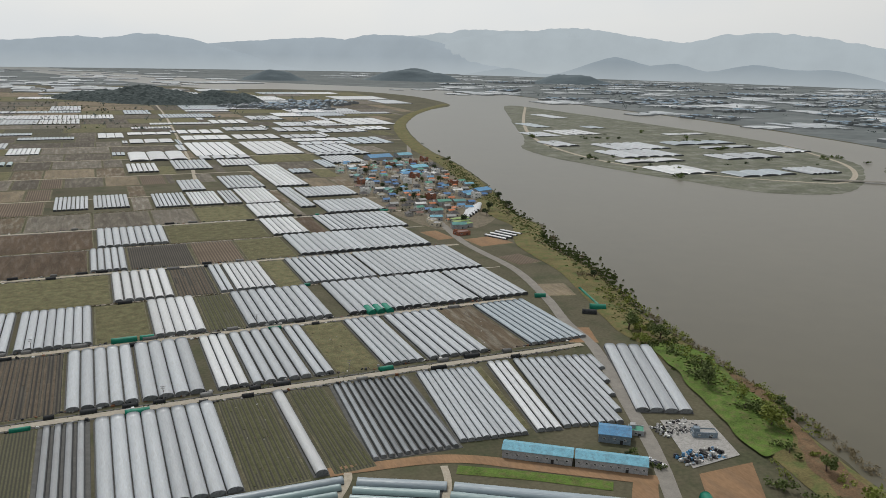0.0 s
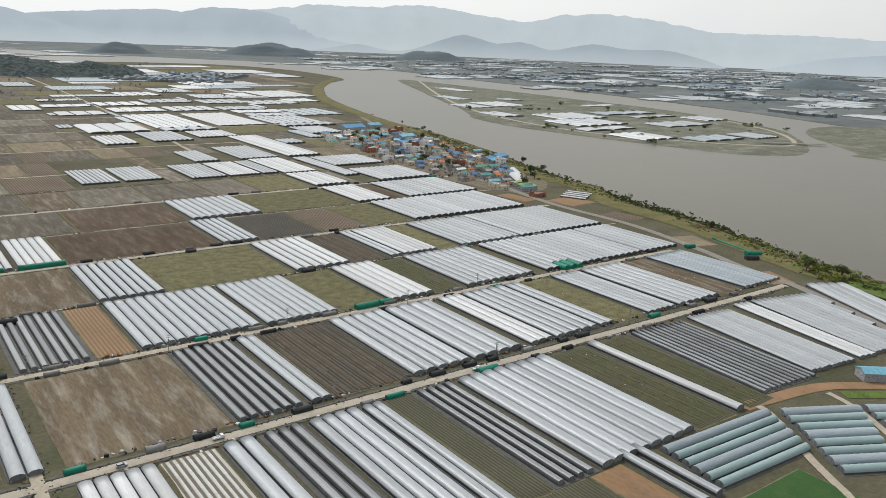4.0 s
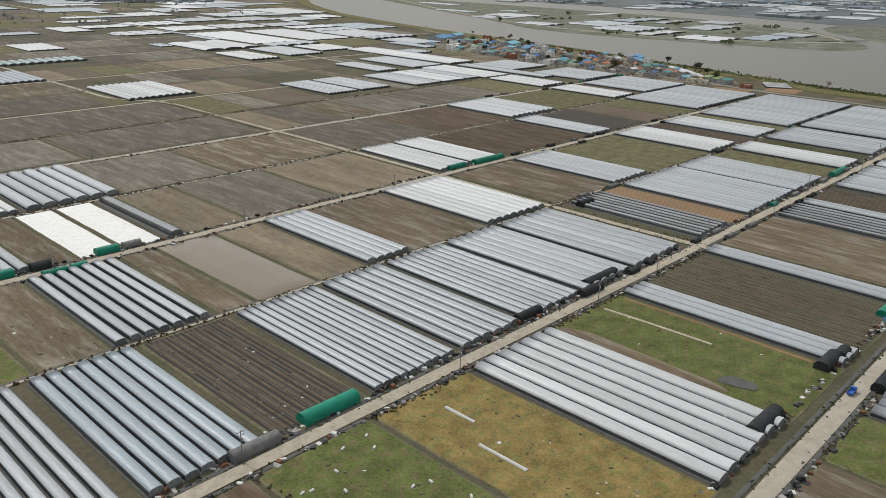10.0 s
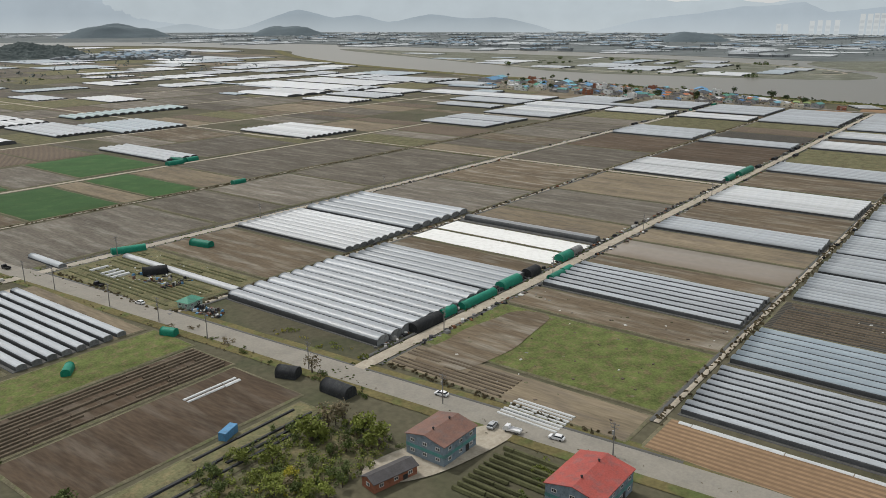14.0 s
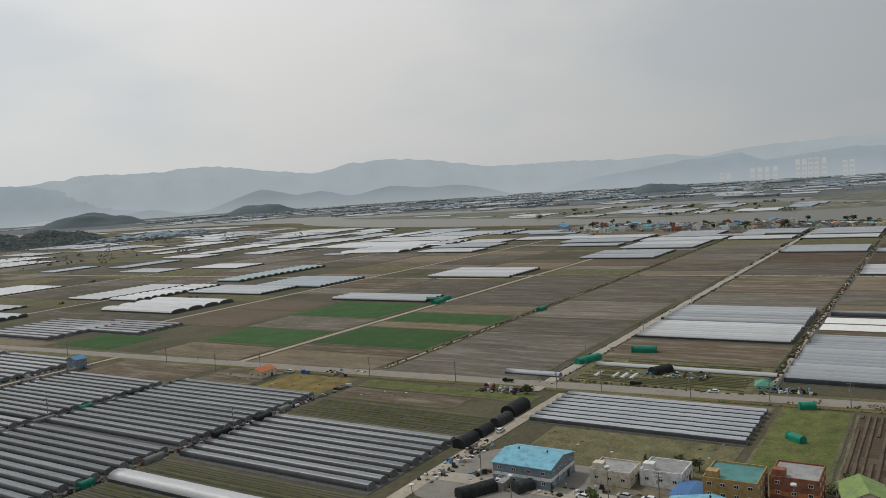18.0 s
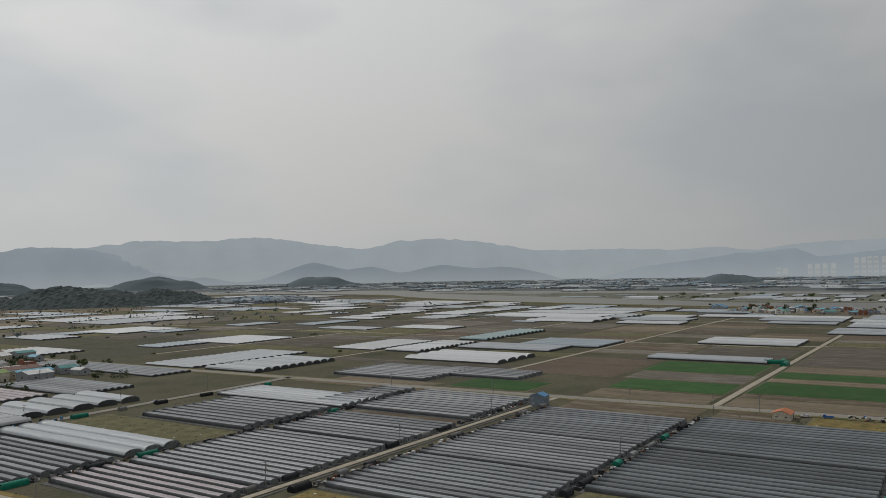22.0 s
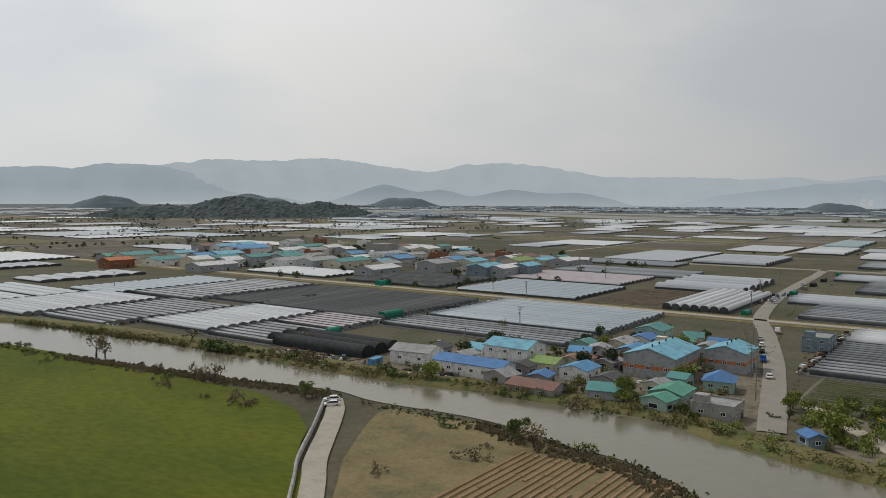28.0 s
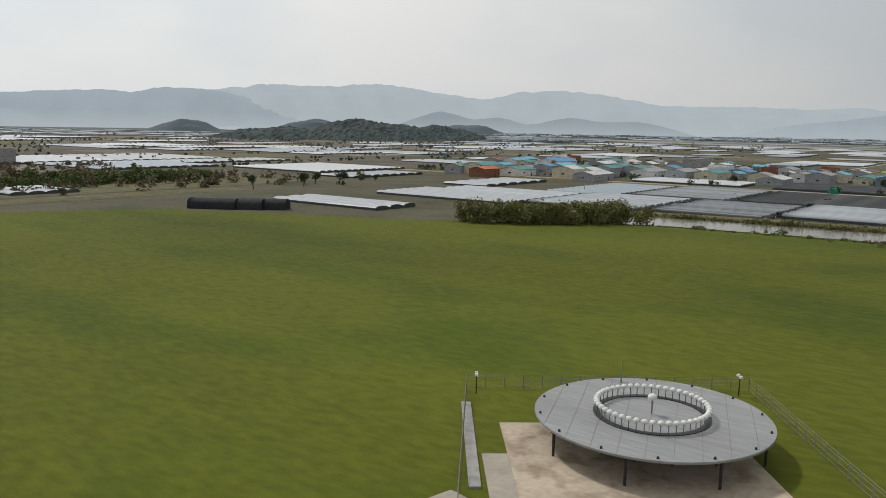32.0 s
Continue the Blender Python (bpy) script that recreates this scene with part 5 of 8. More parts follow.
def tree(x, y, kind="green", size=1.0, form="tree", z=0.05, label=None):
    """A tree or shrub; each kind has three shapes, and repeats share their meshes."""
    key = (kind, form, tr.randrange(3))
    z = 0.0 if z < 0.12 else z
    m = pose(x, y, z, 0, 0, tr.uniform(0, 360)) @ Matrix.Diagonal((size * tr.uniform(0.85, 1.15), size * tr.uniform(0.85, 1.15), size * tr.uniform(0.85, 1.2), 1))
    if key in TREES:
        return copy_thing(TREES[key], m)
    r = random.Random(f"{key}")
    words = {"green": "leafy green", "dark": "dense dark green", "yellow": "bright yellow-flowering", "fresh": "fresh light green", "dry": "sparse brown-leaved", "pine": "dark conifer"}[kind]
    if form == "tree":
        t = thing("tree", f"{words} tree with an uneven crown", "tree", 0, 0, 0, 0, f"{kind} trees")
        v, f = cyl_data(0, 0, 0, 1.0, 0.12, 0.07, 7, lean=(0.1, 0.05))
        for k in range(4):
            a = k * 1.6 + r.random()
            cyl_data(0.06, 0.03, 0.5 + 0.12 * k, 1.5 + 0.15 * k, 0.05, 0.02, 5, v, f, lean=(0.8 * math.cos(a), 0.8 * math.sin(a)))
        part("trunk", mesh_of("trunk", v, f, M_TRUNK), t)
        lobes = [(0, 0, 1.6, 0.9)] + [(0.8 * math.cos(a), 0.8 * math.sin(a), r.uniform(0.95, 1.9), r.uniform(0.45, 0.75)) for a in (r.uniform(0, 6.28) for _ in range(5))]
        v, f = leaf_cloud(r, 620 if kind != "dry" else 170, lobes, 0.25)
        part("crown", mesh_of("crown", v, f, LEAF[kind]), t)
    elif form == "cone":
        t = thing("conifer", f"{words} with a narrow crown", "tree", 0, 0, 0, 0, "conifers")
        v, f = cyl_data(0, 0, 0, 2.6, 0.12, 0.03, 6)
        part("trunk", mesh_of("trunk", v, f, M_TRUNK), t)
        lobes = [(0.1 * r.gauss(0, 1), 0.1 * r.gauss(0, 1), 0.5 + 0.4 * k, 0.75 - 0.1 * k) for k in range(7)]
        v, f = leaf_cloud(r, 420, lobes, 0.22)
        part("crown", mesh_of("crown", v, f, LEAF[kind]), t)
    else:
        t = thing("shrub", f"{words} shrub on the ground", "shrub", 0, 0, 0, 0, f"{kind} shrubs")
        lobes = [(0.6 * r.gauss(0, 1), 0.6 * r.gauss(0, 1), r.uniform(0.25, 0.6), r.uniform(0.35, 0.6)) for _ in range(5)]
        v, f = cyl_data(0, 0, 0, 0.5, 0.08, 0.04, 5)
        k0 = len(f)
        lv, lf = leaf_cloud(r, 240, lobes, 0.22)
        f += [[i + len(v) for i in q] for q in lf]
        v += [(p[0], p[1], max(p[2], 0.0)) for p in lv]
        me = mesh_of("crown", v, f, (LEAF[kind], M_TRUNK))
        me.polygons.foreach_set("material_index", [1] * k0 + [0] * (len(f) - k0))
        part("crown", me, t)
    t.matrix_basis = m
    t.scale = (1, 1, 1)
    TREES[key] = t
    t.matrix_basis = m
    return t


POLE = []


def utility_pole(x, y, rz=0.0, h=5.6):
    if POLE:
        return copy_thing(POLE[0], pose(x, y, 0.05, 0, 0, rz))
    p = thing("utility_pole", "slender grey concrete utility pole with crossarms", "utility pole", x, y, 0.05, rz, "utility poles")
    part("mast", mesh_of("mast", *cyl_data(0, 0, 0, h, 0.11, 0.07, 8), M_POLE), p)
    for k, (z, w) in enumerate(((h - 0.35, 0.75), (h - 0.95, 0.6))):
        v, f = box_data(-w, w, -0.05, 0.05, z, z + 0.09)
        for u in (-w + 0.08, 0.25, w - 0.08):
            cyl_data(u, 0, z + 0.09, z + 0.27, 0.05, 0.03, 6, v, f)
        part("crossarm", mesh_of("crossarm", v, f, M_POLE), p)
    part("transformer", mesh_of("transformer", *cyl_data(0.2, 0, h - 2.0, h - 1.4, 0.17, 0.17, 8), M_CONC), p)
    POLE.append(p)
    return p


CARS = {}


def loft(sections, material, name):
    """A closed body from cross sections given as lists of points of equal length."""
    n = len(sections[0])
    verts = [p for s in sections for p in s]
    faces = [list(range(n - 1, -1, -1)), [len(verts) - n + i for i in range(n)]]
    for k in range(len(sections) - 1):
        faces += [[k * n + i, k * n + (i + 1) % n, (k + 1) * n + (i + 1) % n, (k + 1) * n + i] for i in range(n)]
    return mesh_of(name, verts, faces, material, False)


def car(x, y, rz=0.0, paint="white", form="car"):
    key = (paint, form)
    m = pose(x, y, 0.2, 0, 0, rz)
    if key in CARS:
        return copy_thing(CARS[key], m)
    L, W, H = (2.5, 1.05, 0.82) if form == "car" else (2.9, 1.08, 1.05)
    c = thing("car" if form == "car" else "truck", f"{paint} painted {'car parked beside the road' if form == 'car' else 'light truck with an open bed'}", "car" if form == "car" else "truck", 0, 0, 0, 0, "parked vehicles")
    def ring(px, w, z0, z1):
        return [(px, -w / 2, z0), (px, w / 2, z0), (px, w / 2 * 0.98, z1), (px, -w / 2 * 0.98, z1)]
    if form == "car":
        part("body", loft([ring(-L / 2, W * 0.9, 0.22, 0.45), ring(-L / 2 + 0.15, W, 0.15, 0.52), ring(0.2, W, 0.15, 0.53), ring(L / 2 - 0.2, W, 0.15, 0.46), ring(L / 2, W * 0.85, 0.2, 0.38)], PAINT[paint], "body"), c)
        part("window_band", loft([ring(-L / 2 + 0.2, W * 0.9, 0.5, 0.55), ring(-0.75, W * 0.86, 0.5, H - 0.06), ring(0.15, W * 0.84, 0.5, H - 0.05), ring(0.72, W * 0.9, 0.5, 0.54)], M_GLASS, "window_band"), c)
        part("roof", loft([ring(-0.85, W * 0.74, H - 0.08, H - 0.02), ring(-0.3, W * 0.8, H - 0.06, H), ring(0.2, W * 0.76, H - 0.08, H - 0.03)], PAINT[paint], "roof"), c)
    else:
        part("cab", loft([ring(L / 2 - 0.95, W, 0.25, H), ring(L / 2 - 0.3, W, 0.25, H), ring(L / 2, W * 0.95, 0.25, 0.6)], PAINT[paint], "cab"), c)
        part("windscreen", loft([ring(L / 2 - 0.33, W * 0.9, 0.6, H - 0.04), ring(L / 2 - 0.02, W * 0.88, 0.6, 0.64)], M_GLASS, "windscreen"), c)
        v, f = box_data(-L / 2, L / 2 - 1.0, -W / 2, W / 2, 0.32, 0.42)
        for a in ((-L / 2, L / 2 - 1.0, -W / 2, -W / 2 + 0.05), (-L / 2, L / 2 - 1.0, W / 2 - 0.05, W / 2), (-L / 2, -L / 2 + 0.05, -W / 2 + 0.05, W / 2 - 0.05)):
            box_data(*a, 0.42, 0.66, v, f)
        part("bed", mesh_of("bed", v, f, PAINT[paint]), c)
    wheel = mesh_of("wheel", *cyl_data(0, 0, -0.08, 0.08, 0.17, 0.17, 12), M_RUBBER)
    rim = mesh_of("rim", *cyl_data(0, 0, -0.085, 0.085, 0.09, 0.09, 8), M_CONC)
    for px in (-L * 0.31, L * 0.31):
        for py in (-W / 2 + 0.07, W / 2 - 0.07):
            part("rim", rim, part("wheel", wheel, c, pose(px, py, 0.17, 90, 0, 0)))
    c.matrix_basis = m
    CARS[key] = c
    return c


def junk(name, label, x, y, rx, ry, n, seed, mats, size=(0.15, 0.6), hmax=0.8):
    """A heap of small odd pieces: too many to tell apart."""
    r = random.Random(seed)
    verts, faces, idx = [], [], []
    for _ in range(n):
        px, py = r.uniform(-rx, rx), r.uniform(-ry, ry)
        w, d, h = r.uniform(*size), r.uniform(*size), r.uniform(0.08, hmax) * r.random()
        k = len(verts)
        a = r.uniform(0, 3.1)
        for sx, sy, zz in ((-1, -1, 0), (1, -1, 0), (1, 1, 0), (-1, 1, 0), (-0.8, -0.8, 1), (0.8, -0.7, 1), (0.7, 0.8, 1), (-0.8, 0.8, 1)):
            ux, uy = sx * w / 2, sy * d / 2
            verts.append((px + ux * math.cos(a) - uy * math.sin(a), py + ux * math.sin(a) + uy * math.cos(a), zz * (h + 0.08)))
        faces += [[k + i for i in q] for q in ((0, 3, 2, 1), (4, 5, 6, 7), (0, 1, 5, 4), (1, 2, 6, 5), (2, 3, 7, 6), (3, 0, 4, 7))]
        idx += [r.randrange(len(mats))] * 6
    me = mesh_of(name, verts, faces, list(mats))
    me.polygons.foreach_set("material_index", idx)
    return thing(name, label, "clutter", x, y, 0.08, 0, "", "stuff", me)

# ---- sheds by the tracks ----
for x, y, w, ln, rz, kd in (
        (-236, 305.5, 2.9, 12, 90, "green"), (-252, 304.5, 2.4, 9, 90, "grey"), (-149, 306.5, 3.0, 13, 90, "black"), (-179, 305.8, 2.2, 8, 90, "black"),
        (-153, 249.5, 3.0, 8, 90, "black"), (-147, 248.8, 2.6, 4, 90, "black"), (-152, 238.6, 2.8, 12, 90, "black"), (-132, 238, 2.4, 6, 90, "black"),
        (-117, 249, 2.6, 7, 90, "green"), (-184.5, 249.2, 3.0, 10, 90, "black"), (-157, 303.8, 2.4, 8, 90, "black"), (12, 238.2, 2.6, 7, 90, "green"),
        (11, 304, 2.6, 9, 90, "green"), (108, 306, 3.2, 8, 0, "green"), (112, 306, 3.2, 8, 0, "green"), (116, 306, 3.2, 8, 0, "green"),
        (-96, 347, 2.8, 7, 90, "black")):
    arch_shed(x, y, w, ln, rz, kd)
for x, y, w, ln, rz, kd in (
        (-74, 408.5, 2.8, 17, 90, "green"), (-92, 409, 2.4, 9, 90, "green"), (19, 304.3, 2.2, 5, 90, "green"), (-289.5, 408.2, 2.8, 9, 90, "black"),
        (-281.5, 408.6, 2.4, 4.5, 90, "green"), (-270.5, 408.0, 2.0, 13, 90, "green"), (-256.5, 408.6, 2.8, 8, 90, "green"),
        (-246, 408.6, 3.0, 5, 90, "black"), (-245, 402, 2.2, 6, 90, "green"), (-239, 402.4, 2.0, 4, 90, "green"), (-229, 408.6, 2.8, 6, 90, "green"),
        (-222, 409, 2.2, 5, 90, "grey"), (-323.5, 413, 2.8, 4, 20, "black"), (-323, 401, 3.0, 6, 0, "black"), (-303, 485, 3.0, 6, 60, "black"),
        (-280, 497, 2.6, 7, 10, "green"), (-296, 508, 2.4, 9, 70, "green")):
    arch_shed(x, y, w, ln, rz, kd)
for x, y, w, ln, rz, kd in (
        (-356, 503.8, 2.6, 6, 90, "black"), (-364, 503.9, 2.6, 5, 90, "black"), (-371, 504.0, 2.8, 6, 90, "black"), (-347, 505, 3.6, 8, 90, "black"),
        (-206, 616, 2.8, 8, 90, "green"), (-200, 622, 2.6, 8, 10, "green"), (-195, 619, 2.4, 6, 90, "green"), (-216, 560, 2.2, 6, 90, "green"),
        (-598.4, 839, 3.6, 26, 0, "black"), (-594.6, 839, 3.6, 26, 0, "black"), (-602.2, 839, 3.6, 26, 0, "black"), (-680, 1002, 4.2, 12, 30, "black"),
        (-676, 998, 4.2, 12, 30, "black"), (-684, 1007, 4.2, 12, 30, "black"), (-560, 855, 2.6, 7, 90, "green"), (-503, 905, 2.8, 6, 90, "green"),
        (-347, 446, 1.7, 3.6, -40, "green")):
    arch_shed(x, y, w, ln, rz, kd)
for x, y, w, ln, rz, kd in (
        (-325, 447, 2.0, 3.2, 20, "green"), (139, 134, 2.8, 7, -20, "green"), (-515.5, 709.5, 3.0, 3, 0, "green"), (-519, 709.5, 3.0, 3, 0, "green"),
        (-522.5, 709.5, 3.0, 3, 0, "green")):
    arch_shed(x, y, w, ln, rz, kd)
# more stores at the ends of the greenhouses
sr = random.Random(33)
for y, xa, xb, p in ((244.2, -100, 165, 0.75), (238.6, -60, 160, 0.4), (303.6, -140, 180, 0.65), (298.8, -100, 175, 0.45), (407.6, -60, 180, 0.4), (402.6, -60, 180, 0.35), (353.0, -100, 180, 0.25), (511.4, -10, 185, 0.4), (507.0, -10, 185, 0.4), (559.0, -450, -352, 0.9), (613.0, -460, -360, 0.9),
                     (662.4, -470, -345, 0.7), (670.2, -490, -350, 0.6), (717.5, -500, -350, 0.8), (784, -500, -340, 0.5), (709, -600, -515, 0.5), (850.5, -600, -515, 0.5), (615.5, 20, 180, 0.4), (924.8, -600, -530, 0.5), (898, -600, -530, 0.5)):
    x = xa
    while x < xb:
        ln = sr.uniform(2.5, 6)
        if sr.random() < p:
            arch_shed(x + ln / 2, y + sr.uniform(-0.2, 0.2), sr.uniform(1.4, 1.9), ln, 90, sr.choice(("black", "black", "black", "grey", "grey", "green")), 0.7)
        x += ln + sr.uniform(3, 14)

# ---- houses on the country road ----
house("slate-blue two-storey workshop with a brown ridged roof", -327, 375.5, 8, 7, 3.3, 0, "brown", "slate", pitch=0.22, storeys=2, cols=3, band="teal", vents=2)
house("slate-blue two-storey workshop with a red ridged roof", -325, 352, 10, 8, 3.3, 0, "red", "slate", pitch=0.22, storeys=2, cols=4, band="teal", vents=2)
house("low brown timber shed with a dark ridged roof", -338, 376.2, 7.5, 2.8, 1.5, -12, "dark", "brick", pitch=0.4, cols=3, name="shed", group="sheds")
house("green-roofed open hut by the road", -312, 458, 4.2, 3.4, 1.5, 10, "green", "mint", form="hip", cols=2, name="hut", group="sheds")
house("blue-roofed tall hut beside the plots", -352, 665, 4, 5, 3.4, 0, "blue", "slate", storeys=2, cols=2, name="hut", group="sheds")
house("cream hut with an orange roof at the road", -340, 592, 6, 5, 2, 0, "orange", "cream", cols=2, name="hut", group="sheds")
# ---- hamlet beside the fields ----
house("sky-blue roofed two-storey factory with slate walls", -382, 483.5, 10, 11, 3.6, 0, "sky", "slate", along="y", pitch=0.2, storeys=2, cols=4, band="white", vents=2, name="factory", group="factories")
house("cream flat-roofed house with a bare concrete roof", -378, 470, 6, 7, 2.3, 0, "grey", "cream", "flat", cols=3)
house("white flat-roofed house with a bare concrete roof", -375.5, 462, 6.5, 7, 2.5, 0, "grey", "white", "flat", cols=3)
house("low shed roofed with bright blue sheeting", -381.5, 456, 6, 5.5, 1.5, 0, "royal", "grey", pitch=0.15, cols=2, name="shed", group="sheds")
house("ochre three-storey building with a green flat roof", -380, 449.8, 8, 8, 4.7, 0, "teal", "ochre", "flat", storeys=3, cols=4)
house("orange-brown three-storey building with a grey flat roof", -375.5, 441.5, 7.5, 7, 4.5, 0, "grey", "brick", "flat", storeys=3, cols=3, band="orange")
house("small house with a lime-green ridged roof", -374.5, 432.5, 7.5, 6.5, 2.2, 15, "lime", "cream", pitch=0.45, cols=3)
house("white two-storey house with green flat roofs", -374.5, 424.5, 6, 5.5, 3.4, 0, "green", "white", "flat", storeys=2, cols=3)
house("large factory with a sky-blue ridged roof and vents", -397, 450.5, 12, 12, 4.0, 0, "sky", "slate", pitch=0.2, storeys=2, cols=5, vents=4, name="factory", group="factories")
house("large factory with a pale blue ridged roof and vents", -401, 432, 13, 16, 4.0, 0, "sky", "slate", along="y", pitch=0.2, storeys=2, cols=5, vents=4, name="factory", group="factories")
house("grey annex with a green flat roof", -388.5, 443.5, 5, 6, 3.2, 0, "teal", "grey", "flat", storeys=2, cols=2, name="annex", group="factories")
house("teal ridged-roof house among shrubs", -377, 388, 8, 7, 2.6, 20, "teal", "grey", cols=3)
house("small blue-roofed hut among shrubs", -371, 397, 3.5, 3, 1.6, 10, "royal", "white", cols=1, name="hut", group="sheds")
# ---- long blue sheds by the river road ----
house("long grey barn with a sky-blue ridged roof", 111.5, 171, 19, 5.5, 2.6, -36, "sky", "grey", pitch=0.3, cols=7, name="barn", group="barns")
house("long grey barn with a pale blue ridged roof", 127.5, 159.3, 19, 5.5, 2.6, -36, "sky", "grey", pitch=0.3, cols=9, name="barn", group="barns")
house("teal-walled shed with a blue ridged roof", 138, 172.5, 9, 7, 2.6, -36, "blue", "slate", pitch=0.3, cols=3, name="barn", group="barns")
def cross_tunnels(n, ax, ay, bx, by, len_a, len_b, angle, w, skip=()):
    """Single tunnels lying side by side from a to b, each running off at an angle."""
    for k in range(n):
        if k in skip:
            continue
        u = k / (n - 1)
        g = greenhouse(0, w, 0, len_a + (len_b - len_a) * u, 1, "teal" if k % 3 else "blue", wall=0.5, rise=1.15)
        g.matrix_basis = pose(ax + (bx - ax) * u, ay + (by - ay) * u, 0.02, 0, 0, angle - 90)


cross_tunnels(6, 18.2, 181.3, 16.2, 165.0, 40, 33, -2.5, 3.15)
cross_tunnels(8, 62.2, 177.5, 46.5, 153.5, 23, 15, -27, 3.8)
cross_tunnels(8, 84.5, 166.2, 66.5, 141.5, 43.5, 42.5, -32, 4.0, (3,))
for k in range(2):
    greenhouse(7 + 5 * k, 9.6 + 5 * k, 161, 185, 1, "silver", wall=0.9)
greenhouse(154.5, 172.5, 184.5, 241, 4, "silver", rz=-24.8, wall=0.8, rise=0.9)
field(-29, -6, 160, 182, "rows", 0.04)
field(-5, 5.5, 160, 182, "orange", 0.04)
field(6, 39, 139, 158, "crop", 0.04)
sheet("bare_plot", [(147, 147), (165, 146.5), (148, 121.5), (134, 126)], SOIL["orange"], 0.24, "bare orange soil plot beside the river road", "field", 0.0, 1)
sheet("bed_plot", [(133, 124.5), (147, 119.5), (133, 98), (122, 103)], SOIL["darkrows"], 0.24, "dark mulched beds beside the river road", "field", 0.0, 1)
strip("dirt_lane", [(56, 184), (66, 183), (90, 178.5), (112, 164), (131, 151), (137, 148)], 4.6, SOIL["orange"], 0.12, "bare orange dirt lane below the barns", "track")
strip("dirt_lane", [(131, 149), (122, 137), (116, 127), (108, 110), (101, 96)], 6.5, SOIL["orange"], 0.11, "bare orange dirt strip beside the river road", "track")
strip("farm_track", [(60.5, 182), (58, 176), (44.5, 157), (34, 139), (28, 126)], 2.2, M_DIRT, 0.13, "pale track between groups of tunnels", "track")
strip("farm_track", [(85.5, 176), (82, 165.5), (71, 149), (61, 133), (54, 120)], 2.0, M_DIRT, 0.13, "pale track between groups of tunnels", "track")
strip("grass_strip", [(88, 173), (106, 162), (122, 150.5)], 4.5, M_LUSH, 0.10, "green strip below the dirt lane", "verge")
sheet("bank_grass", [(196, 232), (206, 226), (209, 212), (203, 196), (203, 182), (193, 163), (184, 150), (170, 148), (172, 160), (177, 172), (182, 190), (190, 212)], M_LUSH, 0.66, "lush green grass on the river bank", "riverbank", 1.5)
sheet("reed_bed", [(203, 196), (206, 186), (200, 172), (192, 152), (186, 135), (178, 108), (166, 98), (160, 106), (172, 124), (178, 140), (188, 152), (196, 170)], M_REED, 0.68, "brown reed bed along the river", "riverbank", 1.5)
sheet("yard", [(158, 177), (172, 171.5), (165, 151), (147.5, 150)], M_CONC, 0.2, "grey concrete scrap yard", "yard", 0.0, 1)
house("grey flat-roofed store in the scrap yard", 163.5, 164, 7, 3, 1.5, -25, "grey", "slate", "flat", cols=2, name="store", group="sheds")
house("cream box hut by the river road", 115.5, 99, 4, 3, 1.8, -25, "white", "cream", "flat", cols=1, name="hut", group="sheds")
house("dark hut at the edge of the beds", 146, 117, 3, 2.5, 1.3, -25, "dark", "block", cols=1, name="hut", group="sheds")
house("lean-to with a bright green roof beside the barns", 146, 173, 4.5, 4, 1.3, -36, "green", "grey", "flat", cols=1, name="shed", group="sheds")
junk("scrap_yard", "yard heaped with pale scrap, drums and sacks", 159, 171, 7, 4, 220, 6, (M_CONC, ROOF["white"], M_DARK, M_DARK, ROOF["grey"]), (0.3, 1.0), 1.0)
junk("scrap_yard", "heap of pale rubble and sacks in a yard", 154, 154.5, 7, 3, 240, 5, (M_CONC, ROOF["white"], M_DARK, ROOF["dark"], ROOF["blue"]), (0.3, 1.1), 1.4)

# ---- canal village ----
for lab, x, y, w, d, h, rz, rf, wl_, form, along, st, cols, band, vents in (
        ("long white workshop with a bright blue ridged roof", -602, 802, 5.5, 14, 2.2, 0, "royal", "white", "gable", "y", 1, 6, None, 0),
        ("white two-storey house with a sky-blue roof", -590, 801, 7, 9, 3.5, 0, "sky", "white", "gable", "y", 2, 3, None, 0),
        ("grey factory with an orange band and a sky-blue roof", -581, 776.5, 13, 9, 3.8, 0, "sky", "grey", "gable", "x", 1, 4, "orange", 4),
        ("grey factory with an orange band and a light blue roof", -571, 767.5, 8, 7, 3.7, 0, "sky", "grey", "gable", "x", 1, 3, "orange", 3),
        ("mint hut with a green ridged roof", -600, 768, 6, 5, 1.8, 0, "green", "mint", "gable", "x", 1, 2, None, 0),
        ("grey-green roofed cottage by the canal", -604.5, 776, 5, 6, 1.8, 15, "teal", "grey", "gable", "y", 1, 2, None, 0),
        ("low shed with a rusty brown roof by the canal", -608, 786.5, 5, 8, 1.5, 0, "brown", "block", "gable", "y", 1, 2, None, 0),
        ("hut covered with blue sheeting", -601, 789.5, 4, 3.5, 1.4, 10, "royal", "block", "gable", "x", 1, 1, None, 0),
        ("bare concrete hut with a white awning by the canal", -604.5, 760, 5, 6, 2.1, 0, "grey", "block", "flat", "x", 1, 2, None, 0)):
    house(lab, x, y, w, d, h, rz, rf, wl_, form, along, 0.3, st, cols, band, vents)
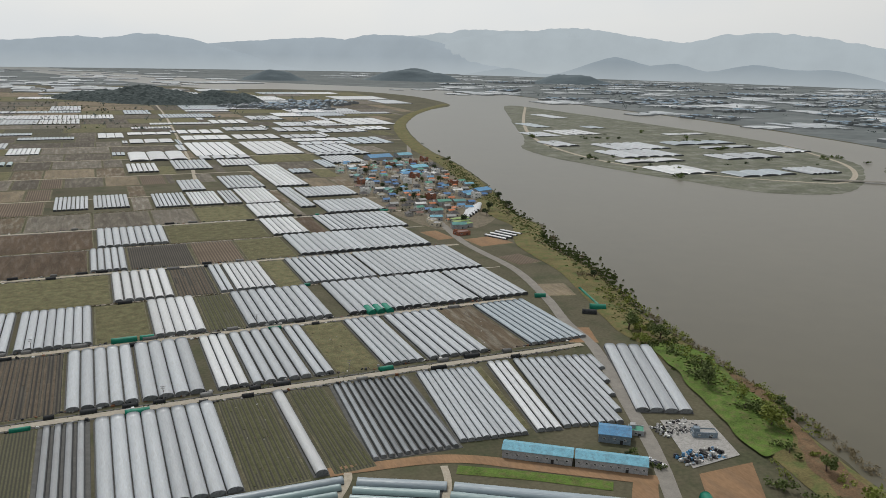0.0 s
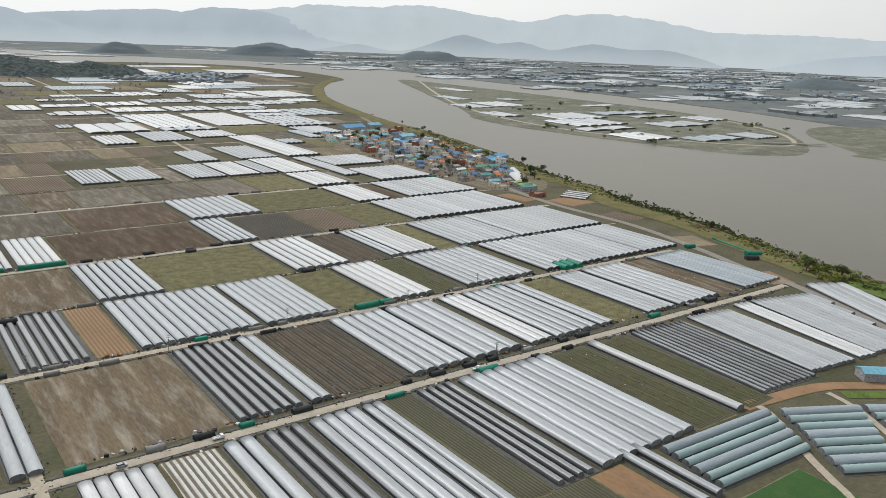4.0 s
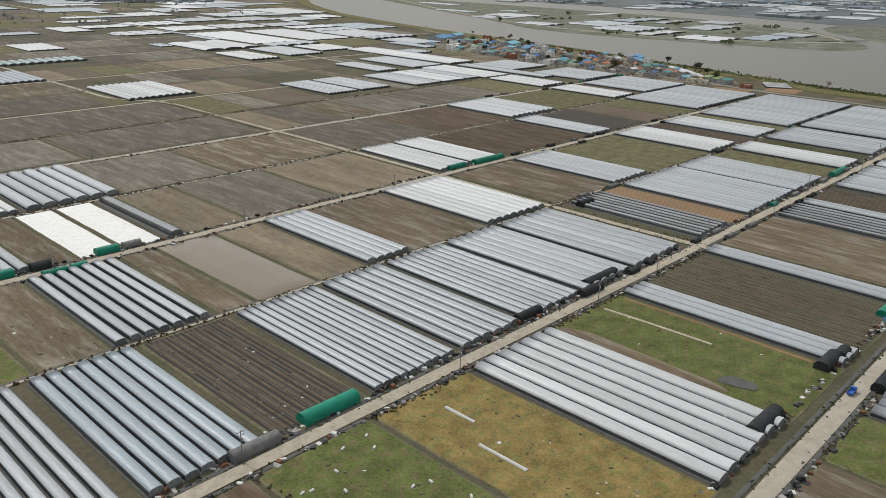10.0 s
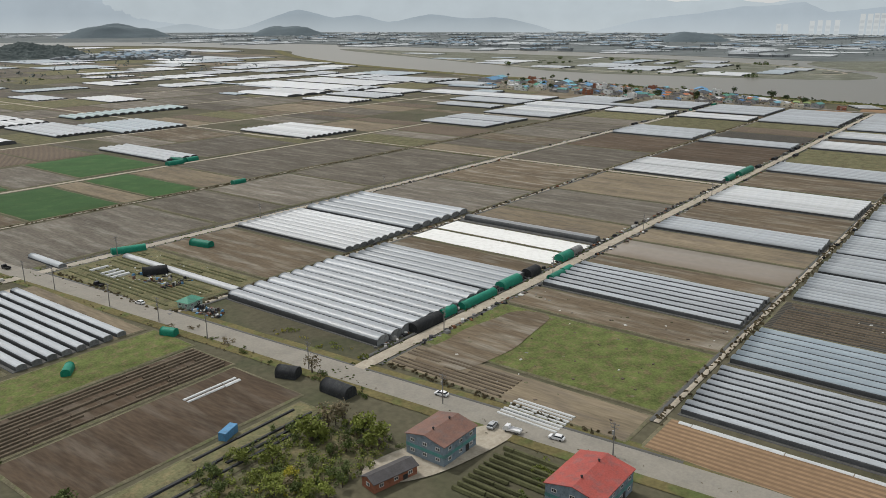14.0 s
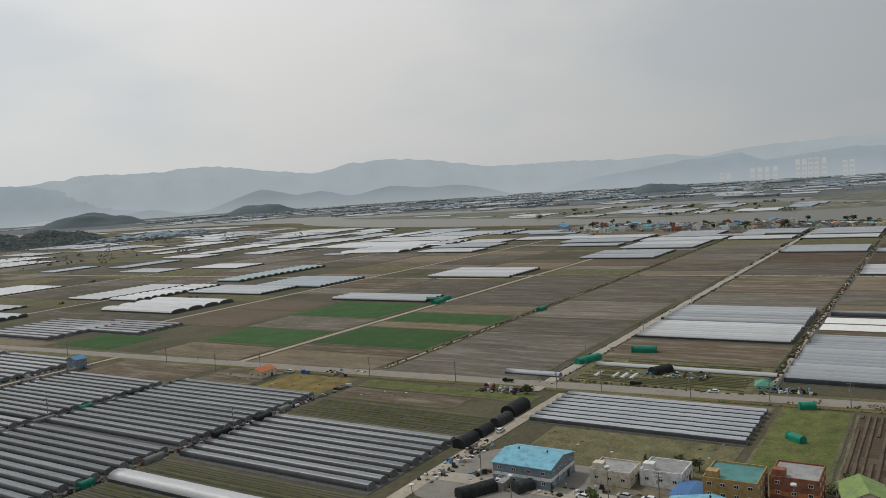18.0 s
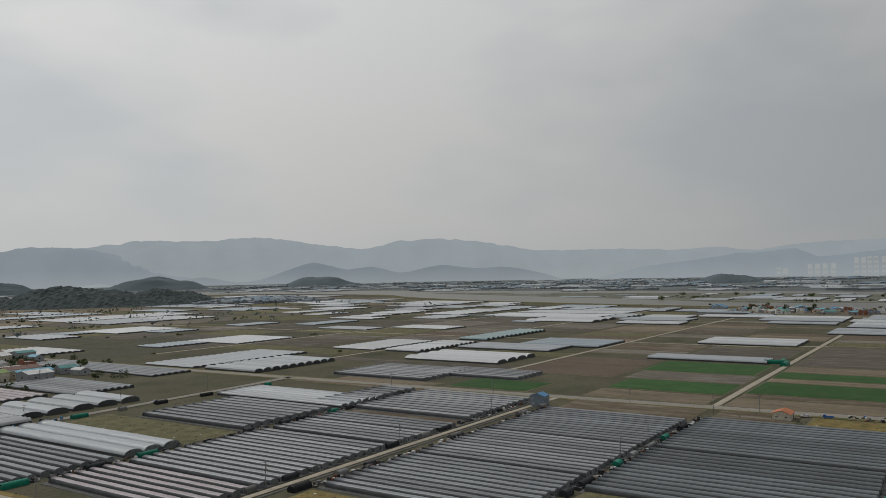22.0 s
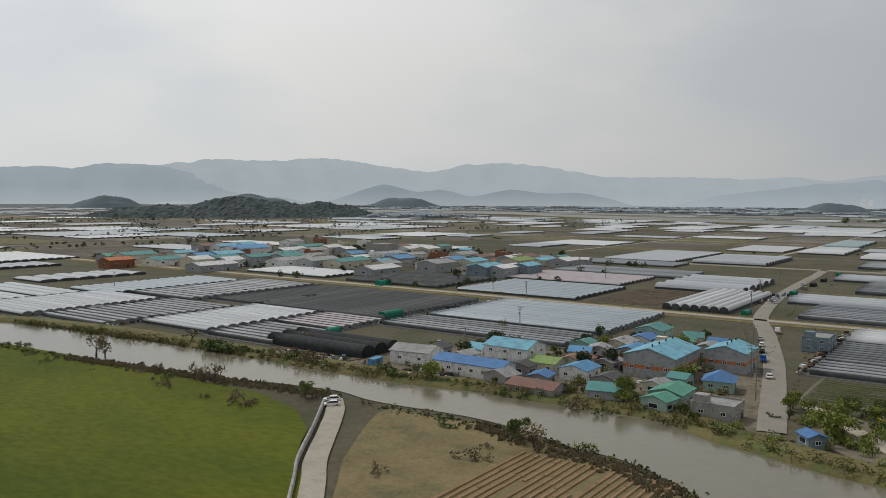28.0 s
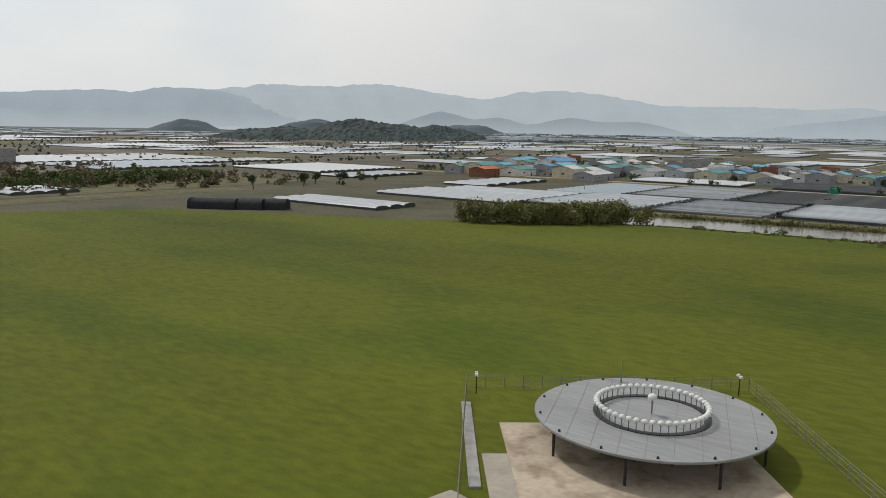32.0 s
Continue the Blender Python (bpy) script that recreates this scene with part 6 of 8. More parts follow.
for lab, x, y, w, d, h, rz, rf, wl_, form, along, st, cols, band, vents in (
        ("hut with a vivid blue hipped roof", -588, 764.5, 4.5, 4.5, 1.8, 10, "royal", "mint", "hip", "x", 1, 2, None, 0),
        ("cottage with a blue ridged roof", -594, 786, 5.5, 5, 1.9, 0, "blue", "white", "gable", "x", 1, 2, None, 0),
        ("cottage with a lime-painted roof", -592, 793, 5, 5, 1.8, 0, "lime", "cream", "gable", "y", 1, 2, None, 0),
        ("cream storehouse with a brown ridged roof in the village", -587, 790, 6, 5, 1.8, 0, "brown", "cream", "gable", "x", 1, 2, None, 0),
        ("white workshop with a grey roof", -600, 816, 6, 8, 2.4, 10, "grey", "white", "gable", "y", 1, 2, None, 0),
        ("white house with a green roof in the village", -552, 789, 7, 6, 2.8, 0, "teal", "mint", "gable", "x", 2, 2, None, 0),
        ("blue-roofed cottage in the village", -560, 788, 5.5, 5, 2, 0, "royal", "white", "gable", "x", 1, 2, None, 0),
        ("grey-roofed cottage in the village", -567, 790, 6, 5, 2, 0, "grey", "cream", "gable", "x", 1, 2, None, 0),
        ("blue-roofed store in the village", -573, 785, 6, 5, 2, 0, "blue", "grey", "gable", "x", 1, 2, None, 0)):
    house(lab, x, y, w, d, h, rz, rf, wl_, form, along, 0.3, st, cols, band, vents)
for lab, x, y, w, d, h, rz, rf, wl_, form, along, st, cols, band, vents in (
        ("slate two-storey house by the village road", -541, 758.5, 8, 5, 2.8, 0, "grey", "slate", "flat", "x", 2, 3, None, 0),
        ("teal-roofed hut beside the greenhouses", -571, 796, 4, 5, 1.6, 0, "teal", "mint", "gable", "x", 1, 1, None, 0),
        ("cream flat-roofed house in the village", -564, 781, 6, 5, 2.4, 0, "grey", "cream", "flat", "x", 1, 2, None, 0)):
    house(lab, x, y, w, d, h, rz, rf, wl_, form, along, 0.3, st, cols, band, vents)
for k, (x, y, rf, wl_, w, d, h) in enumerate(((-486, 1012, "teal", "grey", 14, 9, 4), (-474, 1004, "teal", "grey", 14, 9, 4), (-462, 996, "teal", "grey", 14, 9, 4), (-452, 1008, "teal", "white", 12, 9, 4), (-470, 1030, "sky", "grey", 16, 9, 4), (-440, 1050, "blue", "white", 24, 12, 4.5), (-410, 1035, "teal", "grey", 20, 9, 4.5),
                                            (-452, 895, "sky", "slate", 15, 9, 4), (-438, 885, "sky", "slate", 12, 8, 4), (-410, 905, "lime", "cream", 16, 9, 3.5), (-398, 915, "white", "grey", 16, 9, 3.5), (-520, 1040, "orange", "brick", 12, 8, 3.4), (-430, 930, "brown", "cream", 12, 8, 3), (-505, 1062, "green", "grey", 18, 9, 3.5))):
    house(f"{rf}-roofed works hall with {wl_} walls", x, y, w, d, h, 2, rf, wl_, "gable", "x", 0.25, 1, 4, None, 2, "factory", "factories", True, True)
house("bare concrete office block with rows of dark windows", -402, 990, 14, 10, 7, 2, "grey", "block", "flat", storeys=4, cols=5, name="office_block", group="factories")
house("white flat-roofed office with a grey roof", -425, 970, 12, 9, 4.5, 2, "grey", "white", "flat", storeys=2, cols=4, name="office_block", group="factories")
house("long grey-brown building beyond the meadow", -640, 1250, 34, 12, 7, -10, "brown", "block", "flat", storeys=3, cols=10, name="factory", group="factories")

# ---- roofs of the riverside village and the town behind the canal ----
KINDS = {}
hr = random.Random(8)


def small_house(x, y, rz):
    """One of a dozen kinds of small house; repeats share their meshes."""
    kd = hr.choice((0, 1, 2, 2, 3, 4, 5, 6, 7, 7, 8, 9, 10, 11, 11, 12, 12, 13))
    rf, wl_, form, w, d, h, st = (("blue", "white", "gable", 6, 5, 2, 1), ("sky", "grey", "gable", 8, 5, 2.4, 1), ("grey", "cream", "flat", 6, 6, 2.4, 1), ("green", "white", "gable", 6, 5, 2, 1), ("brown", "cream", "gable", 5, 4.5, 1.8, 1), ("teal", "grey", "gable", 9, 6, 2.8, 1),
                                  ("grey", "white", "flat", 6, 6, 4.2, 2), ("dark", "block", "gable", 5, 4.5, 1.9, 1), ("orange", "cream", "gable", 5, 4, 1.9, 1), ("royal", "grey", "gable", 5, 5, 1.9, 1), ("white", "grey", "gable", 8, 5, 2.4, 1), ("grey", "block", "gable", 6, 5, 2, 1),
                                  ("dark", "cream", "hip", 6, 5, 1.9, 1), ("grey", "brick", "flat", 6, 7, 4, 2))[kd]
    if kd in KINDS:
        return copy_thing(KINDS[kd], pose(x, y, 0.05, 0, 0, rz))
    KINDS[kd] = house(f"small {'two-storey ' if st == 2 else ''}village house with a {rf} {'flat' if form == 'flat' else 'ridged' if form == 'gable' else 'hipped'} roof", x, y, w, d, h, rz, rf, wl_, form, "x", 0.35, st, 2, lite=True)
    return KINDS[kd]


y = 446.0
while y < 745:
    xa, xb = np.interp(y, (440, 510, 600, 720, 750), (206, 190, 186, 216, 232)), np.interp(y, (440, 470, 545, 684, 760), (222, 222, 283, 308, 320))
    x = xa + hr.uniform(0, 5)
    while x < xb:
        if hr.random() < 0.74 and free(x - 4, x + 4, y - 3, y + 3):
            small_house(x + hr.uniform(-1, 1), y + hr.uniform(-1.5, 1.5), hr.choice((0, 90, 0, 15, -12)))
        x += hr.uniform(8.5, 13)
    y += 9.0
sheet("village_ground", [(204, 440), (190, 500), (184, 590), (205, 690), (235, 755), (320, 765), (306, 684), (286, 552), (248, 462)], M_YARD, 0.12, "dusty ground between the houses of the river village", "yard", 2.0)
for _ in range(90):
    x, y = hr.uniform(-500, -330), hr.uniform(880, 1130)
    if free(x - 6, x + 6, y - 6, y + 6):
        small_house(x, y, hr.choice((0, 90, 5, -8)))
        TAKEN.append((x - 5, x + 5, y - 5, y + 5))
for lab, x, y, w, d, rz, rf in (("big river works shed with a bright blue roof", 272, 768, 26, 16, 10, "blue"), ("big river works shed with a sky-blue roof", 303, 778, 16, 12, 10, "sky"), ("long river works shed with a blue ridged roof", 262, 655, 20, 9, 12, "blue"), ("grey-walled river works with a sky-blue roof", 284, 690, 18, 12, 12, "sky"),
                                ("blue-roofed boat works by the river", 284, 556, 15, 11, 20, "blue"), ("river works with a teal roof", 270, 725, 14, 9, 14, "teal"), ("orange-roofed store in the river village", 224, 548, 9, 6, 0, "orange"), ("green-roofed store in the river village", 236, 520, 10, 7, 0, "green"), ("river works with a blue roof and grey walls", 268, 548, 11, 8, 14, "blue")):
    house(lab, x, y, w, d, 3.2, rz, rf, "grey", "gable", "x", 0.3, 1, 4, None, 0, "factory", "factories", True, True)
for k in range(6):
    greenhouse(225 + 4.4 * k, 229.0 + 4.4 * k, 466 + 5 * k, 498 + 4 * k, 1, "white", far=True, rz=-30)
for k in range(3):
    house("long store with a lime-green flat roof by the river road", 217 + 2.5 * k, 446 + 8 * k, 13, 4.5, 2.6, 12, "lime", "grey", "gable", "x", 0.12, 1, 4, None, 0, "store", "factories", True, True)
house("dull pink store at the edge of the river village", 208, 428, 9, 6, 2.0, 8, "brown", "brick", "flat", "x", 0.12, 1, 3, None, 0, "store", "factories", True, True)
field(188, 200, 418, 442, "orange", 0.05, 6)
field(205, 228, 395, 416, "orange", 0.05, 6)
field(206, 222, 352, 372, "brownrows", 0.05, 10)
for k in range(4):
    greenhouse(226 + 5 * k, 228.5 + 5 * k, 405 + 3 * k, 421 + 3 * k, 1, "white", far=True, rz=25)
for k, (x0, x1, y0, y1, n) in enumerate(((571, 648, 770, 830, 5), (532, 616, 708, 766, 5), (506, 586, 670, 690, 2), (674, 775, 796, 828, 3), (687, 767, 755, 770, 2), (637, 722, 666, 705, 3), (504, 556, 590, 640, 3), (558, 628, 560, 590, 3), (640, 680, 553, 592, 6), (755, 800, 698, 742, 3), (606, 666, 940, 1005, 4), (622, 650, 1050, 1120, 3),
                                            (554, 594, 930, 985, 3), (517, 550, 820, 870, 2), (754, 823, 905, 925, 2), (700, 728, 1020, 1055, 2), (745, 775, 1200, 1285, 3))):
    greenhouse(x0, x1, y0, y1, n, ("silver", "silver", "white", "blue")[k % 4], far=True)
strip("island_bridge", [(612, 528), (620, 524), (651, 501), (665, 492)], 5, M_ROADGREY, 1.2, "low grey bridge from the island to the east bank", "bridge", lift=0.5)
strip("island_road", [(843, 1475), (640, 1120), (530, 886), (497, 705), (530, 600), (585, 530), (640, 512), (740, 600), (820, 760)], 5, M_DIRT, 0.24, "pale dyke road round the island", "road")

# ---- the beacon on the airfield ----
M_DECK = mat("galvanised_mesh_deck", (0.30, 0.305, 0.30), 0.6, metal=0.2, vary=0.22, scale=0.3, fine=5.0, stain=(0.2, 0.2, 0.19), stain_amt=0.5, stretch=(1, 0.12, 1))
M_DOME = mat("white_fibreglass", (0.72, 0.72, 0.69), 0.4, vary=0.05, scale=2.0)
M_SLAB = mat("stained_concrete_slab", (0.46, 0.385, 0.29), 0.9, vary=0.2, scale=0.25, fine=2.5, stain=(0.22, 0.16, 0.11), stain_amt=0.7, coords="World")
BX, BY, BZ = -756.2, 864.2, 2.05
beacon = thing("radio_beacon", "round grey mesh deck on posts with a ring of white aerials", "radio beacon", BX, BY, 0.25)
R = 7.45
n = 72
v = [(R * math.cos(2 * math.pi * i / n), R * math.sin(2 * math.pi * i / n), z) for z in (BZ - 0.14, BZ) for i in range(n)]
part("deck", mesh_of("deck", v, [list(range(n - 1, -1, -1)), list(range(n, 2 * n))] + [[i, (i + 1) % n, n + (i + 1) % n, n + i] for i in range(n)], M_DECK), beacon)
post = mesh_of("post", *cyl_data(0, 0, 0, BZ - 0.14, 0.09, 0.09, 8), M_DARK)
for k in range(8):
    a = 2 * math.pi * k / 8 + 0.2
    part("post", post, beacon, pose(R * 0.93 * math.cos(a), R * 0.93 * math.sin(a), 0))
for k in range(4):
    a = 2 * math.pi * k / 4 + 0.5
    part("post", post, beacon, pose(R * 0.4 * math.cos(a), R * 0.4 * math.sin(a), 0))
for k in range(7):
    u = (k - 3) * 1.9
    part("joist", box("joist", M_DARK, -math.sqrt(R * R - u * u) * 0.96, math.sqrt(R * R - u * u) * 0.96, u - 0.05, u + 0.05, BZ - 0.36, BZ - 0.14), beacon)
for k in range(9):
    u = (k - 4) * 1.55
    hw = math.sqrt(R * R - u * u) * 0.97
    part("seam", box("seam", M_POLE, -hw, hw, u - 0.015, u + 0.015, BZ, BZ + 0.014), beacon, pose(0, 0, 0, 0, 0, 20))
stem = mesh_of("aerial_stem", *cyl_data(0, 0, 0, 0.75, 0.04, 0.04, 6), M_POLE)
dv, df = [], []
prof = [(0.14, 0.75), (0.24, 0.8), (0.25, 0.92), (0.2, 1.02), (0.1, 1.08), (0.0, 1.1)]
for rr, zz in prof:
    dv += [(rr * math.cos(2 * math.pi * i / 10), rr * math.sin(2 * math.pi * i / 10), zz) for i in range(10)]
for k in range(len(prof) - 1):
    df += [[k * 10 + i, k * 10 + (i + 1) % 10, (k + 1) * 10 + (i + 1) % 10, (k + 1) * 10 + i] for i in range(10)]
df.append([9 - i for i in range(10)])
dome = mesh_of("aerial_dome", dv, df, M_DOME, True)
for k in range(46):
    a = 2 * math.pi * k / 46
    part("aerial_dome", dome, part("aerial", stem, beacon, pose(3.5 * math.cos(a), 3.5 * math.sin(a), BZ) @ Matrix.Diagonal((0.8, 0.8, 0.8, 1))))
part("aerial_dome", dome, part("aerial", stem, beacon, pose(0, 0, BZ + 0.05, 0, 0, 0) @ Matrix.Diagonal((1.2, 1.2, 1.2, 1))))
base_ring_v, base_ring_f = [], []
for rr, zz in ((3.3, BZ), (3.3, BZ + 0.05), (3.7, BZ + 0.05), (3.7, BZ)):
    base_ring_v += [(rr * math.cos(2 * math.pi * i / 48), rr * math.sin(2 * math.pi * i / 48), zz) for i in range(48)]
for k in range(3):
    base_ring_f += [[k * 48 + i, k * 48 + (i + 1) % 48, (k + 1) * 48 + (i + 1) % 48, (k + 1) * 48 + i] for i in range(48)]
part("cable_ring", mesh_of("cable_ring", base_ring_v, base_ring_f, M_DARK), beacon)
part("mast", mesh_of("mast", *cyl_data(4.7, 4.3, BZ, BZ + 1.7, 0.06, 0.05, 6), ROOF["lime"]), beacon, label="thin yellow-green mast")
for k in range(14):
    a = 2 * math.pi * k / 14
    part("edge_lamp", mesh_of("edge_lamp", *cyl_data(R * 0.96 * math.cos(a), R * 0.96 * math.sin(a), BZ, BZ + 0.14, 0.09, 0.06, 6), M_DARK), beacon)
thing("concrete_apron", "stained sandy concrete slab under the beacon", "slab", -762.0, 863.6, 0.22, 39, kind="structure", me=box("concrete_apron", M_SLAB, -10.5, 8.4, -9.0, 6.2, 0, 0.12))
thing("access_drive", "pale concrete drive to the beacon", "drive", -764.6, 870.0, 0.21, 39, kind="structure", me=box("access_drive", M_ROAD, -14, 1.2, -1.1, 1.2, 0, 0.1))
thing("kiosk", "low equipment hut with a brown flat roof beside the apron", "hut", -768.3, 863.2, 0.34, 39, me=box("kiosk", M_WALLS["brick"], -2.6, 0.2, -2.2, 1.0, 0, 0.9))
strip("service_road", [(-830, 878), (-800, 876), (-779, 870), (-770, 868)], 4.5, M_ROAD, 0.24, "pale concrete airfield service road", "road")


def fence(pts, h=1.1):
    """A mesh fence: posts, rails and a coping."""
    fn = thing("fence", "thin grey wire-mesh fence on posts", "fence", 0, 0, 0.2, group="fences")
    pm = mesh_of("post", *cyl_data(0, 0, 0, h, 0.035, 0.035, 6), M_POLE)
    for (xa, ya), (xb, yb) in zip(pts, pts[1:]):
        ln = math.hypot(xb - xa, yb - ya)
        k = max(1, int(ln / 1.4))
        rz = math.degrees(math.atan2(yb - ya, xb - xa))
        for i in range(k + 1):
            part("post", pm, fn, pose(xa + (xb - xa) * i / k, ya + (yb - ya) * i / k, 0))
        for z in (0.15, 0.5, 0.85, h - 0.03):
            part("rail", box("rail", M_POLE, 0, ln, -0.012, 0.012, z, z + 0.025), fn, pose(xa, ya, 0, 0, 0, rz))
    return fn


fence([(-772, 868), (-754.5, 880), (-741, 862.5), (-757, 850.5)])
for x, y in ((-755.2, 878.6), (-742.6, 862.8)):
    lp = thing("floodlight_post", "short post carrying two white floodlights", "floodlight", x, y, 0.2, 35, "floodlights")
    part("post", mesh_of("post", *cyl_data(0, 0, 0, 1.5, 0.05, 0.05, 6), M_DARK), lp)
    for u in (-0.3, 0.3):
        part("lamp_head", box("lamp_head", M_DOME, u - 0.13, u + 0.13, -0.13, 0.13, 1.5, 1.66, 0.03), lp)
part("kerb", box("kerb", M_CONC, 0, 14, -0.35, 0.35, 0, 0.14), thing("kerb_strip", "weathered concrete strip along the fence", "kerb", -768.5, 869.3, 0.2, 38, kind="structure"))

# ---- more roofs in the canal village and the works beyond ----
sheet("village_ground", [(-611, 752), (-610, 780), (-610, 815), (-604, 828), (-586, 822), (-574, 800), (-552, 796), (-548, 776), (-570, 763), (-590, 757)], M_YARD, 0.07, "weedy dusty ground between village houses", "yard", 0.4)
vr = random.Random(19)
for x, y, w, d, rf, wl_ in ((-598, 779, 4.5, 4, "dark", "block"), (-596.5, 771.5, 3.5, 3.5, "grey", "cream"), (-590.5, 770, 4, 3, "teal", "mint"), (-585, 784.5, 4, 3.5, "grey", "block"), (-606.5, 767.5, 3.5, 4, "green", "mint"), (-598, 795, 3.5, 4, "dark", "block"), (-581, 786, 5, 3.6, "dark", "brick"), (-595.5, 808.5, 4.5, 4, "grey", "white"), (-588, 810, 5, 4, "sky", "white"),
                              (-580, 792.5, 4.5, 4, "blue", "cream"), (-606, 794, 3.5, 5, "grey", "block"), (-575.5, 790.8, 4, 4, "grey", "grey"), (-561, 774.5, 5, 4, "grey", "cream"), (-556, 781, 4.5, 4, "green", "white"), (-554.5, 774.5, 4.5, 3.5, "royal", "mint"), (-548.5, 781.5, 5, 4, "teal", "cream"), (-567, 775.5, 4.5, 3.6, "dark", "block"), (-593, 816.5, 5, 4, "dark", "block"), (-582, 804, 4, 6, "brown", "brick")):
    house(f"{rf}-roofed low {wl_} house crowded in the village", x, y, w, d, vr.uniform(1.5, 2.1), vr.choice((0, 8, -10, 15)), rf, wl_, "gable", vr.choice("xy"), 0.3, 1, 1, lite=True)
for _ in range(200):
    x, y = vr.uniform(-505, -345), vr.uniform(880, 1095)
    w, d = vr.uniform(9, 22), vr.uniform(7, 11)
    if free(x - w / 2, x + w / 2, y - d / 2, y + d / 2):
        rf, wl_ = vr.choice(("sky", "blue", "teal", "grey", "white", "grey", "white", "brown", "grey")), vr.choice(("grey", "white", "white", "cream"))
        house(f"{rf}-roofed works shed with {wl_} walls among others", x, y, w, d, vr.uniform(2.6, 4.2), 2, rf, wl_, "gable", "x", 0.25, 1, 2, None, 0, "factory", "factories", True, True)
        TAKEN.append((x - w / 2, x + w / 2, y - d / 2, y + d / 2))

# ---- trees, poles, vehicles and small things ----
pr = random.Random(77)


def scatter(n, x0, x1, y0, y1, kinds, size, form="tree", z=0.05, slope=0.0):
    """Trees or shrubs spread over a stretch of ground; slope shifts x with y."""
    for _ in range(n):
        y = pr.uniform(y0, y1)
        f = pr.choice(form) if isinstance(form, tuple) else form
        tree(pr.uniform(x0, x1) + slope * (y - y0), y, pr.choice(kinds), pr.uniform(*size), f, z)


# river bank bushes and trees
scatter(34, 186, 200, 160, 250, ("fresh", "green", "green"), (1.1, 2.1), ("shrub", "tree", "shrub"), 0.3, 0.08)
scatter(12, 152, 176, 108, 150, ("fresh", "green", "green"), (1.1, 1.9), ("shrub", "tree", "shrub"), 0.3, 0.3)
scatter(12, 206, 220, 250, 400, ("green", "dry", "dark"), (1.0, 1.9), ("shrub", "tree", "shrub"), 0.3, 0.24)
scatter(9, 246, 260, 400, 560, ("green", "dark", "dry"), (0.8, 1.4), ("shrub", "tree"), 0.3, 0.26)
scatter(12, 282, 292, 560, 900, ("dark", "green"), (1.0, 1.6), ("shrub", "tree", "shrub"), 0.3, 0.26)
scatter(60, 190, 262, 455, 740, ("dark", "green", "dark", "dry"), (0.9, 1.7), ("tree", "tree", "shrub"), 0.05, 0.16)
scatter(8, 133, 140, 152, 162, ("green", "dark"), (0.6, 1.0), ("shrub", "tree"), 0.05, 0.0)
# island and east bank
scatter(14, 470, 540, 520, 860, ("dark", "green"), (1.6, 2.8), "shrub", 0.22)
scatter(40, 520, 780, 600, 960, ("dark", "green"), (1.8, 3.0), "shrub", 0.22)
# beside the country road
scatter(30, -356, -334, 380, 398, ("green", "green", "fresh", "dark"), (0.35, 0.65), ("tree", "tree", "shrub"), 0.15)
scatter(16, -352, -330, 380, 398, ("yellow", "fresh", "fresh"), (0.55, 0.9), ("shrub", "tree"), 0.15)
scatter(18, -350, -328, 380, 399, ("dry", "green"), (0.5, 0.9), ("shrub", "tree", "shrub"), 0.15)
scatter(7, -336, -328, 392, 396, ("dry",), (0.8, 1.1), "tree", 0.15)
scatter(10, -322, -320, 395, 470, ("green", "dry"), (0.4, 0.7), "shrub", 0.1)
tree(-333, 509, "dark", 1.3)
tree(-320, 410.5, "dry", 1.2)
scatter(16, -311.5, -307.5, 405, 432, ("yellow", "yellow", "fresh"), (0.4, 0.6), "shrub", 0.1)
scatter(12, -332, -320, 356, 362, ("green", "fresh"), (0.4, 0.7), "shrub", 0.1)
scatter(16, -384, -364, 380, 404, ("green", "dark", "dry", "fresh"), (0.7, 1.2), ("tree", "shrub"), 0.1)
scatter(12, -372, -368, 418, 475, ("green", "dark"), (0.5, 0.8), ("tree", "cone", "shrub"), 0.1)
scatter(10, -410, -388, 455, 478, ("green", "dark", "yellow"), (0.6, 1.0), ("tree", "cone"), 0.1)
# canal village and banks
scatter(64, -612, -552, 758, 824, ("green", "fresh", "dark", "dark", "dry"), (0.5, 0.9), ("tree", "tree", "shrub"), 0.1)
scatter(14, -600, -588, 740, 754, ("fresh", "green"), (0.35, 0.6), ("tree", "shrub"), 0.1)
scatter(8, -575, -540, 778, 798, ("green", "dark"), (0.6, 1.0), "tree", 0.1)
scatter(30, -613.5, -610, 750, 880, ("green", "dry", "dark"), (0.5, 1.0), "shrub", 0.3)
scatter(8, -616, -614, 846, 856, ("dark", "green"), (1.1, 1.5), "shrub", 0.3)
scatter(16, -641, -636, 815, 905, ("green", "dry"), (0.4, 0.8), "shrub", 0.15)
for x, y, s in ((-633.6, 865.5, 1.2), (-633, 863.5, 1.1), (-634.0, 836, 1.1), (-633.6, 834, 1.0), (-633.2, 832, 1.1), (-634.5, 845, 0.6), (-600, 844, 1.0), (-612, 866, 0.9)):
    tree(x, y, "dry", s, "tree", 0.15)
for x, y, k, s in ((-631, 776, "green", 0.8), (-632.3, 773.5, "dry", 0.9), (-636, 778, "dry", 0.7), (-640, 777, "dry", 0.7), (-630.5, 788, "green", 0.7), (-629.5, 768, "fresh", 0.7), (-646, 752, "green", 0.8), (-650, 783, "dry", 0.6), (-631.5, 813, "green", 0.9)):
    tree(x, y, k, s, "tree" if s > 0.75 else "shrub", 0.18)
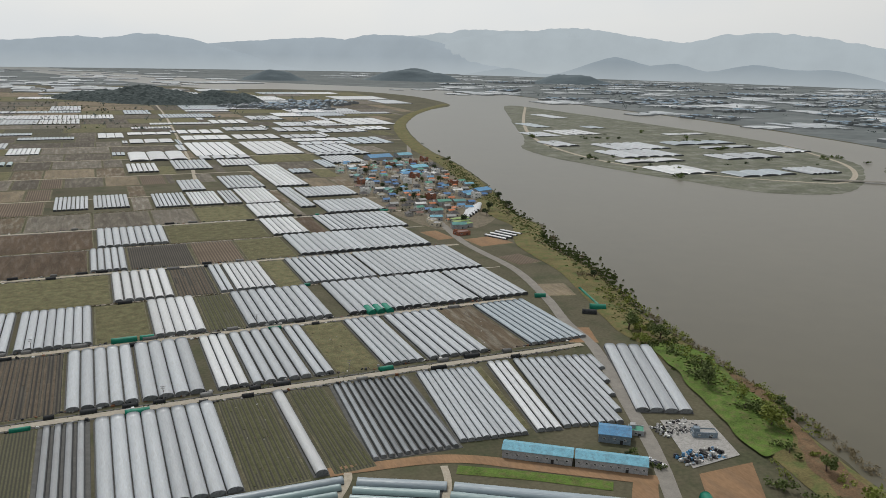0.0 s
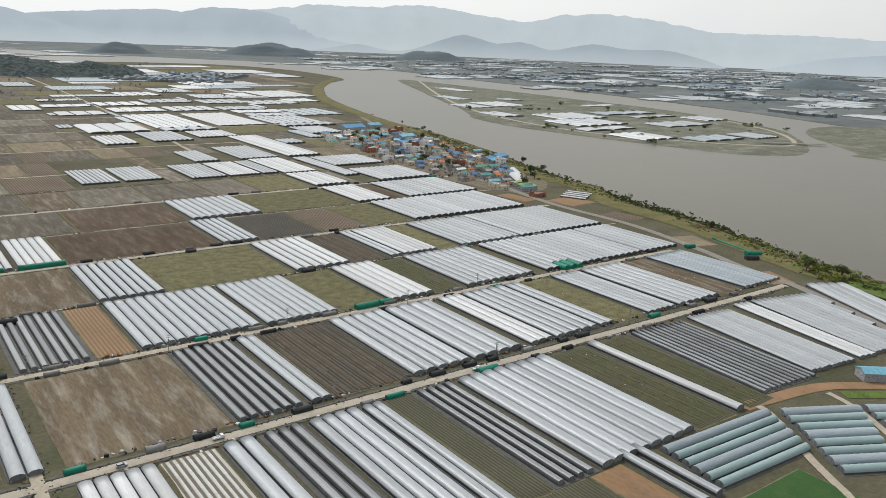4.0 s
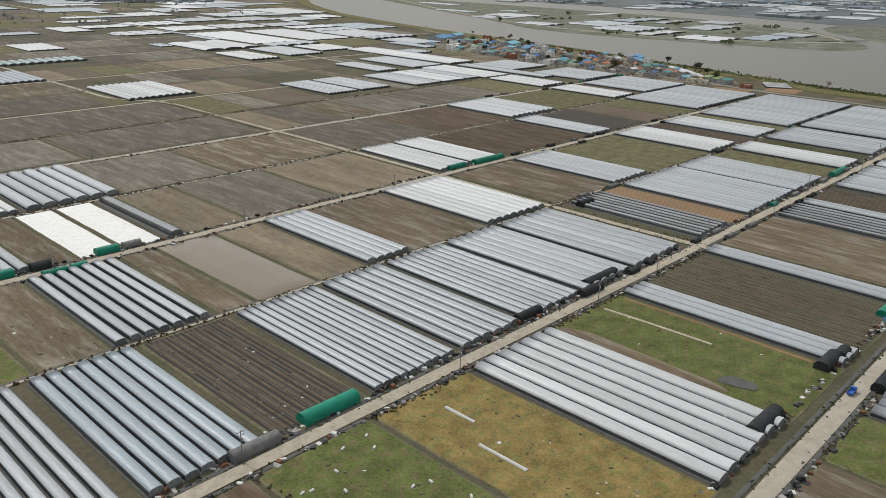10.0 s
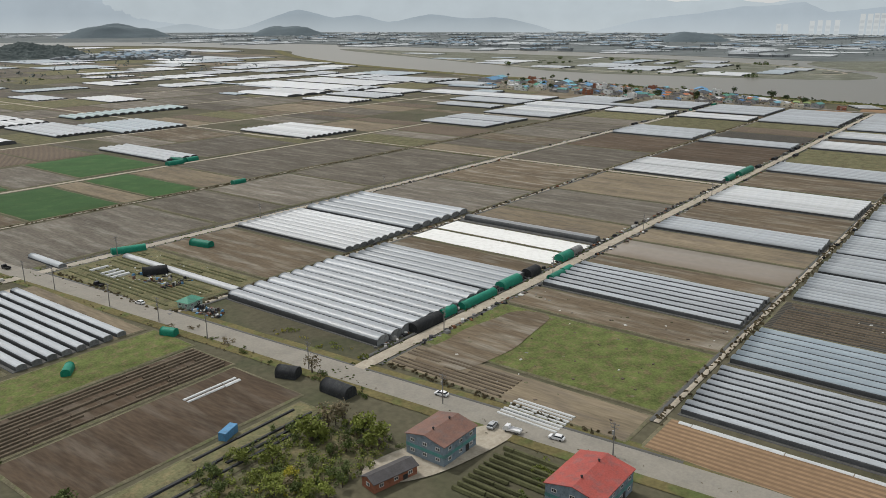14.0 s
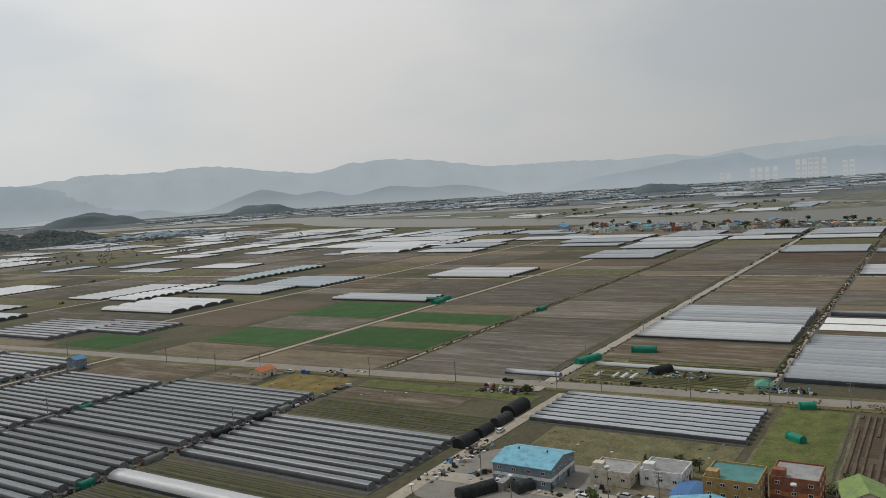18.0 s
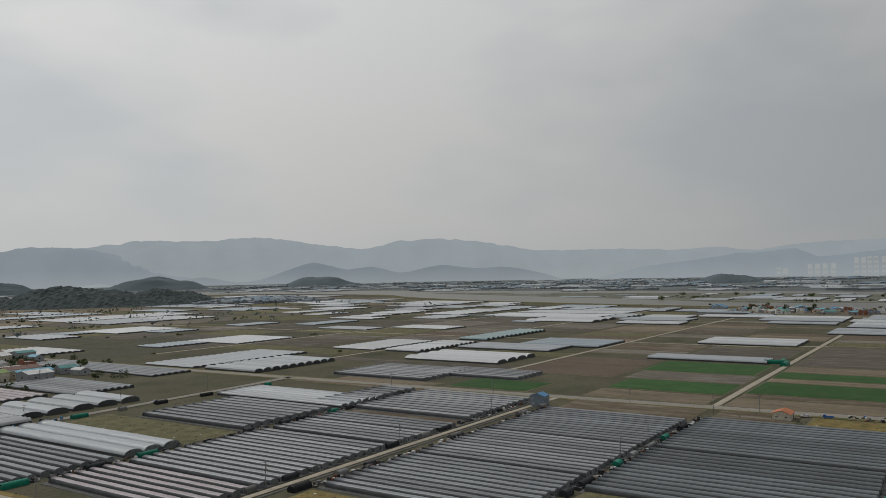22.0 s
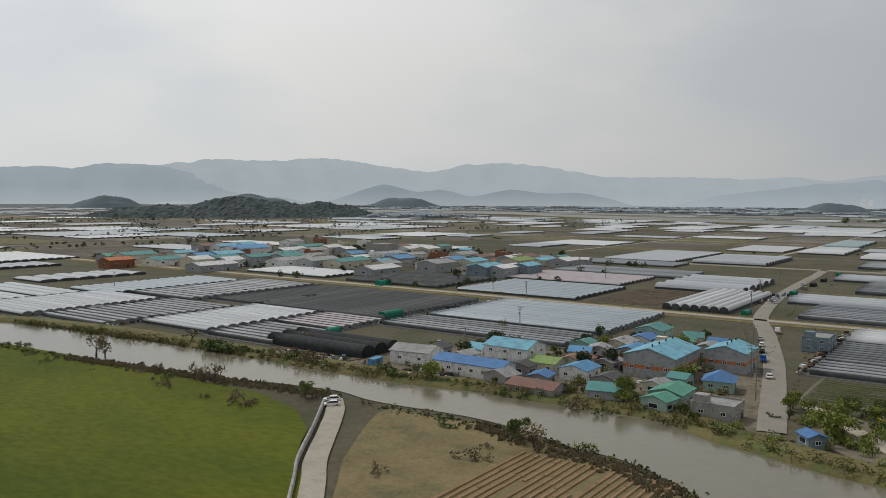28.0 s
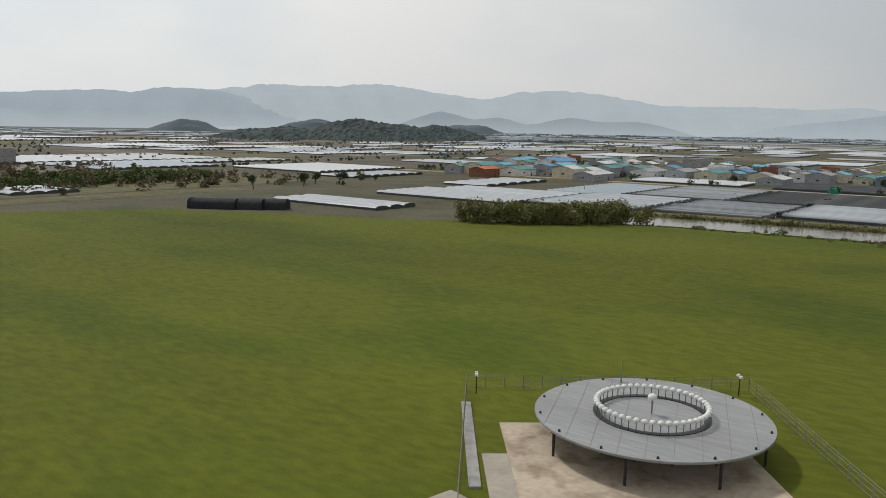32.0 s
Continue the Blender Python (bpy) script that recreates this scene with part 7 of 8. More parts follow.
# trees beyond the meadow and among the far plots
scatter(30, -705, -615, 1086, 1116, ("green", "dry", "green"), (0.9, 1.5), ("shrub", "tree"), 0.1)
scatter(10, -640, -560, 1040, 1062, ("dark", "green"), (0.9, 1.4), ("shrub", "tree"), 0.1)
scatter(26, -500, -340, 850, 1080, ("dark", "green"), (0.8, 1.4), ("shrub", "tree"), 0.1)
scatter(14, -340, 40, 700, 1200, ("dark", "green"), (0.9, 1.4), "shrub", 0.1)


def thicket(name, label, cells, seed, material, n, leaf):
    """A dense stand of stems and leaves that nobody could count."""
    r = random.Random(seed)
    v, f = leaf_cloud(r, n, cells, leaf, 1.0)
    v = [(p[0], p[1], max(p[2], 0.02)) for p in v]
    k0 = len(f)
    for _ in range(160):
        cx, cy, cz, cr = r.choice(cells)
        cyl_data(cx + r.uniform(-cr, cr), cy + r.uniform(-cr, cr), 0, cz + cr * 0.5, 0.04, 0.02, 4, v, f)
    me = mesh_of(name, v, f, (material, M_TRUNK))
    me.polygons.foreach_set("material_index", [0] * k0 + [1] * (len(f) - k0))
    return thing(name, label, "thicket", 0, 0, 0.15, 0, "", "stuff", me)


br = random.Random(4)
cells = []
for k in range(150):
    u = br.uniform(0.14, 1.0)
    x, y = -668 + 29 * u + br.uniform(-0.5, 0.5), 947 - 34 * u ** 0.8 + br.uniform(0, 9)
    cells += [(x, y, br.uniform(1.6, 4.0), br.uniform(0.9, 1.7)), (x + br.uniform(-1, 1), y + br.uniform(-1, 1), br.uniform(0.6, 1.6), 1.4)]
thicket("bamboo_thicket", "dense olive-green bamboo thicket beside the canal", cells, 6, LEAF["bamboo"], 34000, 0.42)
cells = [(br.uniform(-700, -620), br.uniform(1090, 1112), br.uniform(0.6, 2.2), br.uniform(1.2, 2.2)) for k in range(150)]
thicket("scrub_belt", "belt of olive scrub beyond the meadow", cells, 7, LEAF["green"], 16000, 0.8)
cells = [(br.uniform(-820, -600), br.uniform(1062, 1210), br.uniform(0.4, 1.6), br.uniform(1.2, 2.6)) for k in range(330)]
thicket("scrub_land", "wide olive scrub and hedges beyond the meadow", cells, 8, LEAF["dry"], 22000, 0.9)
cells = [(br.uniform(-357, -328), br.uniform(380, 399), br.uniform(0.1, 0.6), br.uniform(0.4, 0.9)) for k in range(210)]
cells = [c for c in cells if not (-332 < c[0] < -322 and c[1] < 381)]
thicket("garden_scrub", "tangled green and yellow scrub in an overgrown garden", cells, 9, LEAF["fresh"], 6500, 0.3)
cells = [(br.uniform(-357, -328), br.uniform(380, 399), br.uniform(0.1, 0.5), br.uniform(0.4, 0.8)) for k in range(150)]
thicket("garden_scrub", "dark low bushes in an overgrown garden", cells, 10, LEAF["green"], 5000, 0.28)
cells = [(188 + (y - 160) * 0.2 + br.uniform(0, 14), y, br.uniform(0.2, 1.2), br.uniform(0.8, 1.8)) for y in (br.uniform(150, 300) for k in range(150))]
thicket("bank_scrub", "bright green scrub on the river bank", cells, 11, LEAF["fresh"], 5000, 0.6)
cells = []
while len(cells) < 300:
    x, y = br.uniform(-505, -338), br.uniform(858, 1120)
    if free(x - 1, x + 1, y - 1, y + 1):
        cells += [(x, y, br.uniform(0.8, 2.0), br.uniform(0.8, 1.7)), (x + br.uniform(-2, 2), y + br.uniform(-2, 2), br.uniform(0.6, 1.5), br.uniform(0.8, 1.5))]
thicket("works_trees", "dark green trees and hedges between the works", cells, 16, LEAF["dark"], 9000, 0.75)
cells = []
for k in range(240):
    x, y = br.uniform(-900, 60), br.uniform(1150, 1900)
    cells += [(x + br.gauss(0, 14), y + br.gauss(0, 1.5), br.uniform(0.3, 0.9), br.uniform(0.9, 1.8)) for q in range(4)]
thicket("plain_trees", "dark hedges and trees between far plots", cells, 17, LEAF["dark"], 12000, 1.5)
cells = [(x + br.uniform(-1.2, 1.2), y, br.uniform(0.05, 0.9), br.uniform(0.5, 1.2)) for x, y in [(float(np.interp(v, (734, 748, 755, 764, 774, 795, 820, 855, 925), (-621.5, -617.8, -615.2, -610.6, -610, -611.2, -614.3, -614.8, -622))), v) for v in (br.uniform(735, 920) for k in range(330))]]
thicket("bank_growth", "olive and green growth along the canal bank", cells, 21, LEAF["bamboo"], 17000, 0.3)
cells = [(x + br.uniform(-0.8, 0.8), y, br.uniform(0.05, 0.2), br.uniform(0.3, 0.7)) for x, y in [(float(np.interp(v, (752, 763, 771, 780, 804, 817, 833, 859, 907), (-637.2, -631.5, -630, -627.4, -628.2, -627.4, -631, -636, -639.5))), v) for v in (br.uniform(752, 905) for k in range(75))]]
thicket("bank_growth", "olive weeds along the meadow side of the canal", cells, 22, LEAF["bamboo"], 3000, 0.24)
far_r = random.Random(14)
for nm, n, xr, yr, keep in (("distant_trees", 420, (1020, 2300), (200, 2700), lambda x, y: x > 1020), ("field_trees", 170, (-400, 500), (1100, 2100), lambda x, y: x < 300 + (y - 1100) * 0.25)):
    cs = []
    while len(cs) < n * 3:
        x, y = far_r.uniform(*xr), far_r.uniform(*yr)
        if keep(x, y):
            for _ in range(3):
                cs.append((x + far_r.gauss(0, 5), y + far_r.gauss(0, 5), far_r.uniform(1.5, 4), far_r.uniform(1.5, 3.5)))
    # foliage base colour paled to carry the haze
    thicket(nm, "scattered far tree clumps, their green paled for haze", cs, 15, mat(f"{nm}_foliage", (0.15, 0.18, 0.17), 0.9, vary=0.3, scale=0.1), n * 20, 2.0)

# ---- utility poles ----
for x, y in ((-327.5, 533), (-326.5, 504), (-324.8, 493), (-323.2, 472), (-322, 455), (-321.6, 439), (-319.4, 412), (-315.5, 384), (-313.5, 354), (-330, 560), (-333, 600), (-336, 640), (-339.5, 690), (-341, 735)):
    utility_pole(x, y, 90)
for x, y in ((-209, 299), (-161, 299), (-134, 299), (-97, 303.4), (-60, 299), (-20, 303), (25, 299), (-35, 244), (20, 244), (80, 244), (-255, 303.4), (-290, 403), (-245, 403), (-190, 403), (-130, 403), (-300, 507), (-250, 507), (-190, 507), (60, 303), (-393, 614), (-412, 614), (-382, 559), (-340, 612), (-423, 669.5), (-376, 669.5), (-470, 669.5)):
    utility_pole(x, y, 0)
for x, y in ((-559, 768), (-506.5, 846), (-503, 860), (-566, 968), (-485, 786), (-455, 791), (-509, 747), (-502, 739), (-502, 700), (-552, 768.5), (-509, 716), (-420, 793), (-380, 796), (-509, 905), (-575, 763), (-592, 758), (-557, 819), (-590, 812), (-440, 850), (-400, 880), (-385, 430), (-386, 460), (-386, 492)):
    utility_pole(x, y, 90)

# ---- vehicles ----
for x, y, rz, p, f in (
        (-317, 487, 97, "black", "truck"), (-318.2, 468, 97, "white", "car"), (-313.2, 386, 98, "white", "car"), (-317, 373, 10, "silver", "car"),
        (-316.5, 369.6, 98, "white", "truck"), (-314.3, 363, 98, "white", "car"), (-324, 519, 95, "black", "truck"), (-385, 462, 90, "white", "car"),
        (-385.2, 466, 85, "silver", "car"), (-387, 488, 30, "white", "car"), (-386.3, 484.6, 30, "silver", "car"), (-385.6, 481, 30, "grey", "car"),
        (-382, 449, 20, "white", "car"), (-384.5, 451.5, 20, "black", "car"), (-382.5, 437, 15, "white", "car"), (-384.6, 434, 20, "silver", "car"),
        (-386.5, 425, 80, "white", "truck"), (-362, 501, 0, "white", "car"), (-388, 472, 80, "white", "car"), (-379, 436, 10, "black", "car"),
        (-385, 440, 90, "white", "truck"), (-630.6, 808.4, 140, "white", "car"), (-632.6, 806.6, 140, "white", "car"), (-500, 680, 93, "white", "car"),
        (-500.3, 675.6, 93, "silver", "car"), (-511, 701, 20, "white", "truck"), (-583, 823, 20, "silver", "car"), (-585, 819.5, 15, "black", "car"),
        (-595, 824, 70, "white", "car")):
    car(x, y, rz, p, f)
for x, y, rz, p, f in (
        (-588, 820, 40, "grey", "car"), (-545, 768.6, 14, "white", "car"), (-552, 766.8, 14, "black", "car"), (-537, 770.8, 14, "silver", "car"),
        (-561, 764.4, 16, "blue", "truck"), (-525, 770, 14, "white", "truck"), (-470, 783, 7, "white", "car"), (-334, 587, 95, "white", "car"),
        (-333.5, 581, 95, "blue", "truck"), (-162, 242, 0, "blue", "truck"), (-67, 241.5, 0, "white", "truck"), (-89, 241, 0, "silver", "car"),
        (10, 241, 0, "white", "truck"), (-104, 270, 90, "white", "car"), (-575, 760, 16, "white", "car"), (-592, 771, 80, "silver", "car"),
        (-410, 787.5, 4, "white", "car")):
    car(x, y, rz, p, f)

# ---- clutter along the tracks: sacks, pipes, crates, cloth ----
M_SACK, M_RUST = mat("white_woven_sack", (0.55, 0.55, 0.52), 0.8, vary=0.15, scale=2.0), mat("rusty_iron", (0.16, 0.075, 0.04), 0.8, vary=0.3, scale=3.0)
CLUTTER = (M_DARK, M_DARK, M_BLACKSHED, M_GREYSHED, M_SACK, M_RUST, M_CONC, M_BLACKSHED, M_TRUNK)
for k, (xa, xb, y, n) in enumerate((
        (-236, -108, 247.6, 170), (-100, 170, 246.9, 260), (-230, -108, 238.2, 150), (-100, 160, 238.4, 160), (-296, -110, 304.2, 260),
        (-100, 170, 304.0, 260), (-290, -110, 298.6, 220), (-98, 175, 298.8, 180), (-305, -110, 408.2, 240), (-100, 185, 408.2, 160), (-300, -110, 402.8, 200),
        (-98, 185, 402.8, 140), (-400, -340, 559, 180), (-462, -400, 559, 150), (-440, -350, 613, 260), (-465, -355, 661.5, 280), (-492, -345, 671.2, 300),
        (-500, -345, 718, 320), (-200, 180, 353, 60), (-318, -110, 457.5, 130), (-570, -515, 711.8, 140)), 0):
    junk("track_clutter", "clutter of dark cloth, sacks and pipes beside the track", (xa + xb) / 2, y, (xb - xa) / 2, 0.7, n, 100 + k, CLUTTER, (0.25, 1.3), 0.8)
for k, (xa, xb, y, n) in enumerate((
        (-568, -514, 756.8, 120), (-570, -515, 850.6, 150), (-612, -525, 925.2, 200), (-612, -570, 897.6, 100), (-260, -110, 507, 150), (-100, 185, 511, 160)), 22):
    junk("track_clutter", "clutter of dark cloth, sacks and pipes beside the track", (xa + xb) / 2, y, (xb - xa) / 2, 0.7, n, 100 + k, CLUTTER, (0.25, 1.3), 0.8)
for k, (x, y, rx, ry, n) in enumerate(((-512, 697, 4, 8, 130), (-606, 808, 4, 5, 90), (-610, 832, 5, 12, 150), (-588, 782, 8, 12, 130), (-565, 786, 10, 5, 110), (-312, 452, 2, 5, 70), (-332, 516, 3, 7, 90), (-380, 500, 12, 2, 90), (-386, 470, 3, 25, 130), (-188, 254, 8, 3, 90), (-120, 247, 8, 2, 70), (-305, 480, 4, 8, 80), (-330, 572, 4, 8, 30), (-460, 786, 14, 2, 80), (240, 560, 30, 60, 320))):
    junk("scrap_heap", "heap of crates, sacks, pipes and scrap in a yard", x, y, rx, ry, n, 300 + k, CLUTTER + (ROOF["blue"], M_SACK, ROOF["brown"]), (0.25, 1.0), 1.1)


def weeds(name, label, lines, seed, material, n, spread, size=0.35, hmax=0.5):
    """Tufts of weeds along lines."""
    r = random.Random(seed)
    v, f = [], []
    total = sum(math.dist(a, b) for a, b in lines)
    for (xa, ya), (xb, yb) in lines:
        m = int(n * math.dist((xa, ya), (xb, yb)) / total)
        for _ in range(m):
            t = r.random()
            px, py = xa + (xb - xa) * t + r.gauss(0, spread), ya + (yb - ya) * t + r.gauss(0, spread)
            for _ in range(3):
                a, s = r.uniform(0, 6.28), size * r.uniform(0.5, 1.4)
                h = hmax * r.uniform(0.4, 1.0)
                k = len(v)
                v += [(px - s * math.cos(a), py - s * math.sin(a), 0), (px + s * math.cos(a), py + s * math.sin(a), 0), (px + s * 0.6 * math.cos(a) + r.uniform(-0.1, 0.1), py + s * 0.6 * math.sin(a), h), (px - s * 0.6 * math.cos(a), py - s * 0.6 * math.sin(a), h * 0.9)]
                f.append([k, k + 1, k + 2, k + 3])
    return thing(name, label, "weeds", 0, 0, 0.12, 0, "", "stuff", mesh_of(name, v, f, material))


weeds("track_weeds", "green and dry weed tufts along the tracks", [((-240, 239), (170, 239)), ((-240, 243.2), (170, 243.2)), ((-330, 299), (175, 299)), ((-330, 303), (175, 303)), ((-318, 403), (190, 403)), ((-318, 407), (190, 407)), ((-330, 507), (200, 507)), ((-330, 511), (200, 511)), ((-107, 190), (-107, 700)), ((-103, 190), (-103, 700))], 1, LEAF["green"], 5200, 0.5, 0.25, 0.3)
weeds("road_weeds", "weed tufts along the country road", [((-309, 300), (-324, 464)), ((-316, 300), (-329, 540)), ((-320, 464), (-334, 760)), ((-327, 540), (-341, 760)), ((-498, 661), (-504, 860)), ((-503, 661), (-509, 860)), ((-585, 754), (-340, 788)), ((-585, 760), (-340, 797))], 2, LEAF["dry"], 600, 0.4, 0.22, 0.2)
weeds("dry_weeds", "dry straw-coloured weeds along the plots", [((-300, 353), (180, 353)), ((-318, 457.5), (180, 457.5)), ((-232, 297.8), (-110, 297.8)), ((-256, 247), (-256, 297)), ((-320, 562), (190, 562)), ((-309, 355), (-309, 402)), ((-318, 460), (-318, 506))], 3, LEAF["dry"], 3000, 0.5)
weeds("bank_weeds", "rank weeds along the canal banks", [((-620, 735), (-616, 750)), ((-616, 750), (-610, 764)), ((-610, 764), (-611.5, 795)), ((-611.5, 795), (-614.5, 821)), ((-614.5, 821), (-614.5, 856)), ((-614.5, 856), (-621, 920)), ((-627.5, 812), (-636, 860)), ((-636, 860), (-641, 915)), ((-628.5, 800), (-627.5, 780)), ((-627.5, 780), (-631.5, 762)), ((-631.5, 762), (-641, 746))], 4, LEAF["green"], 2600, 0.8, 0.2, 0.25)
weeds("bank_straw", "dry reeds along the canal banks", [((-618.5, 735), (-614.5, 750)), ((-614.5, 750), (-608.5, 764)), ((-608.5, 764), (-610, 795)), ((-610, 795), (-613, 821)), ((-613, 821), (-613.5, 856)), ((-613.5, 856), (-619.5, 915)), ((-628.5, 812), (-637, 870)), ((-629, 785), (-633, 762)), ((-633, 762), (-640, 750))], 5, LEAF["dry"], 2800, 1.0, 0.4, 0.6)
weeds("river_weeds", "rank green growth on the river bank", [((190, 160), (206, 250)), ((206, 250), (240, 330)), ((240, 330), (250, 402)), ((250, 402), (286, 550)), ((286, 550), (330, 722))], 6, LEAF["green"], 3200, 4.0, 0.8, 0.9)
# dark ditches beside the tracks
for yy, xa, xb in ((238.9, -240, 165), (243.6, -240, 170), (298.9, -300, 172), (303.2, -300, 176), (402.9, -310, 190), (407.3, -310, 190), (506.8, -325, 195), (511.4, -325, 195), (664.9, -500, -345), (669.3, -500, -345), (353.8, -300, 190), (456.0, -315, 190)):
    strip("ditch", [(xa, yy), ((xa + xb) / 2, yy + 0.4), (xb, yy)], 0.9, M_GAPS_HOLLOWS, 0.1, "shallow dark ditch beside a farm track", "ditch")
strip("ditch", [(-502.6, 662), (-506.6, 717), (-509.6, 778), (-508.6, 869), (-508.6, 1000)], 1.4, M_GAPS_HOLLOWS, 0.12, "dark drainage ditch beside the canal road", "ditch")
strip("ditch", [(-309.0, 345), (-313, 402), (-316.8, 464), (-321.6, 540), (-327.4, 640), (-333.2, 760)], 0.8, M_GAPS_HOLLOWS, 0.12, "dark roadside ditch along the country road", "ditch")


# ---- plots with ridges, sheets and beds ----
def ridges(name, label, x0, x1, y0, y1, pitch, material, h=0.2, along="y", wfrac=0.55, seed=0, gaps=0.06):
    """Raised beds over a plot, a little uneven."""
    r = random.Random(seed)
    v, f = [], []
    span = (x1 - x0) if along == "y" else (y1 - y0)
    length = (y1 - y0) if along == "y" else (x1 - x0)
    for i in range(int(span / pitch)):
        u = (i + 0.5) * pitch
        s = 0.0
        while s < length - 1:
            e = min(length, s + r.uniform(5, 16))
            if r.random() > gaps:
                w = pitch * wfrac / 2 * r.uniform(0.75, 1.15)
                k = len(v)
                for t in (s, e):
                    for du, z in ((-w, 0), (-w * 0.6, h), (w * 0.6, h), (w, 0)):
                        p = (u + du + r.uniform(-0.04, 0.04), t)
                        v.append((x0 + p[0], y0 + p[1], z) if along == "y" else (x0 + p[1], y0 + p[0], z))
                f += [[k, k + 1, k + 5, k + 4], [k + 1, k + 2, k + 6, k + 5], [k + 2, k + 3, k + 7, k + 6], [k, k + 3, k + 2, k + 1], [k + 4, k + 5, k + 6, k + 7]]
            s = e + 0.15
    return thing(name, label, "plant beds", 0, 0, 0.15, 0, "", "stuff", mesh_of(name, v, f, material))


M_MULCH = mat("black_mulch_film", (0.03, 0.031, 0.033), 0.45, vary=0.3, scale=0.3, coords="World")
M_PALEFILM = mat("pale_mulch_film", (0.50, 0.51, 0.50), 0.5, vary=0.15, scale=0.3, coords="World")
M_CLOD = mat("dry_soil_clods", (0.115, 0.092, 0.066), 0.95, vary=0.35, scale=0.3, fine=3.0, coords="World")
M_ORIDGE = mat("orange_sandy_ridges", (0.235, 0.155, 0.085), 0.95, vary=0.3, scale=0.3, fine=3.0, coords="World")
M_GREENBED = mat("low_green_crop", (0.082, 0.084, 0.040), 0.9, vary=0.4, scale=0.4, fine=3.0, coords="World")
ridges("mulched_beds", "rows of dark mulched beds in a field", -370, -327, 425, 437, 1.2, M_CLOD, 0.3, "x", 0.6, 1, 0.12)
ridges("mulched_beds", "rows of black film beds in a field", -365, -331, 395.5, 403.5, 1.5, M_MULCH, 0.25, "x", 0.5, 2, 0.25)
ridges("white_beds", "rows of white film beds by the road", -313, -306, 364, 375, 1.0, M_PALEFILM, 0.2, "y", 0.6, seed=3)
ridges("vegetable_beds", "rows of green vegetable beds by the road", -308, -298.5, 378, 402, 1.2, M_CLOD, 0.2, seed=4)
ridges("vegetable_beds", "rows of leafy vegetable beds by the workshop", -335, -319.5, 357, 368, 1.3, M_GREENBED, 0.4, "y", seed=5)
ridges("vegetable_beds", "patchy rows of low beds and dry stalks", -316, -291, 462, 504, 1.5, M_GREENBED, 0.2, "y", 0.5, 6, 0.3)
ridges("white_beds", "short white film tunnels on a weedy plot", -312, -307, 489, 503, 2.4, M_PALEFILM, 0.4, "x", 0.5, seed=7)
ridges("white_beds", "broad strip of white film on brown soil", -341, -330, 418, 420.4, 1.15, M_PALEFILM, 0.15, "x", 0.75, 8, 0.0)
ridges("white_beds", "narrow strip of white film on orange soil", -298.5, -297, 305, 350, 1.4, M_PALEFILM, 0.15, "y", 0.8, seed=9, gaps=0.0)
ridges("soil_ridges", "ploughed ridges of orange sandy soil beside the canal", -654, -634.5, 755, 774, 0.95, M_ORIDGE, 0.2, "x", 0.62, seed=10, gaps=0.03)
for x0, x1, y0, y1, st, al in ((-146, -137, 184, 236, M_PALEFILM, "y"), (-247, -229, 306, 350, M_CLOD, "y"), (-141, -112, 247, 297, M_CLOD, "y"), (-32, -10, 247, 297, M_CLOD, "y"), (36, 50, 184, 236, M_GREENBED, "y"), (58, 69, 184, 236, M_GREENBED, "y"), (36, 52, 355, 401, M_CLOD, "y"), (43, 55, 306, 350, M_GREENBED, "y"), (-366, -354, 507, 556, M_GREENBED, "y"),
                               (-434, -403, 507, 556, M_GREENBED, "y"), (-587, -570, 712, 752, M_GREENBED, "y"), (-500, -458, 809, 829, M_CLOD, "y"), (-584, -557, 781, 798, M_GREENBED, "x"), (-81, -70, 184, 236, M_PALEFILM, "y")):
    ridges("plant_beds", "straight rows of beds over a field", x0, x1, y0, y1, 1.5, st, 0.16, al, 0.5, int(x0 + y0))
# shelters and crates
for k in range(22):
    x, y = pr.uniform(-255, -234), pr.uniform(249, 296)
    thing("crate", "small white crate on a weedy field", "crate", x, y, 0.1, pr.uniform(0, 90), "field crates", me=box("crate", M_SACK, -0.45, 0.45, -0.2, 0.2, 0, 0.3, 0.04))
greenhouse(-300.5, -297.8, 457, 504, 1, "white", wall=0.35, rise=0.7)
greenhouse(-316, -313.5, 508, 524, 1, "silver", wall=0.5, rise=0.8)
strip("canal_path", [(-629.5, 809), (-634, 804.5), (-641, 799), (-651, 791.5), (-657, 786), (-672, 773), (-692, 757), (-720, 735)], 2.7, M_ROAD, 0.24, "pale concrete path beside the meadow", "road")
strip("path_wall", [(-632, 808.6), (-642.2, 800.6), (-652.2, 793.1), (-658.4, 787.5), (-673.4, 774.5), (-693.4, 758.5)], 0.4, M_CONC, 0.24, "low concrete wall along the path", "wall", lift=0.5)
strip("yard_road", [(-386, 400), (-386, 440), (-387, 470), (-388, 500)], 4.2, M_ROAD, 0.15, "pale concrete lane through the hamlet", "road")
sheet("yard", [(-340, 377), (-333, 372), (-318, 369), (-317, 374), (-330, 380), (-338, 381)], M_DIRT, 0.16, "sandy yard round the workshops", "yard", 0.3)
sheet("yard", [(-371, 478), (-371, 496), (-390, 501), (-398, 497), (-392, 482), (-386, 470)], M_ROADGREY, 0.1, "grey gravel yard round the factory", "yard", 0.2)
sheet("lawn", [(-412, 491), (-398, 481), (-389.5, 466), (-390, 459), (-398, 458.5), (-408, 462), (-415, 474)], M_GRASS, 0.1, "small green park lawn in the hamlet", "lawn", 0.3)
strip("park_path", [(-410, 489), (-399, 477), (-391, 463)], 1.0, M_DIRT, 0.12, "pale path through the park lawn", "path")
strip("park_path", [(-402, 480), (-403, 472), (-407, 467)], 0.7, M_DIRT, 0.12, "narrow pale path to the pavilion", "path")
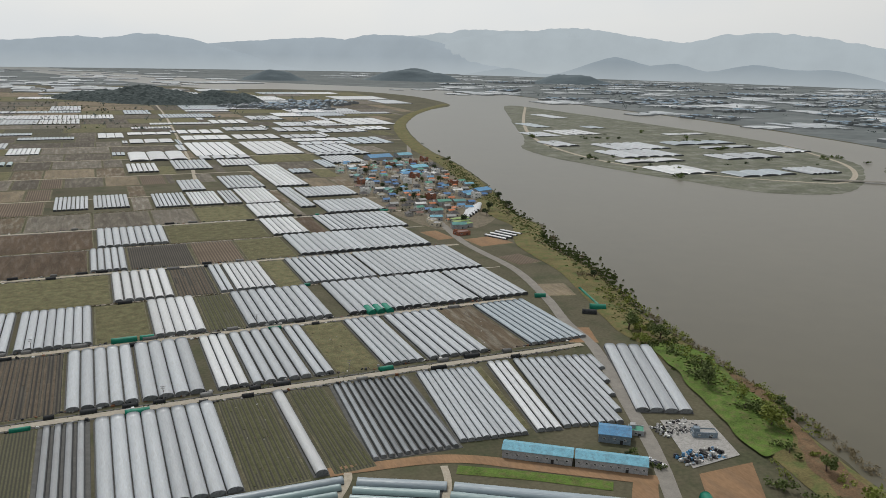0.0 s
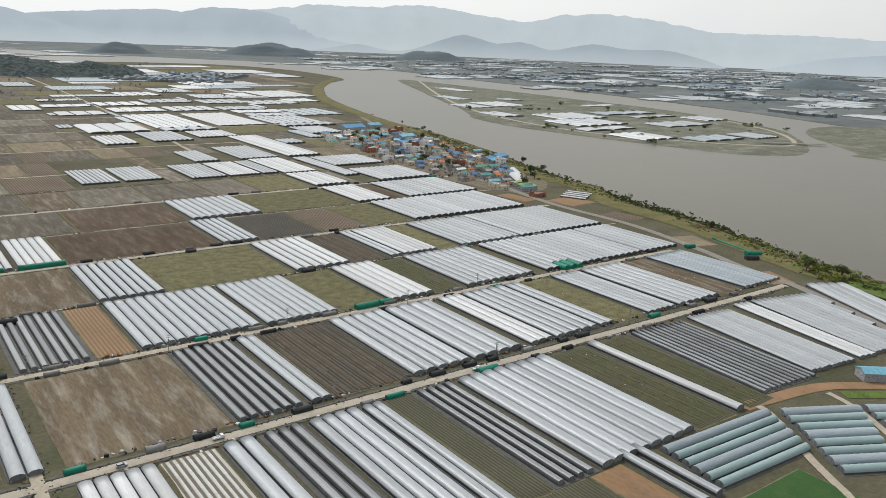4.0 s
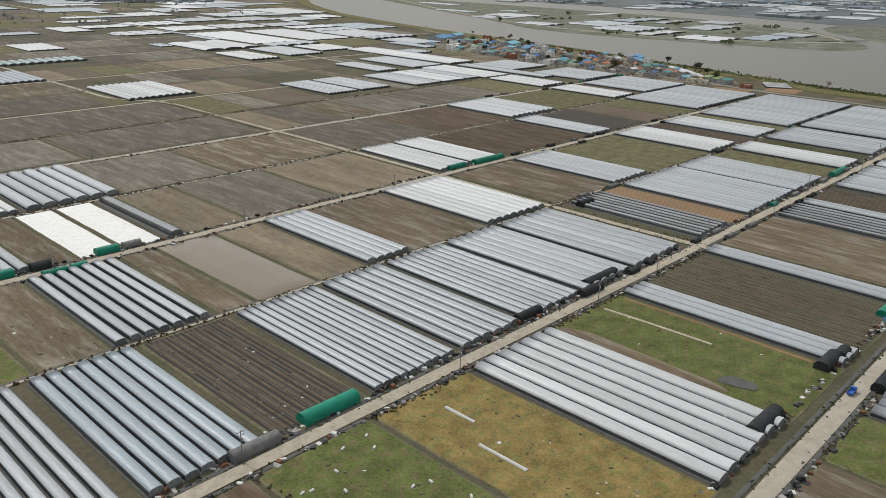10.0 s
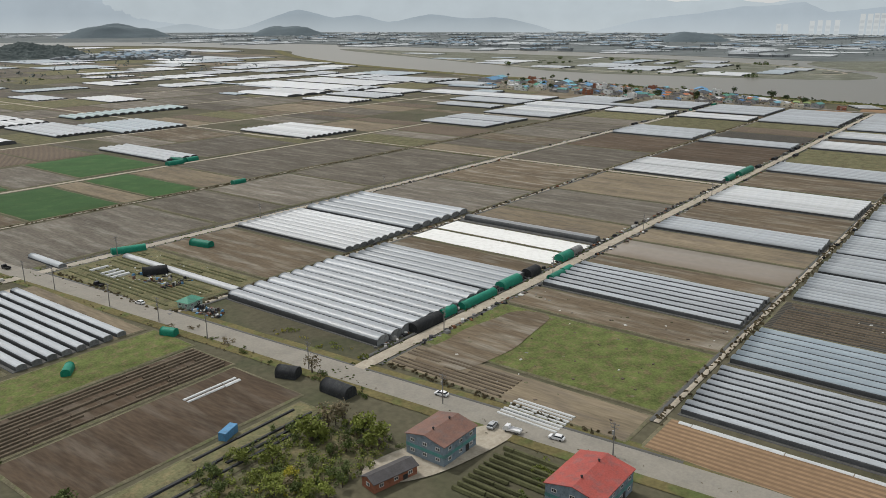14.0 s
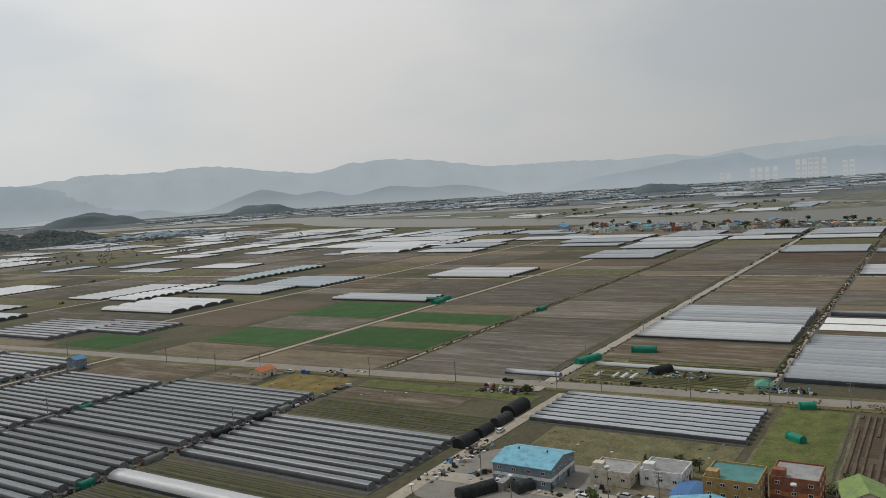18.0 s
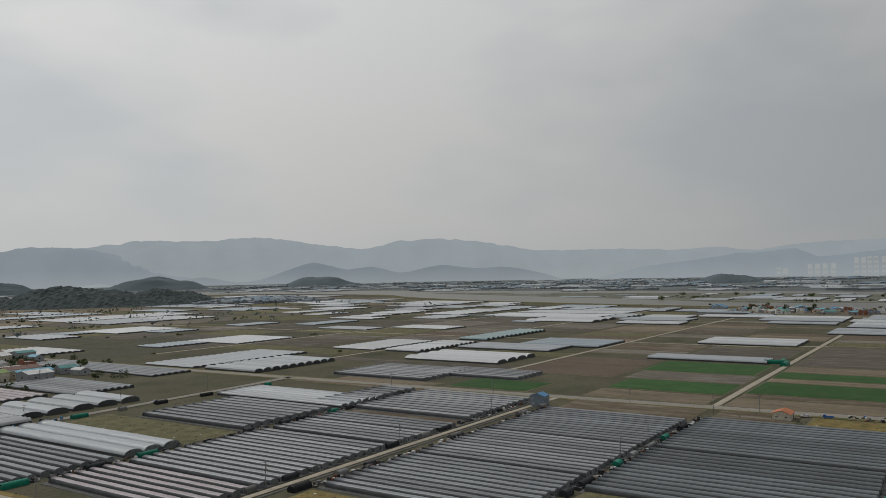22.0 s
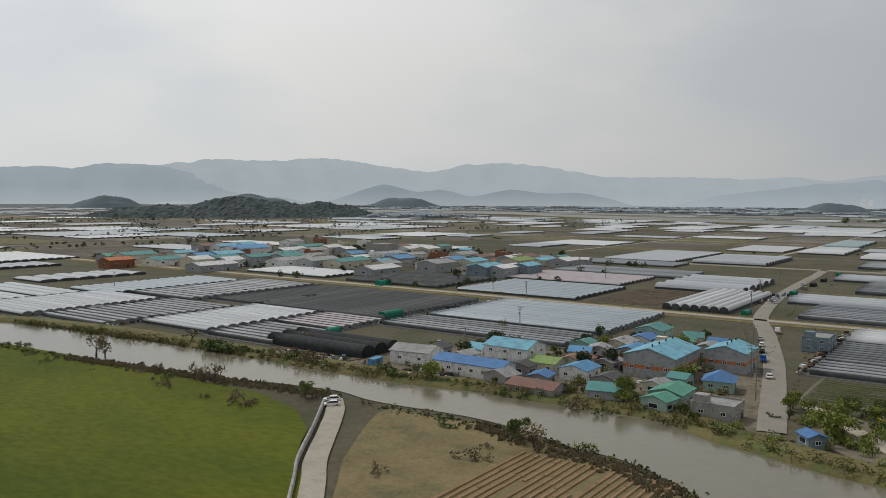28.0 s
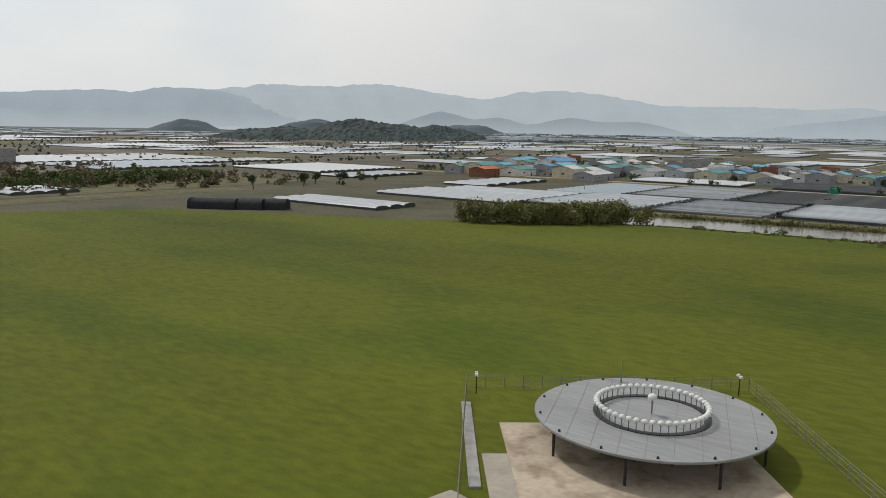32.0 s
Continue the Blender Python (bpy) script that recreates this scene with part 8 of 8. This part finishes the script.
for x, y in ((-401, 478), (-392, 466), (-410, 490), (-389, 440)):
    ml = thing("lamp_mast", "tall slim lamp mast with a ring of heads", "street lamp", x, y, 0.05, 0, "lamp masts")
    part("mast", mesh_of("mast", *cyl_data(0, 0, 0, 7.5, 0.1, 0.06, 8), M_POLE), ml)
    part("lamp_ring", mesh_of("lamp_ring", *cyl_data(0, 0, 7.5, 7.7, 0.45, 0.4, 10), M_FRAME), ml)
arch_shed(-393, 489, 2.6, 7, 60, "black")
arch_shed(-388.5, 482.5, 2.4, 3.4, 60, "black")
house("open timber pavilion with a hipped tile roof", -407, 467, 3.2, 3.2, 1.6, 10, "dark", "brick", "hip", cols=1, name="pavilion", group="sheds")
house("small blue hut on the canal bank", -611.5, 746.5, 2.6, 2.4, 1.6, 40, "royal", "slate", cols=1, name="hut", group="sheds")
house("long rusty red shed in the scrap yard", -600.5, 735, 5.5, 2.6, 1.7, -62, "brown", "brick", pitch=0.2, cols=1, name="shed", group="sheds")
house("brick store with a rusty roof in the scrap yard", -601, 717.5, 4.2, 3, 1.8, -62, "brown", "orange", pitch=0.2, cols=1, name="shed", group="sheds")
house("grey tin store beside the scrap heaps", -612, 728.5, 3.0, 2.2, 1.6, -50, "grey", "brick", pitch=0.2, cols=1, name="shed", group="sheds")
house("long grey sheet-metal store in the scrap yard", -590.5, 724, 2.4, 8, 1.3, 20, "grey", "block", pitch=0.2, cols=1, name="shed", group="sheds")


def sheet_fence(pts, h, material, label):
    """A fence of upright sheets on posts."""
    fn = thing("sheet_fence", label, "fence", 0, 0, 0.05, group="sheet fences")
    panel = box("panel", material, 0, 1.18, -0.04, 0.04, 0.05, h, 0.01)
    pm = box("post", M_DARK, -0.05, 0.05, -0.06, 0.06, 0, h + 0.1)
    for (xa, ya), (xb, yb) in zip(pts, pts[1:]):
        k = max(1, int(math.dist((xa, ya), (xb, yb)) / 1.2))
        rz = math.degrees(math.atan2(yb - ya, xb - xa))
        for i in range(k):
            m = pose(xa + (xb - xa) * i / k, ya + (yb - ya) * i / k, 0, 0, 0, rz)
            part("panel", panel, fn, m)
            part("post", pm, fn, m)


M_SHEETING = mat("weathered_blue_grey_sheeting", (0.26, 0.28, 0.28), 0.6, vary=0.35, scale=0.5, fine=4.0, stain=(0.14, 0.13, 0.11), stain_amt=0.8)
sheet_fence([(-599, 733.5), (-603, 720.5), (-596, 715.5)], 2.0, M_SHEETING, "tall weathered grey sheet fence round a scrap yard")
sheet_fence([(-594, 735.5), (-590, 727), (-586, 718)], 1.6, ROOF["teal"], "teal sheet fence beside the field")
strip("yard_lane", [(-591, 751), (-595, 747), (-601, 743), (-609, 737.5), (-616, 732), (-622, 724), (-632, 712)], 2.4, M_DIRT, 0.14, "sandy lane into the scrap yard", "track")
for k, (x, y, rx, ry, n) in enumerate(((-607, 722, 4.5, 6, 800), (-612, 719, 4, 5, 600), (-610.5, 733, 1.6, 1.5, 70), (-594, 726, 2.5, 6, 160))):
    junk("scrap_heap", "grey heap of broken scrap, sacks and rubble", x, y, rx, ry, n, 500 + k, (M_CONC, M_SACK, M_GREYSHED, M_DARK, M_RUST, M_GREYSHED, M_TRUNK), (0.1, 0.55), 0.5)
for x, y, k, sz in ((-596, 741, "yellow", 0.9), (-594.5, 739.5, "yellow", 0.7), (-608, 729.5, "fresh", 1.25), (-604, 715, "fresh", 1.1), (-607, 744, "fresh", 1.1), (-604.5, 746, "fresh", 1.1), (-586, 731, "green", 1.0), (-588, 738, "green", 0.8), (-591, 741, "green", 0.9), (-598.5, 745, "green", 1.0), (-593, 719, "green", 0.9)):
    tree(x, y, k, sz * 0.72)
cells = [(x + br.gauss(0, 1.1), y + br.gauss(0, 0.9), br.uniform(0.1, 0.9), br.uniform(0.5, 1.0)) for x, y in ((-611.6, 756.2), (-613, 751), (-601, 748.5), (-608, 743.5), (-608.6, 741.5), (-617, 735), (-616, 738), (-603.5, 740.5), (-598, 748.6), (-591, 748), (-611, 746), (-606, 745)) for q in range(7)]
thicket("bank_shrubs", "yellow-green shrubs and brambles beside the sandy lane", cells, 31, LEAF["fresh"], 8000, 0.26)
cells = [(x + br.gauss(0, 1.0), y + br.gauss(0, 1.0), br.uniform(0.1, 0.8), br.uniform(0.5, 0.95)) for x, y in ((-592.5, 742), (-587, 740), (-589, 737.5), (-585, 742.5), (-586, 746), (-583, 731), (-586, 722.5), (-586, 719), (-588, 716), (-594, 715.2), (-604.5, 737.5), (-599, 740.5)) for q in range(7)]
thicket("yard_shrubs", "dark green shrubs and brambles round the scrap yard", cells, 32, LEAF["green"], 8000, 0.26)
cells = [(x + br.gauss(0, 1.0), y + br.gauss(0, 1.0), br.uniform(0.1, 1.3), br.uniform(0.5, 1.0)) for x, y in ((-603.5, 783), (-605.5, 782), (-604, 772), (-607.5, 769), (-607, 792), (-599, 784), (-595, 778), (-589, 782), (-591, 788.5), (-586, 770.5), (-576, 771), (-566, 771), (-563, 769), (-570, 781), (-586, 796), (-597, 800.5), (-594, 763.5), (-603, 764), (-557, 778), (-606.5, 811)) for q in range(6)]
thicket("village_shrubs", "olive shrubs and small trees between the village houses", cells, 33, LEAF["bamboo"], 9000, 0.3)
for x, y, rz, c in ((-592.5, 728, 110, "blue"), (-614.5, 724.5, -55, "orange"), (-596.5, 721, 20, "teal"), (-514, 692, 5, "white"), (-607, 820, 12, "blue"), (-388.5, 486, 0, "grey"), (-344, 404, 20, "blue")):
    cb = thing("container", f"{c} steel storage container on the ground", "container", x, y, 0.1, rz, "containers", me=box("container", ROOF[c], -1.7, 1.7, -0.68, 0.68, 0, 1.4))
    rib = box("rib", ROOF[c], -0.05, 0.05, -0.71, 0.71, 0.08, 1.3)
    for k in range(6):
        part("rib", rib, cb, pose(-1.5 + 0.6 * k, 0, 0))
field(-1000, -640, 1046, 1060, "olive", 0.05)
field(-820, -600, 1064, 1140, "olive", 0.05)
# odds and ends strewn over the weedy plots
for k, (x0, x1, y0, y1, n) in enumerate(((-255, -234, 249, 296, 60), (-231, -209, 249, 296, 70), (-179, -154, 249, 296, 60), (-308, -269, 356, 401, 50), (-248, -229, 306, 350, 90), (-316, -291, 461, 505, 120), (-266, -254, 356, 401, 50), (-370, -353, 454, 492, 40), (-351, -342, 521, 556, 40), (-349, -335, 562, 611, 60), (-451, -432, 721, 780, 60), (-497, -467, 613, 659, 50), (35, 51, 184, 236, 40), (77, 93, 249, 296, 40), (136, 152, 249, 296, 40))):
    junk("field_litter", "scattered stakes, film and dry stalks on a plot", (x0 + x1) / 2, (y0 + y1) / 2, (x1 - x0) / 2, (y1 - y0) / 2, n, 800 + k, (M_SACK, M_TRUNK, M_BUND, M_BUND, M_TRUNK, M_BUND, M_GREYSHED), (0.12, 0.8), 0.2)
arch_shed(203, 276, 3.4, 7, 60, "green")
arch_shed(196, 272, 2.6, 6, 60, "black")
arch_shed(209, 292, 1.2, 26, -15, "green", 0.7)
arch_shed(188, 300, 2.2, 5, 70, "green")
for k in range(4):
    car(139.0 + 1.2 * k * 0.4, 158.2 - 1.5 * k, 20, ("white", "silver", "black", "white")[k])
field(168, 180, 244, 262, "orange", 0.05, -21)
field(190, 206, 300, 320, "pale", 0.05, -15)
cells = [(px + br.uniform(-2, 2.5), py + br.uniform(-3, 3), br.uniform(0.1, 0.7), br.uniform(0.5, 1.3)) for (xa, ya), (xb, yb) in zip(((191, 127), (198, 152), (204, 184), (212, 225), (220, 275), (236, 330)), ((198, 152), (204, 184), (212, 225), (220, 275), (236, 330), (244, 400))) for px, py in ((xa + (xb - xa) * q, ya + (yb - ya) * q) for q in (br.random() for _ in range(60)))]
thicket("bank_reeds", "brown dry reeds along the water of the river", cells, 12, LEAF["dry"], 7000, 0.45)
strip("plot_path", [(-163, 296), (-162.4, 285), (-162, 270)], 0.9, M_DIRT, 0.2, "trodden pale path on a weedy plot", "path")
strip("plot_path", [(-154.5, 296), (-154.2, 275), (-154.5, 252)], 1.1, SOIL["orange"], 0.2, "bare strip of soil on a weedy plot", "path")
sheet("bare_patch", [(-179.5, 296), (-176, 290), (-176.5, 276), (-177, 262), (-179.5, 262)], SOIL["brown"], 0.24, "bare brown patch on a weedy plot", "field", 0.5)
sheet("farm_pond", [(-176, 262), (-172.5, 261), (-172, 256.5), (-174.5, 255.5)], M_GAPS_HOLLOWS, 0.25, "small dark pond on a weedy plot", "pond", 0.2)
ridges("white_beds", "strips of white film on a weedy plot", -221, -219.6, 285, 292, 1.2, M_PALEFILM, 0.2, "y", 0.7, 41, 0.0)
ridges("white_beds", "strips of white film on a dry weedy plot", -226, -221.4, 270, 280, 2.4, M_PALEFILM, 0.2, "y", 0.3, 42, 0.0)
sheet("bare_patch", [(-305, 399), (-292, 400), (-272, 398), (-270, 390), (-288, 387), (-304, 390)], SOIL["brown"], 0.24, "bare brown soil along a weedy field", "field", 0.8)
sheet("yard", [(-609, 746), (-597, 748), (-589, 738), (-589, 716), (-600, 708), (-618, 716), (-624, 728), (-616, 738)], M_YARD, 0.06, "dusty ground of a scrap yard", "yard", 0.5)
sheet("yard", [(-391, 494), (-383, 494), (-371, 470), (-371, 428), (-390, 420), (-393, 445)], M_YARD, 0.06, "dusty paved yards of the hamlet", "yard", 0.4)
